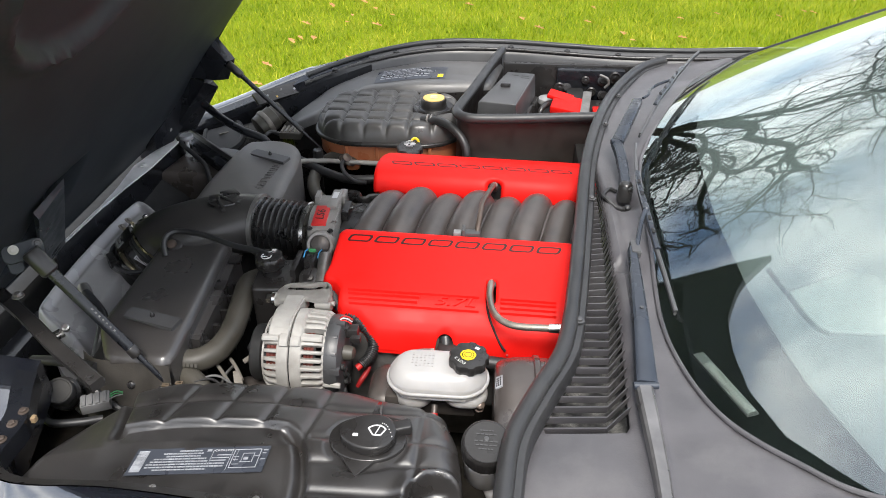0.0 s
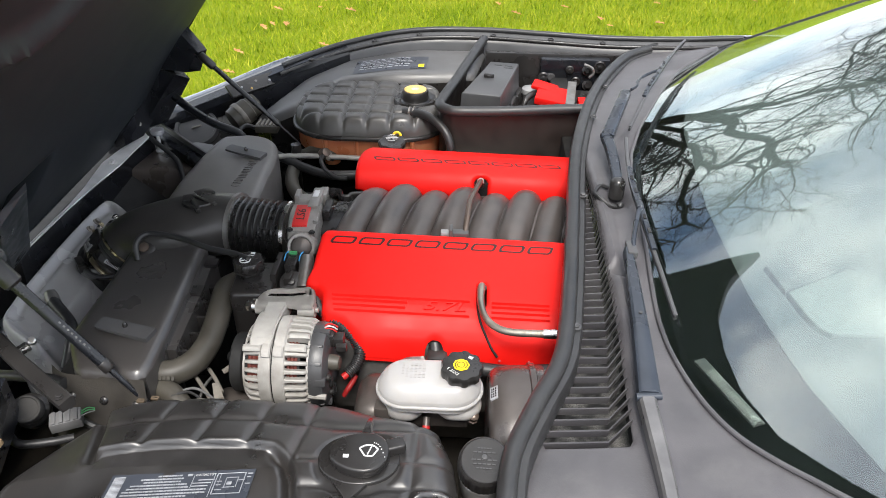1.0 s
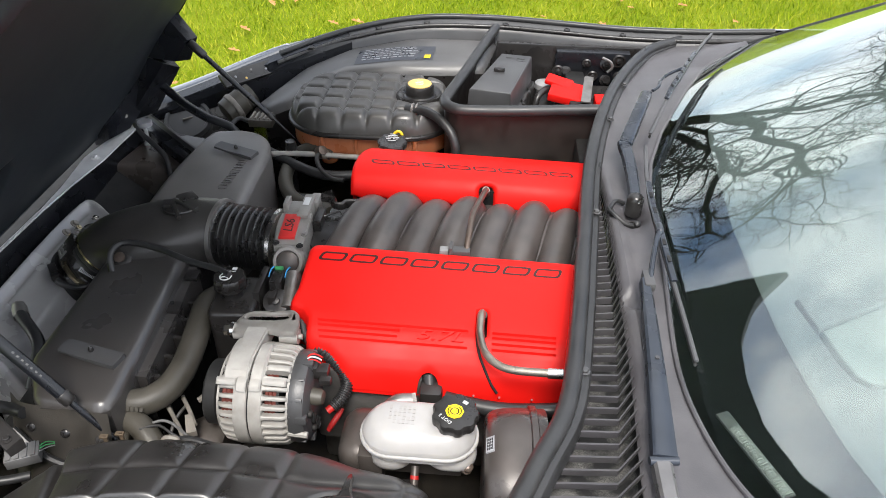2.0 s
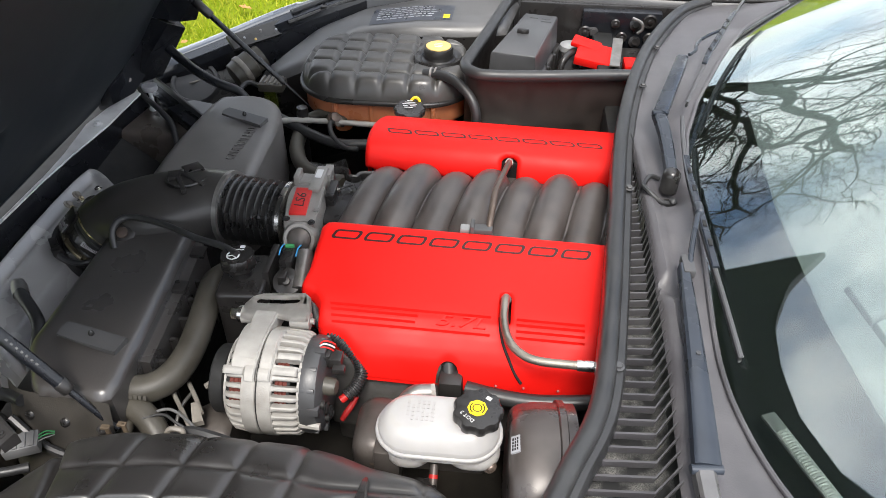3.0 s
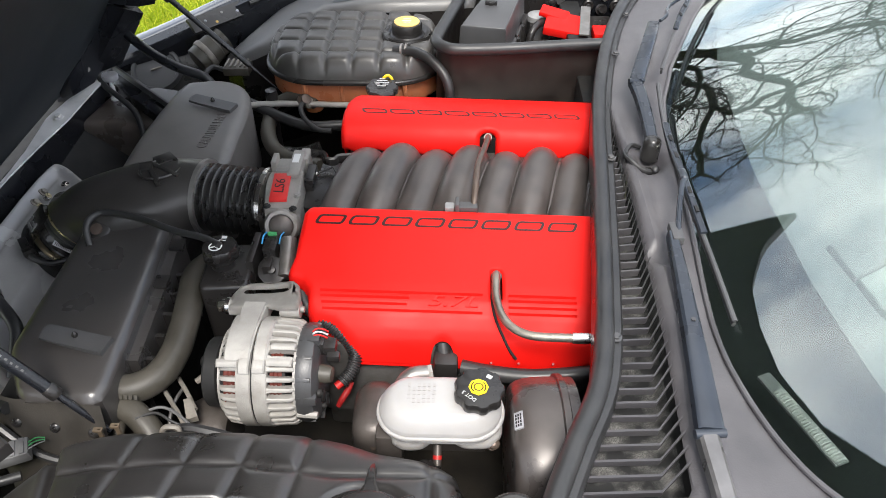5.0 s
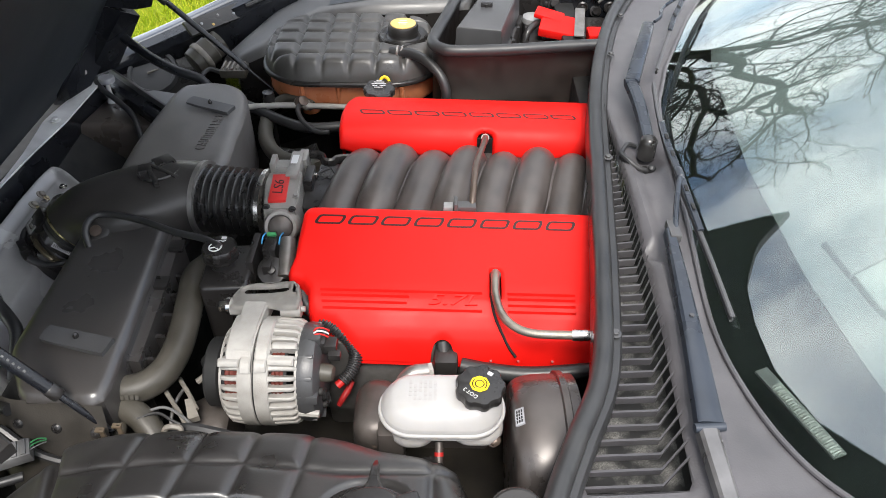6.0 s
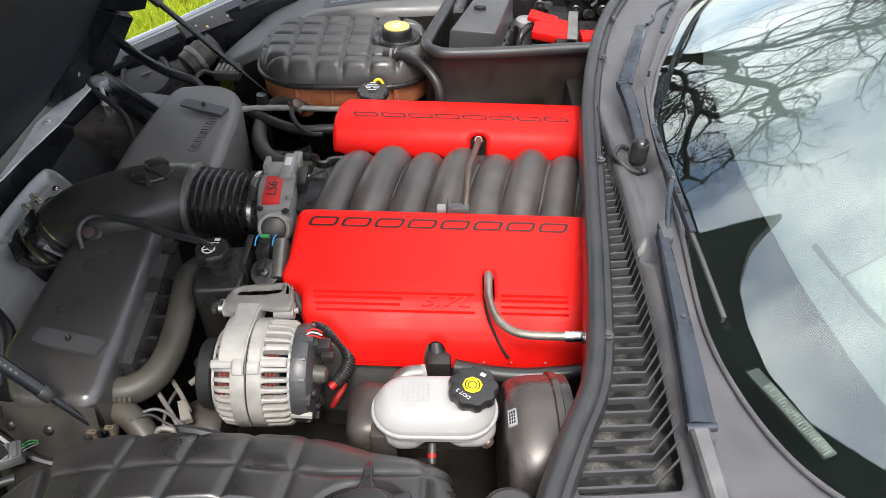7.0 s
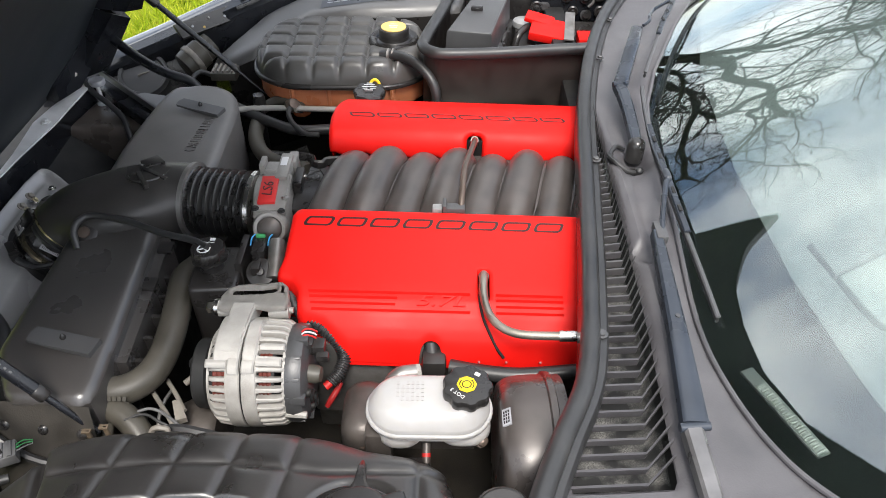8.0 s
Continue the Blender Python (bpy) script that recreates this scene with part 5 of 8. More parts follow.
bmesh.ops.bevel(bm, geom=list(bm.edges), offset=0.0025, segments=2, affect="EDGES")
part("upright_lug", bm, ALUMINIUM, alt)


def bracket_distance(X, Y):
    d = poly_distance([(-0.388, 1.006), (-0.374, 1.002), (-0.330, 1.008), (-0.314, 1.003), (-0.288, 1.003), (-0.285, 1.022), (-0.292, 1.049), (-0.302, 1.058), (-0.340, 1.058), (-0.366, 1.054), (-0.380, 1.046), (-0.388, 1.028)], X, Y)
    t = np.clip((X + 0.367) / 0.055, 0, 1)
    slot = np.hypot(X + 0.367 - 0.055 * t, Y - 1.0385 - 0.003 * t) - 0.0052
    return np.minimum(d, slot)


def bracket_height(X, Y, D):
    return 0.806 + 0.004 * np.clip((X + 0.33) / 0.03, 0, 1) - 0.10 * np.clip(1.03 - Y, 0, 1) - rim_fall(D, 0.005, 0.006)


# the slotted bracket over the pivot
bm = bmesh.new()
shell(bm, bracket_distance, bracket_height, (-0.39, -0.284, 1.0, 1.06), 0.0022)
bmesh.ops.solidify(bm, geom=list(bm.faces), thickness=-0.020)
part("pivot_bracket", bm, ALUMINIUM, alt, "slotted cast bracket")
bm = bmesh.new()
tube(bm, [(-0.315, 1.016, 0.790), (-0.2865, 1.016, 0.790)], 0.0125, 20, smooth=False)
part("pivot_barrel", bm, ALUMINIUM, alt)
bm = bmesh.new()
tube(bm, [(-0.388, 1.017, 0.792), (-0.371, 1.017, 0.792)], 0.0125, 20, smooth=False)
part("pivot_barrel", bm, ALUMINIUM, alt)
bm = bmesh.new()
lathe(bm, [(0.0125, -0.388), (0.0125, -0.394)], (0, 1.019, 0.792), (1, 0, 0), 20)
lathe(bm, [(0.0095, -0.394), (0.0095, -0.404), (0.0075, -0.406)], (0, 1.019, 0.792), (1, 0, 0), 6)
part("bolt", bm, STEEL, alt)
bm = bmesh.new()
lathe(bm, [(0.0045, -0.288), (0.0045, -0.281)], (0, 1.016, 0.790), (1, 0, 0), 12)
part("bolt_end", bm, ALUMINIUM, alt)
bm = bmesh.new()
tube(bm, [(-0.280, 0.888, 0.716), (-0.250, 0.886, 0.716)], 0.0052, 8, smooth=False)
part("standoff", bm, ALUMINIUM, alt)
for y, z, r in ((0.92, 0.716, 0.006), (0.905, 0.741, 0.004), (0.935, 0.688, 0.007), (0.98, 0.761, 0.006), (0.915, 0.70, 0.0035)):
    bm = bmesh.new()
    lathe(bm, [(r * 1.5, 0.0), (r * 1.5, 0.004), (r, 0.006), (r, 0.002)], (-0.250, y, z), (1, 0, 0), 12)
    part("cover_boss", bm, DARK, alt)
bm = bmesh.new()
box(bm, -0.276, -0.244, 0.950, 0.982, 0.766, 0.789, 0.004)
part("connector", bm, BLACK, alt)
bm = bmesh.new()
box(bm, -0.246, -0.228, 0.948, 0.968, 0.768, 0.786, 0.003)
box(bm, -0.240, -0.222, 0.938, 0.950, 0.766, 0.778, 0.003)
part("connector_latch", bm, BLACK, alt)
for dy in (0.0, 0.006, 0.012):
    bm = bmesh.new()
    tube(bm, [(-0.266, 0.956 + dy, 0.788), (-0.257, 0.960 + dy, 0.797), (-0.248, 0.962 + dy, 0.795), (-0.241, 0.964 + dy, 0.788)], 0.0013, 6)
    part("wire", bm, RED_DULL if dy != 0.006 else WHITE_INK, alt)

# ---- corrugated loom behind the alternator ----
loom = thing("wiring_loom", (-0.25, 1.0, 0.6), "corrugated black wiring loom with a red lead", "wiring loom")
LP = [(-0.306, 1.088, 0.775), (-0.294, 1.062, 0.775), (-0.284, 1.042, 0.772), (-0.263, 1.023, 0.768), (-0.240, 1.008, 0.760), (-0.218, 0.998, 0.742), (-0.209, 0.985, 0.726), (-0.214, 0.966, 0.714), (-0.227, 0.951, 0.706)]
bm = bmesh.new()
tube(bm, LP, lambda t: 0.0098 + 0.0011 * math.copysign(1, math.sin(t * 330)), 12, 26)
part("conduit", bm, RUBBER, loom, sharp=70)
bm = bmesh.new()
tube(bm, [(-0.226, 0.952, 0.707), (-0.230, 0.949, 0.705), (-0.234, 0.946, 0.703)], 0.0062, 10)
part("red_tip", bm, RED_DULL, loom, "red rubber tip")
bm = bmesh.new()
tube(bm, [(-0.214, 0.962, 0.694), (-0.220, 0.955, 0.684), (-0.228, 0.946, 0.674), (-0.234, 0.941, 0.664)], lambda t: 0.0038 + 0.0012 * math.sin(t * 3), 10)
part("red_boot", bm, RED_DARK, loom, "red rubber boot")

# ---- radiator hoses ----
rhose = thing("radiator_hose", (-0.48, 1.0, 0.6), "grey rubber radiator hose with faded print", "hose")
bm = bmesh.new()
tube(bm, [(-0.478, 1.20, 0.70), (-0.478, 1.14, 0.728), (-0.468, 1.08, 0.737), (-0.46, 1.02, 0.738), (-0.458, 0.965, 0.737), (-0.468, 0.925, 0.735), (-0.495, 0.902, 0.732), (-0.54, 0.897, 0.73), (-0.59, 0.897, 0.728)], 0.0215, 20)
part("hose", bm, HOSE, rhose)
bm = bmesh.new()
bars(bm, (-0.545, 0.876, 0.7375), (1, 0, 0), (0, 0.6, 0.8), [(0.007 * k, 0.007 * k + 0.005, 0.004, 0.006) for k in range(9) if k != 4])
part("faded_print", bm, HOSE, rhose)
rhose.location += Vector((-0.018, 0.022, -0.012))
lhose = thing("lower_hose", (-0.48, 0.85, 0.5), "grey lower radiator hose with a branch", "hose")
bm = bmesh.new()
tube(bm, [(-0.60, 0.93, 0.66), (-0.574, 0.91, 0.682), (-0.545, 0.905, 0.70), (-0.515, 0.895, 0.705), (-0.488, 0.875, 0.695), (-0.465, 0.85, 0.67), (-0.44, 0.83, 0.63)], 0.018, 16)
part("hose", bm, HOSE, lhose)
bm = bmesh.new()
tube(bm, [(-0.535, 0.90, 0.69), (-0.53, 0.87, 0.685), (-0.525, 0.845, 0.66)], 0.009, 12)
part("branch", bm, HOSE, lhose)
bm = bmesh.new()
tube(bm, [(-0.37, 1.00, 0.72), (-0.40, 0.985, 0.71), (-0.425, 0.985, 0.70), (-0.44, 1.0, 0.69)], 0.011, 12)
tagged(part("heater_hose", bm, RUBBER), "short black heater hose beside the alternator", "hose")
# ---- lines and loose leads between hose and alternator ----
for k, (pts, r, mat, nm) in enumerate((
        ([(-0.488, 0.945, 0.69), (-0.479, 0.931, 0.70), (-0.462, 0.91, 0.702), (-0.445, 0.889, 0.70), (-0.435, 0.875, 0.67)], 0.0034, PALE_HOSE, "pale_hose"),
        ([(-0.472, 0.965, 0.69), (-0.464, 0.952, 0.70), (-0.447, 0.93, 0.702), (-0.428, 0.903, 0.70)], 0.0034, PALE_HOSE, "pale_hose"),
        ([(-0.462, 0.955, 0.685), (-0.466, 0.925, 0.69), (-0.466, 0.895, 0.685), (-0.464, 0.875, 0.66)], 0.0028, DULL_METAL, "metal_line"),
        ([(-0.50, 0.875, 0.715), (-0.475, 0.885, 0.715), (-0.45, 0.875, 0.71), (-0.42, 0.868, 0.70), (-0.39, 0.87, 0.69)], 0.0022, RUBBER, "black_lead"),
        ([(-0.495, 0.89, 0.71), (-0.47, 0.897, 0.712), (-0.44, 0.882, 0.712), (-0.41, 0.86, 0.705)], 0.0022, CONN_GREY, "grey_lead"),
        ([(-0.445, 0.96, 0.69), (-0.42, 0.975, 0.70), (-0.40, 0.97, 0.70)], 0.005, PALE_HOSE, "pale_hose"),
        ([(-0.46, 0.85, 0.70), (-0.43, 0.86, 0.715), (-0.39, 0.855, 0.715), (-0.34, 0.85, 0.70), (-0.28, 0.85, 0.67)], 0.008, RUBBER, "black_lead"))):
    bm = bmesh.new()
    tube(bm, pts, r, 8)
    tagged(part(nm, bm, mat), {"metal_line": "thin dull metal line beside the hose", "pale_hose": "short pale hose beside the alternator", "black_lead": "black lead beside the washer tank", "grey_lead": "thin grey lead beside the washer tank"}[nm], "line")
bm = bmesh.new()
lathe(bm, [(0.0, -0.46), (0.03, -0.458), (0.05, -0.452), (0.056, -0.44), (0.056, -0.40), (0.05, -0.39), (0.0, -0.388)], (0, 0.915, 0.62), (1, 0, 0), 32)
tagged(part("pump_housing", bm, CAST_DARK), "stained cast pump housing below the hose", "pump housing")
bm = bmesh.new()
loft(bm, [[(-0.447, 0.914, 0.708), (-0.438, 0.918, 0.708), (-0.438, 0.918, 0.70), (-0.447, 0.914, 0.70)], [(-0.436, 0.886, 0.700), (-0.422, 0.892, 0.700), (-0.422, 0.892, 0.69), (-0.436, 0.886, 0.69)]])
tagged(part("hose_sleeve", bm, PALE_HOSE), "pale tapered sleeve on a thin hose", "sleeve")
for x, y in ((-0.528, 0.838), (-0.508, 0.845)):
    bm = bmesh.new()
    box(bm, x - 0.003, x + 0.003, y - 0.002, y + 0.002, 0.70, 0.742, 0.001)
    box(bm, x - 0.008, x + 0.004, y - 0.003, y + 0.004, 0.738, 0.742, 0.001)
    tagged(part("tan_tab", bm, TAB_TAN), "small tan plastic tab beside the washer tank", "tab")
clip = thing("pale_clip", (-0.41, 0.78, 0.70), "pale plastic clip on an orange lead", "clip")
bm = bmesh.new()
tube(bm, [(-0.450, 0.838, 0.71), (-0.447, 0.846, 0.735), (-0.430, 0.848, 0.735), (-0.426, 0.844, 0.728)], 0.004, 6)
part("loop", bm, PALE_HOSE, clip)
bm = bmesh.new()
tube(bm, [(-0.452, 0.838, 0.728), (-0.470, 0.838, 0.724)], 0.004, 6, smooth=False)
part("orange_lead", bm, material("orange_lead", (0.5, 0.13, 0.04), 0.5), clip)

# ---- brake fluid reservoir and master cylinder ----
brake = thing("brake_fluid_reservoir", (-0.08, 0.845, 0.70), "milky white brake fluid reservoir with a black lobed cap", "fluid reservoir")
bm = bmesh.new()
tank_rings = [[(p.x, p.y, 0.780) for p in rrect(-0.080, 0.845, 0.154, 0.086, 0.042, 10)]]
for d in (0.0, 0.0008, 0.003, 0.0065, 0.011, 0.016, 0.022, 0.030, 0.038):
    z = 0.8175 - 0.019 * (1 - min(1.0, d / 0.019)) ** 2 + 0.0022 * min(1.0, d / 0.03)
    tank_rings.append([(p.x, p.y, z) for p in rrect(-0.080, 0.845, 0.154 - 2 * d, 0.086 - 2 * d, max(0.003, 0.042 - d), 10)])
loft(bm, tank_rings)
part("tank", bm, MILKY, brake)
bm = bmesh.new()
slab(bm, rrect(-0.080, 0.845, 0.162, 0.092, 0.045, 10), 0.786, 0.7925, 0.003)
part("seam", bm, MILKY, brake, "moulded seam round the tank")
bm = bmesh.new()
slab(bm, rrect(-0.080, 0.846, 0.150, 0.080, 0.039, 10), 0.772, 0.788, 0.006)
part("lower_shell", bm, MILKY, brake)
bm = bmesh.new()
slab(bm, rrect(-0.117, 0.838, 0.062, 0.062, 0.028, 8), 0.748, 0.776, 0.012, steps=6)
part("foot", bm, MILKY, brake)
bm = bmesh.new()
slab(bm, rrect(-0.036, 0.838, 0.070, 0.060, 0.028, 8), 0.754, 0.776, 0.010, steps=6)
part("foot", bm, MILKY, brake)
CX, CY, CZ = -0.0325, 0.847, 0.836
bm = bmesh.new()
lathe(bm, [(0.024, -0.026), (0.024, -0.018), (0.0285, -0.0175), (0.0300, -0.015), (0.0305, -0.004), (0.0290, -0.0008), (0.026, 0.0), (0.0, 0.0004)], (CX, CY, CZ), (0, -0.03, 1), 90, lambda a, r: r * (1 + (0.045 * math.tanh(2.2 * math.cos(9 * a)) if r > 0.0275 else 0)))
cap = part("cap", bm, BLACK, brake, "black lobed cap")
bm = bmesh.new()
lathe(bm, [(0.0125, 0.0003), (0.0125, 0.0011)], (CX - 0.001, CY - 0.001, CZ), (0, 0, 1), 8)
part("yellow_symbol", bm, YELLOW, cap, "yellow octagon symbol")
bm = bmesh.new()
for rr_, a0, a1 in ((0.0055, 0, 360), (0.0088, -50, 50), (0.0088, 130, 230)):
    n_ = 14
    for k in range(n_):
        q = [radians(a0 + (a1 - a0) * (k + j) / n_) for j in (0, 1)]
        tube(bm, [(CX - 0.001 + rr_ * math.cos(a), CY - 0.001 + rr_ * math.sin(a), CZ + 0.0012) for a in q], 0.0007, 4, smooth=False)
part("symbol_lines", bm, LETTER, cap)
writing("cap_lettering", "DOT 3", 0.0072, Matrix.Translation((CX - 0.0125, CY - 0.0145, CZ + 0.0006)) @ pose(0, 0, 0, 0, 0, 140), WHITE_INK, cap, depth=0.0003, label="white printed fluid grade")
bm = bmesh.new()
box(bm, -0.0035, 0.0035, -0.0026, 0.0026, 0.0, 0.0007, 0, Matrix.Translation((CX + 0.0125, CY + 0.0150, CZ + 0.0004)) @ pose(0, 0, 0, 0, 0, -32))
part("book_symbol", bm, WHITE_INK, cap)
bm = bmesh.new()
bars(bm, (-0.121, 0.832, 0.8199), (1, 0, 0), (0, 1, 0), [(0.0062 * j, 0.0062 * j + 0.0036, 0.004 + 0.0062 * k, 0.0054) for k in range(5) for j in range(6) if (3 * k + j * 2) % 7])
part("faint_print", bm, TANK_PRINT, brake, "faded tan print")
master = thing("brake_master_cylinder", (-0.07, 0.80, 0.66), "grey cast master cylinder with brake lines", "master cylinder")
bm = bmesh.new()
box(bm, -0.13, -0.02, 0.800, 0.830, 0.752, 0.798, 0.005)
box(bm, -0.162, -0.128, 0.786, 0.812, 0.735, 0.800, 0.005)
part("casting", bm, CAST_DARK, master)
bm = bmesh.new()
lathe(bm, [(0.008, 0.0), (0.008, 0.006), (0.0055, 0.007), (0.0055, 0.018), (0.0075, 0.019), (0.0075, 0.024), (0.004, 0.026)], (-0.014, 0.797, 0.775), (0.1, -0.5, 0.9), 8)
part("bleed_screw", bm, RUST, master)
bm = bmesh.new()
tube(bm, [(-0.083, 0.788, 0.786), (-0.083, 0.779, 0.779), (-0.083, 0.763, 0.767)], 0.0055, 12, smooth=False)
part("outlet", bm, CAST_DARK, master)
bm = bmesh.new()
tube(bm, [(-0.083, 0.778, 0.778), (-0.083, 0.774, 0.775)], 0.006, 14, smooth=False)
part("red_ring", bm, RED_DULL, master, "red plastic ring")
for x in (-0.15, -0.09):
    bm = bmesh.new()
    lathe(bm, [(0.011, 0), (0.011, 0.014)], (x, 0.772, 0.752), (0, -1, 0.3), 6)
    lathe(bm, [(0.006, 0.014), (0.005, 0.03)], (x, 0.772, 0.752), (0, -1, 0.3), 12)
    part("line_fitting", bm, ALUMINIUM if x < -0.1 else RED_DULL, master)
bm = bmesh.new()
box(bm, -0.105, -0.078, 0.745, 0.775, 0.735, 0.775, 0.004)
part("level_sensor", bm, BLACK, master)
for x in (-0.15, -0.09):
    bm = bmesh.new()
    tube(bm, [(x, 0.752, 0.757), (x, 0.73, 0.755), (x + 0.01, 0.71, 0.735), (x + 0.03, 0.70, 0.69)], 0.004, 8)
    part("brake_line", bm, DULL_METAL, master)
master.location += Vector((0.0, 0.03, -0.032))
elbow = thing("coolant_elbow", (-0.12, 0.93, 0.74), "bent metal pipe with a hexagon nut", "pipe")
bm = bmesh.new()
tube(bm, [(-0.135, 0.905, 0.72), (-0.135, 0.915, 0.745), (-0.122, 0.925, 0.757), (-0.10, 0.93, 0.757)], 0.012, 16)
part("bend", bm, DULL_METAL, elbow)
bm = bmesh.new()
tube(bm, [(-0.112, 0.928, 0.755), (-0.094, 0.932, 0.755)], 0.013, 6, smooth=False)
part("nut", bm, ALUMINIUM, elbow)
coil = thing("ignition_coil", (-0.06, 0.945, 0.72), "black ignition coil with leads below the cover", "ignition coil")
bm = bmesh.new()
box(bm, -0.086, -0.050, 0.932, 0.985, 0.72, 0.760, 0.008)
tube(bm, [(-0.070, 0.955, 0.745), (-0.073, 0.972, 0.762)], 0.013, 14, smooth=False)
part("body", bm, BLACK, coil)
bm = bmesh.new()
tube(bm, [(-0.045, 0.94, 0.745), (0.0, 0.93, 0.745), (0.06, 0.925, 0.745), (0.15, 0.93, 0.75)], 0.012, 12)
part("lead", bm, RUBBER, coil)
coil.location += Vector((-0.008, 0.030, -0.022))
manif = thing("exhaust_shield", (-0.17, 0.88, 0.6), "dull pressed metal heat shield beside the alternator", "heat shield")
bm = bmesh.new()
slab(bm, rrect(-0.172, 0.905, 0.066, 0.105, 0.030), 0.60, 0.722, 0.028, steps=7)
part("shield", bm, CAST_DARK, manif)
bolt(manif, (-0.172, 0.857, 0.690), 0.005, (0, -1, 0.6), RUST)

# ---- brake booster ----
booster = thing("brake_booster", (0.06, 0.80, 0.6), "glossy black steel brake booster drum", "brake booster")
bm = bmesh.new()
lathe(bm, [(0.03, 0.000), (0.092, 0.001), (0.099, 0.003), (0.103, 0.0065), (0.1065, 0.012), (0.109, 0.020), (0.111, 0.032), (0.112, 0.05), (0.112, 0.084), (0.09, 0.09)], (0.0, 0.80, 0.728), (1, 0.02, 0), 56)
part("drum", bm, BOOSTER, booster)
bm = bmesh.new()
lathe(bm, [(0.1115, 0.060), (0.116, 0.062), (0.116, 0.070), (0.1115, 0.072)], (0.0, 0.80, 0.728), (1, 0.02, 0), 56)
part("crimp_ring", bm, BOOSTER, booster)
bm = bmesh.new()
BL = Matrix.Translation((0.0072, 0.793, 0.8318)) @ Matrix((Vector((0, 1, 0)), Vector((0.82, 0, 0.57)), Vector((-0.57, 0, 0.82)))).transposed().to_4x4()
box(bm, -0.012, 0.012, -0.006, 0.006, -0.002, 0.0004, 0, BL)
label_b = part("label", bm, GREY_PANEL, booster, "small white paper label")
bm = bmesh.new()
for k in range(3):
    for j in range(4):
        box(bm, -0.009 + 0.0048 * j, -0.0055 + 0.0048 * j, -0.0042 + 0.0032 * k, -0.0022 + 0.0032 * k, 0.0004, 0.0007, 0, BL)
part("label_print", bm, DARK, label_b)

booster.location += Vector((0.008, 0.022, -0.018))

# ---- clutch fluid reservoir ----
clutch = thing("clutch_fluid_reservoir", (0, 0.672, 0.72), "pale clutch reservoir with a black ribbed cap", "fluid reservoir")
CA, CB = (0.0, 0.677, 0.797), (0.02, -0.26, 0.96)
bm = bmesh.new()
lathe(bm, [(0.020, -0.045), (0.026, -0.038), (0.029, -0.030), (0.0300, 0.018), (0.0325, 0.020), (0.0325, 0.026), (0.029, 0.028)], CA, CB, 36)
part("tank", bm, MILKY, clutch)
bm = bmesh.new()
lathe(bm, [(0.0310, 0.027), (0.0335, 0.029), (0.0335, 0.048), (0.0325, 0.053), (0.0305, 0.056), (0.0290, 0.0545), (0.0, 0.055)], CA, CB, 160, lambda a, r: r * (1 + (0.010 * math.copysign(1, math.cos(40 * a)) if r > 0.033 else 0)))
cap = part("cap", bm, BLACK, clutch, "black ribbed cap")
bm = bmesh.new()
bars(bm, (-0.0155, 0.6510, 0.8475), (1, 0, -0.02), (0, 0.965, 0.26), [(u, u + w, v, 0.0016) for v, u0, u1 in ((0.001, 0.006, 0.026), (0.0065, 0.002, 0.031), (0.012, 0.0, 0.033), (0.022, 0.002, 0.031), (0.0275, 0.007, 0.026)) for u, w in ((u0 + (u1 - u0) * k / 5, (u1 - u0) / 6.5) for k in range(5))])
part("moulded_print", bm, GREY_BLACK, cap)
bm = bmesh.new()
lathe(bm, [(0.0035, 0.0), (0.0035, 0.0025), (0.0, 0.003)], (0.0005, 0.6660, 0.8505), CB, 12)
part("centre_pip", bm, GREY_BLACK, cap)
bm = bmesh.new()
lathe(bm, [(0.012, 0.70), (0.014, 0.745), (0.020, 0.762)], (0.006, 0.684, 0), (0.06, 0, 1), 20)
tube(bm, [(0.006, 0.676, 0.745), (0.016, 0.655, 0.735), (0.022, 0.640, 0.715)], 0.009, 14)
part("neck", bm, MILKY, clutch)
bm = bmesh.new()
box(bm, 0.018, 0.060, 0.690, 0.720, 0.745, 0.790, 0.006)
part("bracket", bm, GREY_BLACK, clutch)

# ---- washer tank cover with quilted pads ----
WASH = [(-0.665, 0.555), (-0.660, 0.62), (-0.645, 0.68), (-0.622, 0.73), (-0.598, 0.772), (-0.572, 0.802), (-0.545, 0.816), (-0.508, 0.821), (-0.463, 0.821), (-0.382, 0.819), (-0.311, 0.818), (-0.24, 0.813), (-0.192, 0.800), (-0.154, 0.784), (-0.085, 0.769), (-0.058, 0.748), (-0.038, 0.685), (-0.028, 0.62), (-0.022, 0.545), (-0.3, 0.53), (-0.55, 0.535)]


def wash_distance(X, Y):
    return poly_distance(WASH, X, Y)


PAD = [(-0.516, 0.684), (-0.479, 0.686), (-0.448, 0.690), (-0.382, 0.693), (-0.31, 0.697), (-0.276, 0.691), (-0.249, 0.669), (-0.236, 0.642), (-0.226, 0.60), (-0.218, 0.50), (0.03, 0.50), (0.03, 0.88), (-0.60, 0.88), (-0.552, 0.785), (-0.53, 0.73)]


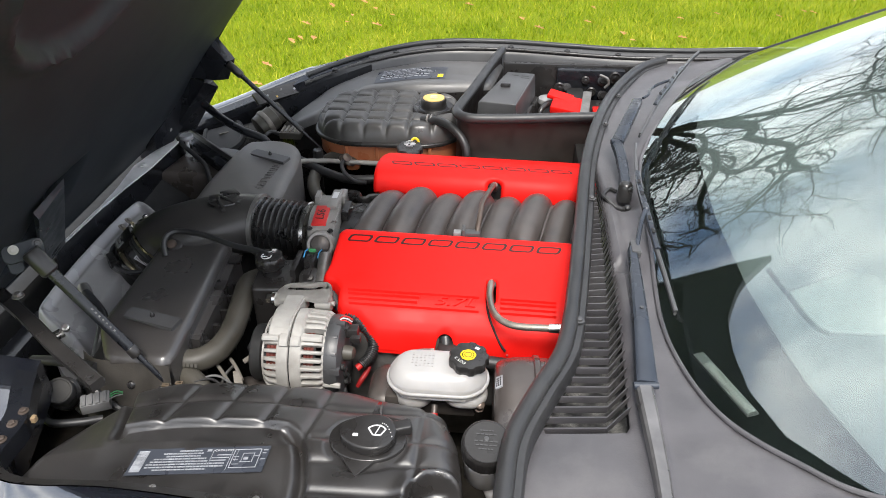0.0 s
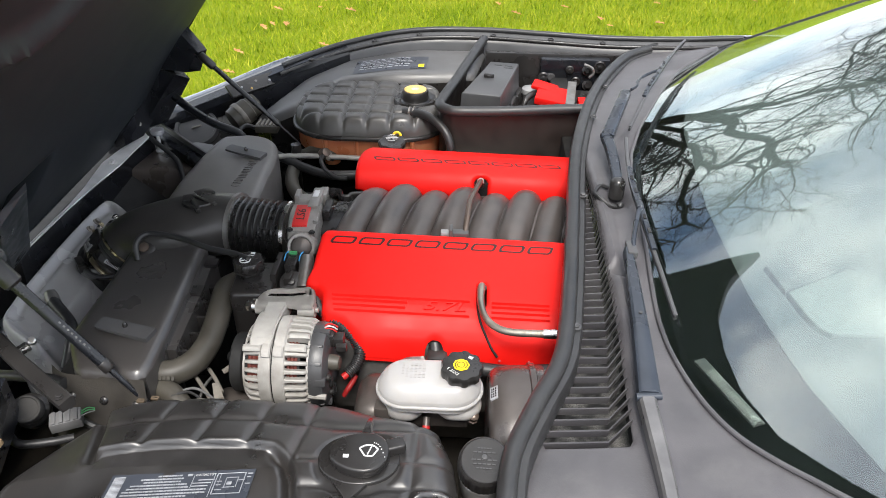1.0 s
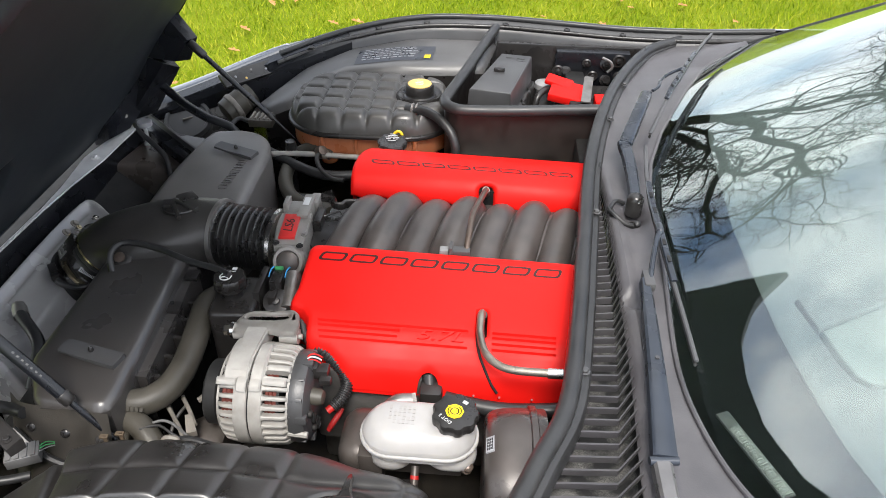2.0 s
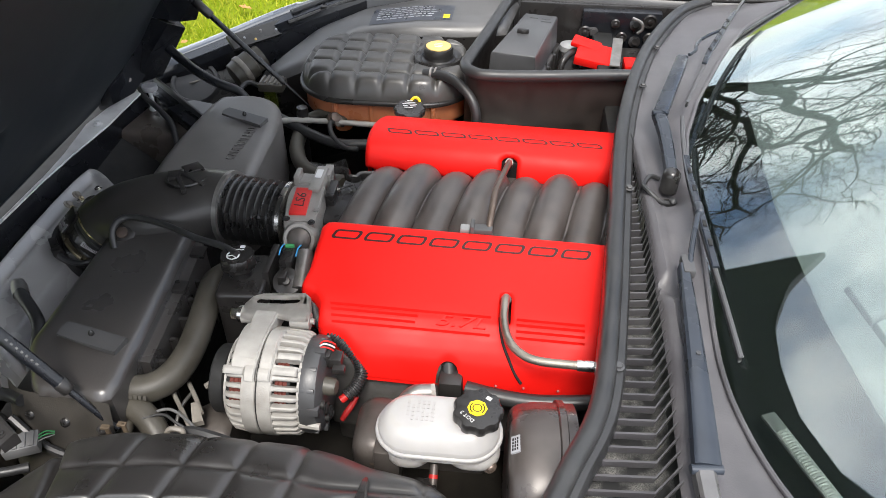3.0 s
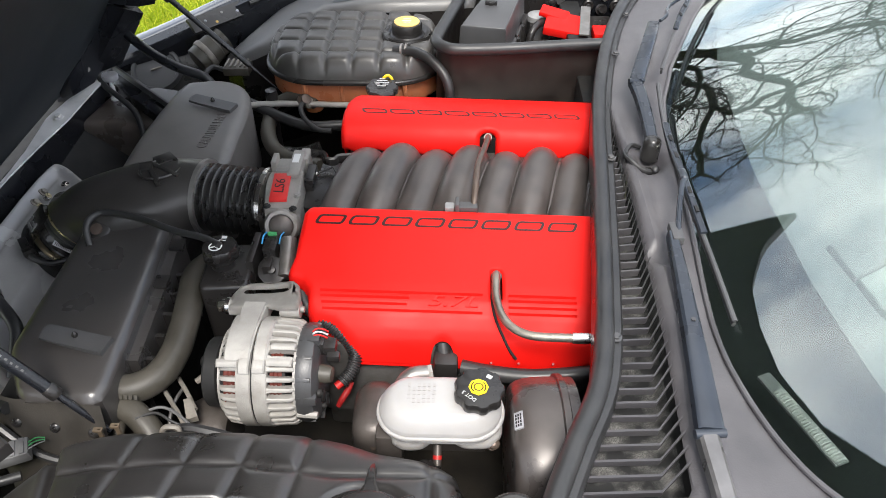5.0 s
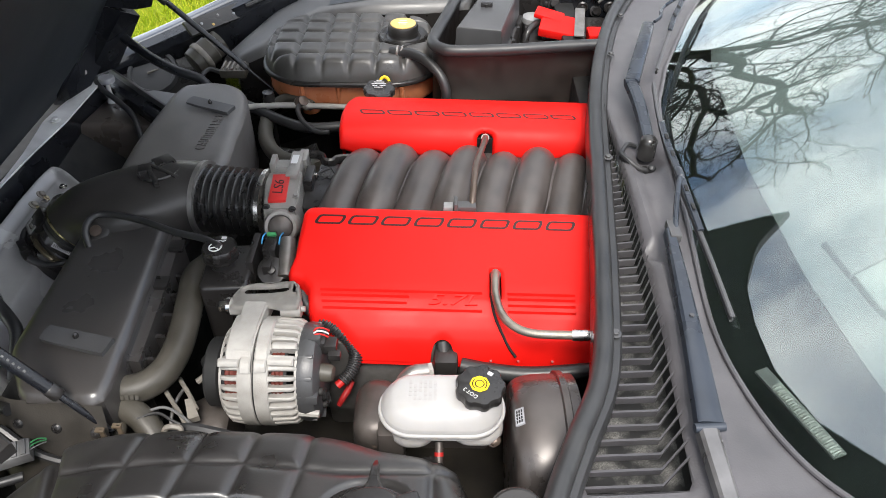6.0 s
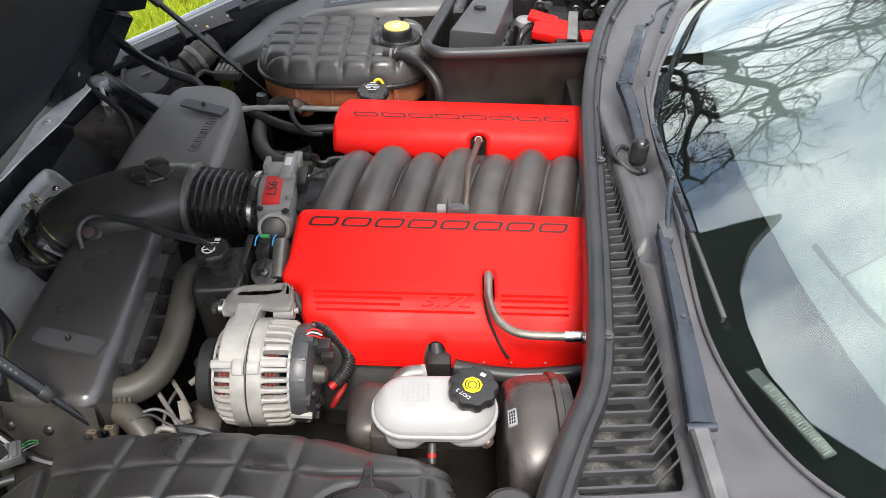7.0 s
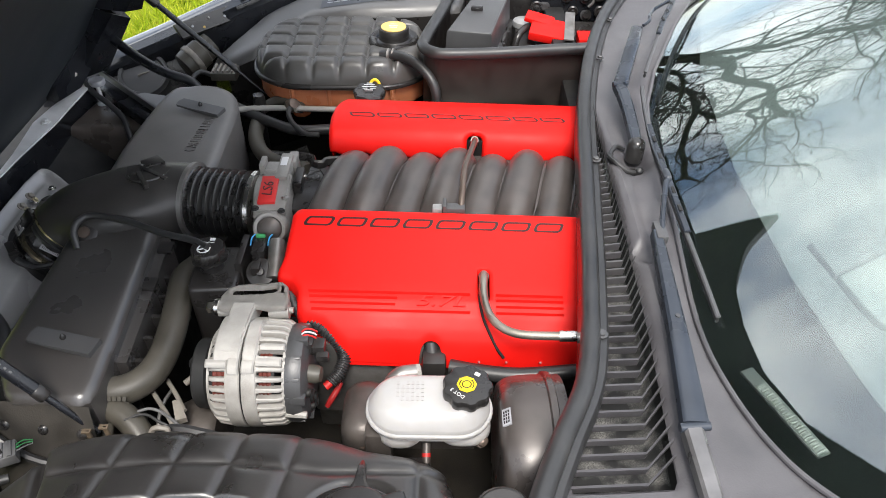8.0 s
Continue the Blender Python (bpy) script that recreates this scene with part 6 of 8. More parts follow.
def wash_height(X, Y, D):
    base = np.interp(X, [-0.66, -0.55, -0.48, -0.40, -0.1, 0.0], [0.76, 0.792, 0.812, 0.822, 0.828, 0.824]) - 0.29 * np.maximum(0, Y - 0.655)
    # a raised pad along the inner side and round the filler, pinched by creases
    P = poly_distance(PAD, X, Y)
    k = np.clip((P + 0.002) / 0.010, 0, 1)
    rise = 0.015 * (1 - (1 - k) ** 2) * np.clip(k / 0.15, 0, 1)
    row = np.interp(X, [-0.53, -0.453, -0.376, -0.31, -0.244, -0.2], [0.746, 0.7475, 0.751, 0.750, 0.742, 0.735])
    crease = np.abs(Y - row)
    for x0 in (-0.450, -0.375, -0.309, -0.240):
        crease = np.minimum(crease, np.abs(X - x0 - 0.08 * (Y - 0.75)))
    right = np.abs(X + 0.089)
    for y0 in (0.667, 0.622, 0.575):
        right = np.minimum(right, np.where(X > -0.24, np.abs(Y - y0), 1))
    crease = np.minimum(crease, np.where(X > -0.255, right, 1))
    pinch = 0.0065 * np.exp(-(crease / 0.0062) ** 1.3) * np.clip(P / 0.008, 0, 1)
    cap_flat = np.clip((np.hypot(X + 0.157, Y - 0.664) - 0.054) / 0.006, 0, 1)
    pad = (rise - pinch) * cap_flat + 0.010 * (1 - cap_flat)
    side = np.maximum(np.clip((X + 0.285) / 0.02, 0, 1), np.clip((-0.508 - X) / 0.008, 0, 1))
    Q = -P
    groove = side * (0.012 * np.exp(-((Q - 0.007) / 0.006) ** 2) - 0.003 * np.exp(-((Q - 0.021) / 0.006) ** 2)) * np.clip((0.81 - Y) / 0.03, 0, 1)
    z = base + pad - groove - rim_fall(D, 0.032, 0.034)
    hole = np.hypot(X + 0.056, Y - 0.570) - 0.043
    return z + 0.007 * np.exp(-(hole / 0.012) ** 2) - 0.03 * np.clip(-hole / 0.012, 0, 1)


wash = thing("washer_tank_cover", (-0.3, 0.65, 0.6), "black quilted plastic washer tank cover with a printed label", "tank cover")
bm = bmesh.new()
shell(bm, wash_distance, wash_height, (-0.67, -0.02, 0.53, 0.825), 0.0029)
W = [Vector(p) for p in WASH]
part("cover", bm, BLACK_PAD, wash, sharp=170)
bm = bmesh.new()
loft(bm, [[(p.x, p.y, float(wash_height(np.array(p.x), np.array(p.y), np.array(0.0))) + 0.001) for p in W], [(p.x, p.y, 0.62) for p in W]], caps=(False, False))
part("side", bm, BLACK_PAD, wash)
bm = bmesh.new()
slab(bm, [(-0.157 + 0.052 * math.cos(k * math.pi / 20), 0.663 + 0.040 * math.sin(k * math.pi / 20)) for k in range(40)], 0.826, 0.843, 0.003)
part("filler_neck", bm, BLACK, wash)
bm = bmesh.new()
slab(bm, [(-0.154 + 0.036 * math.cos(k * math.pi / 20) * (1.12 if 8 < k < 32 else 1), 0.662 + (0.031 - 0.004 * math.cos(k * math.pi / 20 + math.pi)) * math.sin(k * math.pi / 20)) for k in range(40)], 0.842, 0.858, 0.004)
wcap = part("filler_cap", bm, BLACK, wash, "black oval filler cap with white symbols")
bm = bmesh.new()
slab(bm, rrect(-0.113, 0.678, 0.026, 0.018, 0.004, turn=0.35), 0.842, 0.857, 0.003)
part("cap_tab", bm, BLACK, wash)
bm = bmesh.new()
slab(bm, [(-0.190, 0.634), (-0.163, 0.598), (-0.135, 0.634)], 0.826, 0.842, 0.002)
part("tongue", bm, BLACK, wash)
bm = bmesh.new()
loft(bm, [[(-0.152 - w, y, z - 0.004), (-0.152 - 0.6 * w, y, z), (-0.152 + 0.6 * w, y, z), (-0.152 + w, y, z - 0.004)] for y, w, z in ((0.697, 0.013, 0.846), (0.708, 0.0065, 0.846), (0.722, 0.0052, 0.843), (0.734, 0.0048, 0.836), (0.740, 0.002, 0.832))])
part("cap_strap", bm, BLACK, wash)
bm = bmesh.new()
Wc = Vector((-0.144, 0.664, 0.8584))
pts_fan = [(0.014 * math.cos(radians(a)), 0.014 * math.sin(radians(a)) - 0.007) for a in range(35, 150, 10)] + [(-0.004, -0.010), (0.006, -0.010)]
for (ax, ay), (bx, by) in zip(pts_fan, pts_fan[1:] + pts_fan[:1]):
    tube(bm, [Wc + Vector((ax, ay, 0)), Wc + Vector((bx, by, 0))], 0.0012, 4, smooth=False)
tube(bm, [Wc + Vector((-0.001, -0.008, 0)), Wc + Vector((0.004, 0.008, 0))], 0.0009, 4, smooth=False)
for k in range(7):
    tube(bm, [Wc + Vector((0.005 + 0.0026 * k, 0.011 - 0.0006 * k * k, 0)), Wc + Vector((0.0062 + 0.0026 * k, 0.0107 - 0.0006 * k * k, 0))], 0.0009, 4, smooth=False)
part("washer_symbol", bm, WHITE_INK, wcap, "white windscreen washer symbol")
bm = bmesh.new()
box(bm, -0.1745, -0.1675, 0.650, 0.655, 0.8578, 0.8588, 0)
part("book_symbol", bm, WHITE_INK, wcap)
bm = bmesh.new()
lathe(bm, [(0.041, 0.0), (0.041, 0.004), (0.0, 0.005)], (-0.056, 0.570, 0.808), (0, 0, 1), 32)
part("bore_plug", bm, BLACK, wash)
# printed label
LX, LY = Vector((1, 0.086, 0.04)).normalized(), Vector((0.012, 1, -0.02)).normalized() * 0.86
LO = Vector((-0.4625, 0.5955, 0.8165))
bm = bmesh.new()
bars(bm, LO, LX, LY, [(-0.004, 0.176, 0.0225, 0.052)])
bmesh.ops.translate(bm, vec=(0, 0, 0.003), verts=bm.verts)
label = part("printed_label", bm, LABEL_DARK, wash, "dark printed label with barcode and diagram")
bm = bmesh.new()
lr = random.Random(5)
rows_l = [(0.0, 0.014, 0.003 + 0.0021 * k, 0.0008 + 0.0007 * lr.random()) for k in range(20)]
for k, (a, b) in enumerate(((0.055, 0.085), (0.035, 0.088), (0.04, 0.086), (0.025, 0.095), (0.022, 0.098), (0.018, 0.122), (0.018, 0.122), (0.03, 0.10))):
    u = a
    while u < b:
        w = lr.uniform(0.0016, 0.0052)
        rows_l.append((u, min(b, u + w), 0.042 - 0.0053 * k, 0.0023))
        u += w + 0.0008
for k, (a, b) in enumerate(((0.108, 0.128), (0.102, 0.125), (0.102, 0.122))):
    rows_l.append((a, b, 0.032 - 0.0053 * k, 0.0016))
for a, b, v, hh in ((0.130, 0.165, 0.042, 0.001), (0.130, 0.165, 0.006, 0.001), (0.1295, 0.1305, 0.024, 0.036), (0.1645, 0.1655, 0.024, 0.036), (0.143, 0.158, 0.034, 0.0008), (0.141, 0.156, 0.017, 0.0008), (0.1425, 0.1433, 0.026, 0.018), (0.157, 0.1578, 0.026, 0.018), (0.132, 0.141, 0.013, 0.0008), (0.134, 0.1345, 0.03, 0.022), (0.158, 0.166, 0.029, 0.0008), (0.1005, 0.1012, 0.030, 0.024), (0.1265, 0.1272, 0.0225, 0.042), (0.145, 0.151, 0.024, 0.005), (0.168, 0.174, 0.040, 0.002), (0.168, 0.173, 0.034, 0.0015), (0.168, 0.174, 0.022, 0.0015), (0.132, 0.138, 0.028, 0.0015), (0.132, 0.138, 0.022, 0.0015), (0.092, 0.098, 0.042, 0.004)):
    rows_l.append((a, b, v, hh))
bars(bm, LO + Vector((0, 0, 0.0037)), LX, LY, rows_l)
part("label_print", bm, FADED_INK, label)
writing("label_lettering", "CATALYST", 0.0054, Matrix.Translation(LO + LX * 0.115 + LY * 0.041 + Vector((0, 0, 0.0042))) @ Matrix((LX, LY, LX.cross(LY))).transposed().to_4x4(), WHITE_INK, label, depth=0.0002)

# ---- coolant tank ----
TANK = rrect(-0.296, 1.842, 0.40, 0.285, 0.12, 10)


def tank_height(X, Y, D):
    u, v = (X + 0.470) / 0.0585, (Y - 1.698 - 0.02 * (X + 0.3)) / 0.0535
    cell = np.minimum(1 - np.abs((u % 1) - 0.5) * 2, 1 - np.abs((v % 1) - 0.5) * 2)
    pad = 1 - np.exp(-(cell / 0.13) ** 1.3) + 0.15 * cell
    flat = np.clip((np.hypot(X + 0.182, Y - 1.842) - 0.05) / 0.012, 0, 1)
    pad = pad * np.clip(D / 0.016, 0, 1) ** 0.7
    return 0.8225 + 0.0145 * pad * flat + 0.005 * (1 - flat) - rim_fall(D, 0.04, 0.034)


tank = thing("coolant_tank", (-0.29, 1.81, 0.68), "coolant tank with quilted black cover and amber plastic body", "coolant tank")
bm = bmesh.new()
shell(bm, lambda X, Y: poly_distance(TANK, X, Y), tank_height, (-0.50, -0.09, 1.695, 1.99), 0.0045)
part("quilted_cover", bm, SKYLIT_PAD, tank, sharp=170)
bm = bmesh.new()
slab(bm, inset(TANK, -0.006), 0.778, 0.790, 0.005)
part("flange", bm, BLACK, tank)
bm = bmesh.new()
slab(bm, inset(TANK, 0.006), 0.725, 0.782, 0.012)
part("body", bm, ORANGE, tank, "stained amber translucent plastic body")
for x in (-0.40, -0.32, -0.24, -0.18):
    bm = bmesh.new()
    tube(bm, [(x, 1.706, 0.778), (x, 1.709, 0.73)], 0.006, 8, smooth=False)
    part("rib", bm, ORANGE, tank)
bm = bmesh.new()
lathe(bm, [(0.060, 0.812), (0.057, 0.832), (0.053, 0.838), (0.046, 0.837), (0.040, 0.832), (0.035, 0.836), (0.034, 0.842)], (-0.182, 1.842, 0), (0, 0, 1), 40)
part("neck", bm, BLACK, tank)
bm = bmesh.new()
lathe(bm, [(0.032, 0.834), (0.034, 0.837), (0.034, 0.856), (0.032, 0.860), (0.028, 0.8605)], (-0.182, 1.842, 0), (0, 0, 1), 40)
tcap = part("pressure_cap", bm, BLACK, tank)
bm = bmesh.new()
lathe(bm, [(0.0285, 0.860), (0.0285, 0.8622), (0.026, 0.8632), (0.0, 0.8634)], (-0.182, 1.842, 0), (0, 0, 1), 40)
part("cap_disc", bm, CAP_YELLOW, tcap, "faded yellow disc with worn print")
bm = bmesh.new()
bars(bm, (-0.2, 1.832, 0.8636), (1, 0, 0), (0, 1, 0), [(0.01, 0.026, 0.0, 0.003), (0.008, 0.028, 0.008, 0.004), (0.01, 0.026, 0.018, 0.003)])
part("worn_print", bm, WHITE_INK, tcap)
bm = bmesh.new()
tube(bm, [(-0.205, 1.752, 0.836), (-0.165, 1.738, 0.841), (-0.127, 1.712, 0.836), (-0.096, 1.684, 0.816), (-0.083, 1.668, 0.785), (-0.086, 1.66, 0.75), (-0.095, 1.655, 0.71)], 0.0105, 14)
part("overflow_hose", bm, RUBBER, tank)
for x in (-0.178, -0.188):
    bm = bmesh.new()
    lathe(bm, [(0.0115, -0.003), (0.0135, -0.002), (0.0135, 0.002), (0.0115, 0.003)], (x, 1.747, 0.8395), (0.97, -0.2, 0), 18)
    part("hose_clip", bm, DULL_METAL, tank)
bm = bmesh.new()
lathe(bm, [(0.02, 0.70), (0.02, 0.728)], (-0.39, 1.735, 0), (0, 0, 1), 16)
part("sensor_boss", bm, ORANGE, tank)

# ---- far wheelhouse panel with label ----
FPANEL = [(-0.63, 1.90), (-0.58, 1.855), (-0.51, 1.87), (-0.46, 1.93), (-0.38, 1.975), (-0.10, 1.985), (-0.03, 2.0), (0.0, 2.2), (-0.2, 2.205), (-0.40, 2.14), (-0.53, 2.04)]


def fpanel_height(X, Y, D):
    return np.interp(X, [-0.62, -0.5, -0.4, -0.25, 0.0], [0.765, 0.808, 0.832, 0.848, 0.852]) + np.interp(Y, [1.75, 1.95, 2.05, 2.2], [-0.03, -0.004, 0.004, 0.0]) - rim_fall(D, 0.03, 0.025)


house = thing("wheelhouse_panel", (-0.3, 2.05, 0.6), "satin black wheelhouse panel with a printed label", "inner panel")
bm = bmesh.new()
shell(bm, lambda X, Y: poly_distance(FPANEL, X, Y), fpanel_height, (-0.63, 0.01, 1.70, 2.21), 0.009)
part("panel", bm, SKYLIT_BLACK, house)
bm = bmesh.new()
P = [Vector(p) for p in FPANEL]
loft(bm, [[(p.x, p.y, float(fpanel_height(np.array(p.x), np.array(p.y), np.array(0.0))) + 0.002) for p in P], [(p.x, p.y, 0.6) for p in P]], caps=(False, False))
part("panel_side", bm, BLACK, house)


def on_panel(bm, rise):
    for v in bm.verts:
        X, Y = np.array(v.co.x), np.array(v.co.y)
        v.co.z = float(fpanel_height(X, Y, poly_distance(FPANEL, X, Y))) + rise + (v.co.z > 0.5) * 0.0004


FLX, FLY = Vector((1, 0.09, 0)), Vector((0.02, 1, 0))
bm = bmesh.new()
loft(bm, [[Vector((-0.372, 2.0, 0)) + FLX * float(u) + FLY * float(v) for u in np.linspace(0, 0.205, 16)] for v in np.linspace(0.003, 0.097, 8)], closed=False, caps=(False, False))
on_panel(bm, 0.0012)
flabel = part("printed_label", bm, LABEL_DARK, house, "dark warning label with faint print")
bm = bmesh.new()
for k in range(6):
    u = 0.015
    while u < 0.15:
        w = 0.006 + 0.012 * ((k * 7 + int(u * 900)) % 5) / 5
        bars(bm, Vector((-0.372, 2.0, 0)), FLX, FLY, [(u, u + w, 0.088 - 0.013 * k, 0.0045)])
        u += w + 0.004
on_panel(bm, 0.0024)
part("label_print", bm, GREY_PANEL, flabel)
bm = bmesh.new()
bars(bm, Vector((-0.372, 2.0, 0)), FLX, FLY, [(0.182, 0.198, 0.02, 0.02)])
on_panel(bm, 0.0024)
part("yellow_mark", bm, YELLOW, flabel)

# ---- battery bay divider ----
divider = thing("battery_bay_divider", (0.05, 1.72, 0.5), "dark plastic divider wall topped with a rubber seal", "divider")
DV = [(-0.006, 2.20, 0.882), (-0.03, 2.10, 0.880), (-0.075, 1.90, 0.874), (-0.108, 1.76, 0.872), (-0.112, 1.72, 0.872), (-0.095, 1.695, 0.872), (-0.06, 1.683, 0.872), (0.05, 1.69, 0.873), (0.16, 1.705, 0.874), (0.24, 1.715, 0.874)]
bm = bmesh.new()
tube(bm, DV, 0.0125, 14, 8)
part("seal", bm, RUBBER, divider, "black rubber edge seal")
bm = bmesh.new()
ribbon(bm, [(x, y, z - 0.005) for x, y, z in DV], [(x, y + 0.004, z - 0.05) for x, y, z in DV], [(x, y + 0.012, 0.60) for x, y, z in DV])
part("wall", bm, material("brown_black_plastic", (0.022, 0.017, 0.015), 0.5, bump=0.1, stain=0.3, stain_color=(0.05, 0.038, 0.03)), divider)
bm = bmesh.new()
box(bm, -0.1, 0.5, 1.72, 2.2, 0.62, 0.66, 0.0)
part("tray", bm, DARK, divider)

# ---- fuse box ----
fuse = thing("fuse_box", (0.02, 1.92, 0.68), "black fuse box with a lidded top", "fuse box")
FQ = [(-0.066, 1.812), (0.040, 1.792), (0.096, 2.035), (0.008, 2.05)]
bm = bmesh.new()
slab(bm, [(x, y) for x, y in FQ], 0.79, 0.868, 0.006, taper=0.004)
part("lid", bm, GREY_BLACK, fuse)
bm = bmesh.new()
slab(bm, inset([Vector(p) for p in FQ], -0.008), 0.70, 0.80, 0.004)
part("base", bm, BLACK_PAD, fuse)
for k in range(3):
    bm = bmesh.new()
    m = Matrix.Translation((0.048 + 0.016 * k, 1.84 + 0.07 * k, 0.76)) @ pose(0, 0, 0, 0, 0, 13)
    box(bm, -0.002, 0.01, -0.02, 0.02, -0.05, 0.04, 0.003, m)
    part("latch", bm, BLACK, fuse)
bm = bmesh.new()
box(bm, -0.014, 0.014, -0.006, 0.006, 0, 0.012, 0.004, pose(0.008, 1.925, 0.866, 0, 0, -5))
lathe(bm, [(0.008, 0), (0.008, 0.007), (0.005, 0.009)], (0.008, 1.925, 0.867), (0, 0, 1), 16)
part("knob", bm, BLACK, fuse)
bm = bmesh.new()
bars(bm, (0.02, 2.0, 0.8683), (0.97, -0.2, 0), (0.2, 0.97, 0), [(0.0, 0.02, 0.02, 0.003), (0.03, 0.05, 0.02, 0.003), (0.03, 0.055, 0.005, 0.003)])
part("moulded_print", bm, GREY_BLACK, fuse)

# ---- battery with red terminal cover ----
battery = thing("battery", (0.22, 1.97, 0.66), "black battery with bright red terminal cover", "battery")
bm = bmesh.new()
box(bm, 0.11, 0.32, 1.86, 2.09, 0.66, 0.775, 0.008)
part("case", bm, BLACK, battery)
bm = bmesh.new()
box(bm, -0.05, 0.05, -0.04, 0.04, 0, 0.022, 0.006, Matrix.Translation((0.19, 1.965, 0.79)) @ pose(0, 0, 0, 8, 6, -12))
box(bm, -0.035, 0.035, -0.02, 0.02, 0, 0.012, 0.004, Matrix.Translation((0.165, 2.0, 0.81)) @ pose(0, 0, 0, 8, 10, -16))
part("terminal_cover", bm, RED, battery, "bright red plastic terminal cover")
bm = bmesh.new()
box(bm, 0.255, 0.32, 1.92, 1.975, 0.776, 0.80, 0.005)
part("terminal_cover", bm, RED, battery, "bright red plastic terminal cover")
bm = bmesh.new()
box(bm, -0.012, 0.012, -0.07, 0.07, 0, 0.004, 0.001, Matrix.Translation((0.236, 1.965, 0.812)) @ pose(0, 0, 0, 4, 0, -8))
part("hold_down_strap", bm, DULL_METAL, battery, "dull metal hold-down strap")
bm = bmesh.new()
tube(bm, [(0.10, 1.93, 0.74), (0.11, 1.95, 0.79), (0.13, 1.98, 0.80), (0.15, 2.02, 0.79)], 0.009, 10)
part("cable", bm, BLACK, battery)
bm = bmesh.new()
lathe(bm, [(0.03, 0), (0.028, 0.012), (0.012, 0.018)], (0.135, 2.06, 0.775), (0, 0, 1), 18)
part("clear_cap", bm, PALE_PLUG, battery, "pale plastic cap")

# ---- far rear bay wall with hinge plate and bolts ----
wall = thing("bay_side_plate", (0.3, 2.15, 0.66), "black side plate with bolts and a pale latch", "side plate")
bm = bmesh.new()
box(bm, 0.0, 0.55, 2.14, 2.155, 0.64, 0.862, 0.004)
part("plate", bm, BLACK, wall)
bm = bmesh.new()
box(bm, 0.16, 0.36, 2.115, 2.145, 0.76, 0.855, 0.006)
part("hinge_plate", bm, PAINT_INNER, wall)
for x, z in ((0.19, 0.80), (0.30, 0.78), (0.375, 0.80), (0.378, 0.835), (0.295, 0.825)):
    bolt(wall, (x, 2.114, z), 0.01, (0, -1, 0.3), BLACK)
bm = bmesh.new()
tube(bm, [(0.285, 2.105, 0.845), (0.305, 2.09, 0.84), (0.31, 2.088, 0.825), (0.30, 2.09, 0.812)], 0.004, 8)
part("latch_hook", bm, DULL_METAL, wall, "dull metal latch hook")
for x, z, r in ((0.17, 0.80, 0.016), (0.245, 0.825, 0.012), (0.265, 0.79, 0.014), (0.33, 0.835, 0.018), (0.335, 0.79, 0.015), (0.40, 0.81, 0.014)):
    bm = bmesh.new()
    lathe(bm, [(r, 0), (r, 0.004), (r * 0.75, 0.006), (r * 0.7, 0.003), (r * 0.35, 0.003), (r * 0.35, 0.009), (r * 0.2, 0.010)], (x, 2.114, z), (0, -1, 0.15), 20)
    part("washer_boss", bm, BLACK, wall)

# ---- wipers ----


def wiper_arm(name, pts, w0, w1, parent, mat):
    """A pressed steel arm: a channel with a flat top and turned-down sides."""
    bm = bmesh.new()
    path = spline(pts, 5)
    rings = []
    for i, c in enumerate(path):
        t = i / (len(path) - 1)
        d = (path[min(i + 1, len(path) - 1)] - path[max(i - 1, 0)]).normalized()
        s = d.cross(Vector((0, 0, 1))).normalized() * (w0 + (w1 - w0) * t)
        u = Vector((0, 0, 1))
        rings.append([c - s - u * 0.010, c - s * 0.9 + u * 0.001, c - s * 0.6 + u * 0.004, c + s * 0.6 + u * 0.004, c + s * 0.9 + u * 0.001, c + s - u * 0.010])
    loft(bm, rings)
    return part(name, bm, mat, parent)


def blade(parent, pts):
    """A wiper blade: rubber edge, flat carrier, slotted yoke."""
    path = spline(pts, 8)
    up, n = Vector((0, 0, 1)), len(path)
    bm = bmesh.new()
    tube(bm, [p + up * 0.002 for p in path], 0.0026, 6, smooth=False, flat=1.8)
    part("blade_rubber", bm, RUBBER, parent)
    bm = bmesh.new()
    tube(bm, [p + up * 0.0085 for p in path], 0.0034, 6, smooth=False, flat=0.5)
    part("blade_carrier", bm, GREY_BLACK, parent)
    bm = bmesh.new()
    tube(bm, [p + up * (0.012 + 0.004 * math.sin(math.pi * k / (n // 2))) for k, p in enumerate(path[n // 4:n // 4 + n // 2 + 1])], 0.0052, 8, smooth=False, flat=0.5)
    part("blade_yoke", bm, WIPER, parent)
    for k in range(1, 6):
        c = path[n // 4 + (n // 2) * k // 6]
        bm = bmesh.new()
        box(bm, -0.0024, 0.0024, -0.007, 0.007, 0.0175, 0.0188, 0.0, Matrix.Translation(c))
        part("yoke_slot", bm, DARK, parent)


wiper_n = thing("windscreen_wiper", (0.22, 0.6, 0.85), "blue-black windscreen wiper resting on the cowl", "wiper", group="windscreen wipers")
wiper_arm("arm", [(0.218, 0.762, 0.878), (0.224, 0.86, 0.889), (0.230, 0.98, 0.900), (0.233, 1.062, 0.908)], 0.0160, 0.0075, wiper_n, WIPER)
wiper_arm("arm_base", [(0.212, 0.50, 0.862), (0.216, 0.62, 0.868), (0.214, 0.755, 0.876)], 0.0085, 0.0125, wiper_n, ARM_STEEL)
bm = bmesh.new()
tube(bm, [(0.199, 0.757, 0.876), (0.233, 0.760, 0.876)], 0.0055, 12, smooth=False)
part("hinge_pin", bm, WIPER, wiper_n)
bm = bmesh.new()
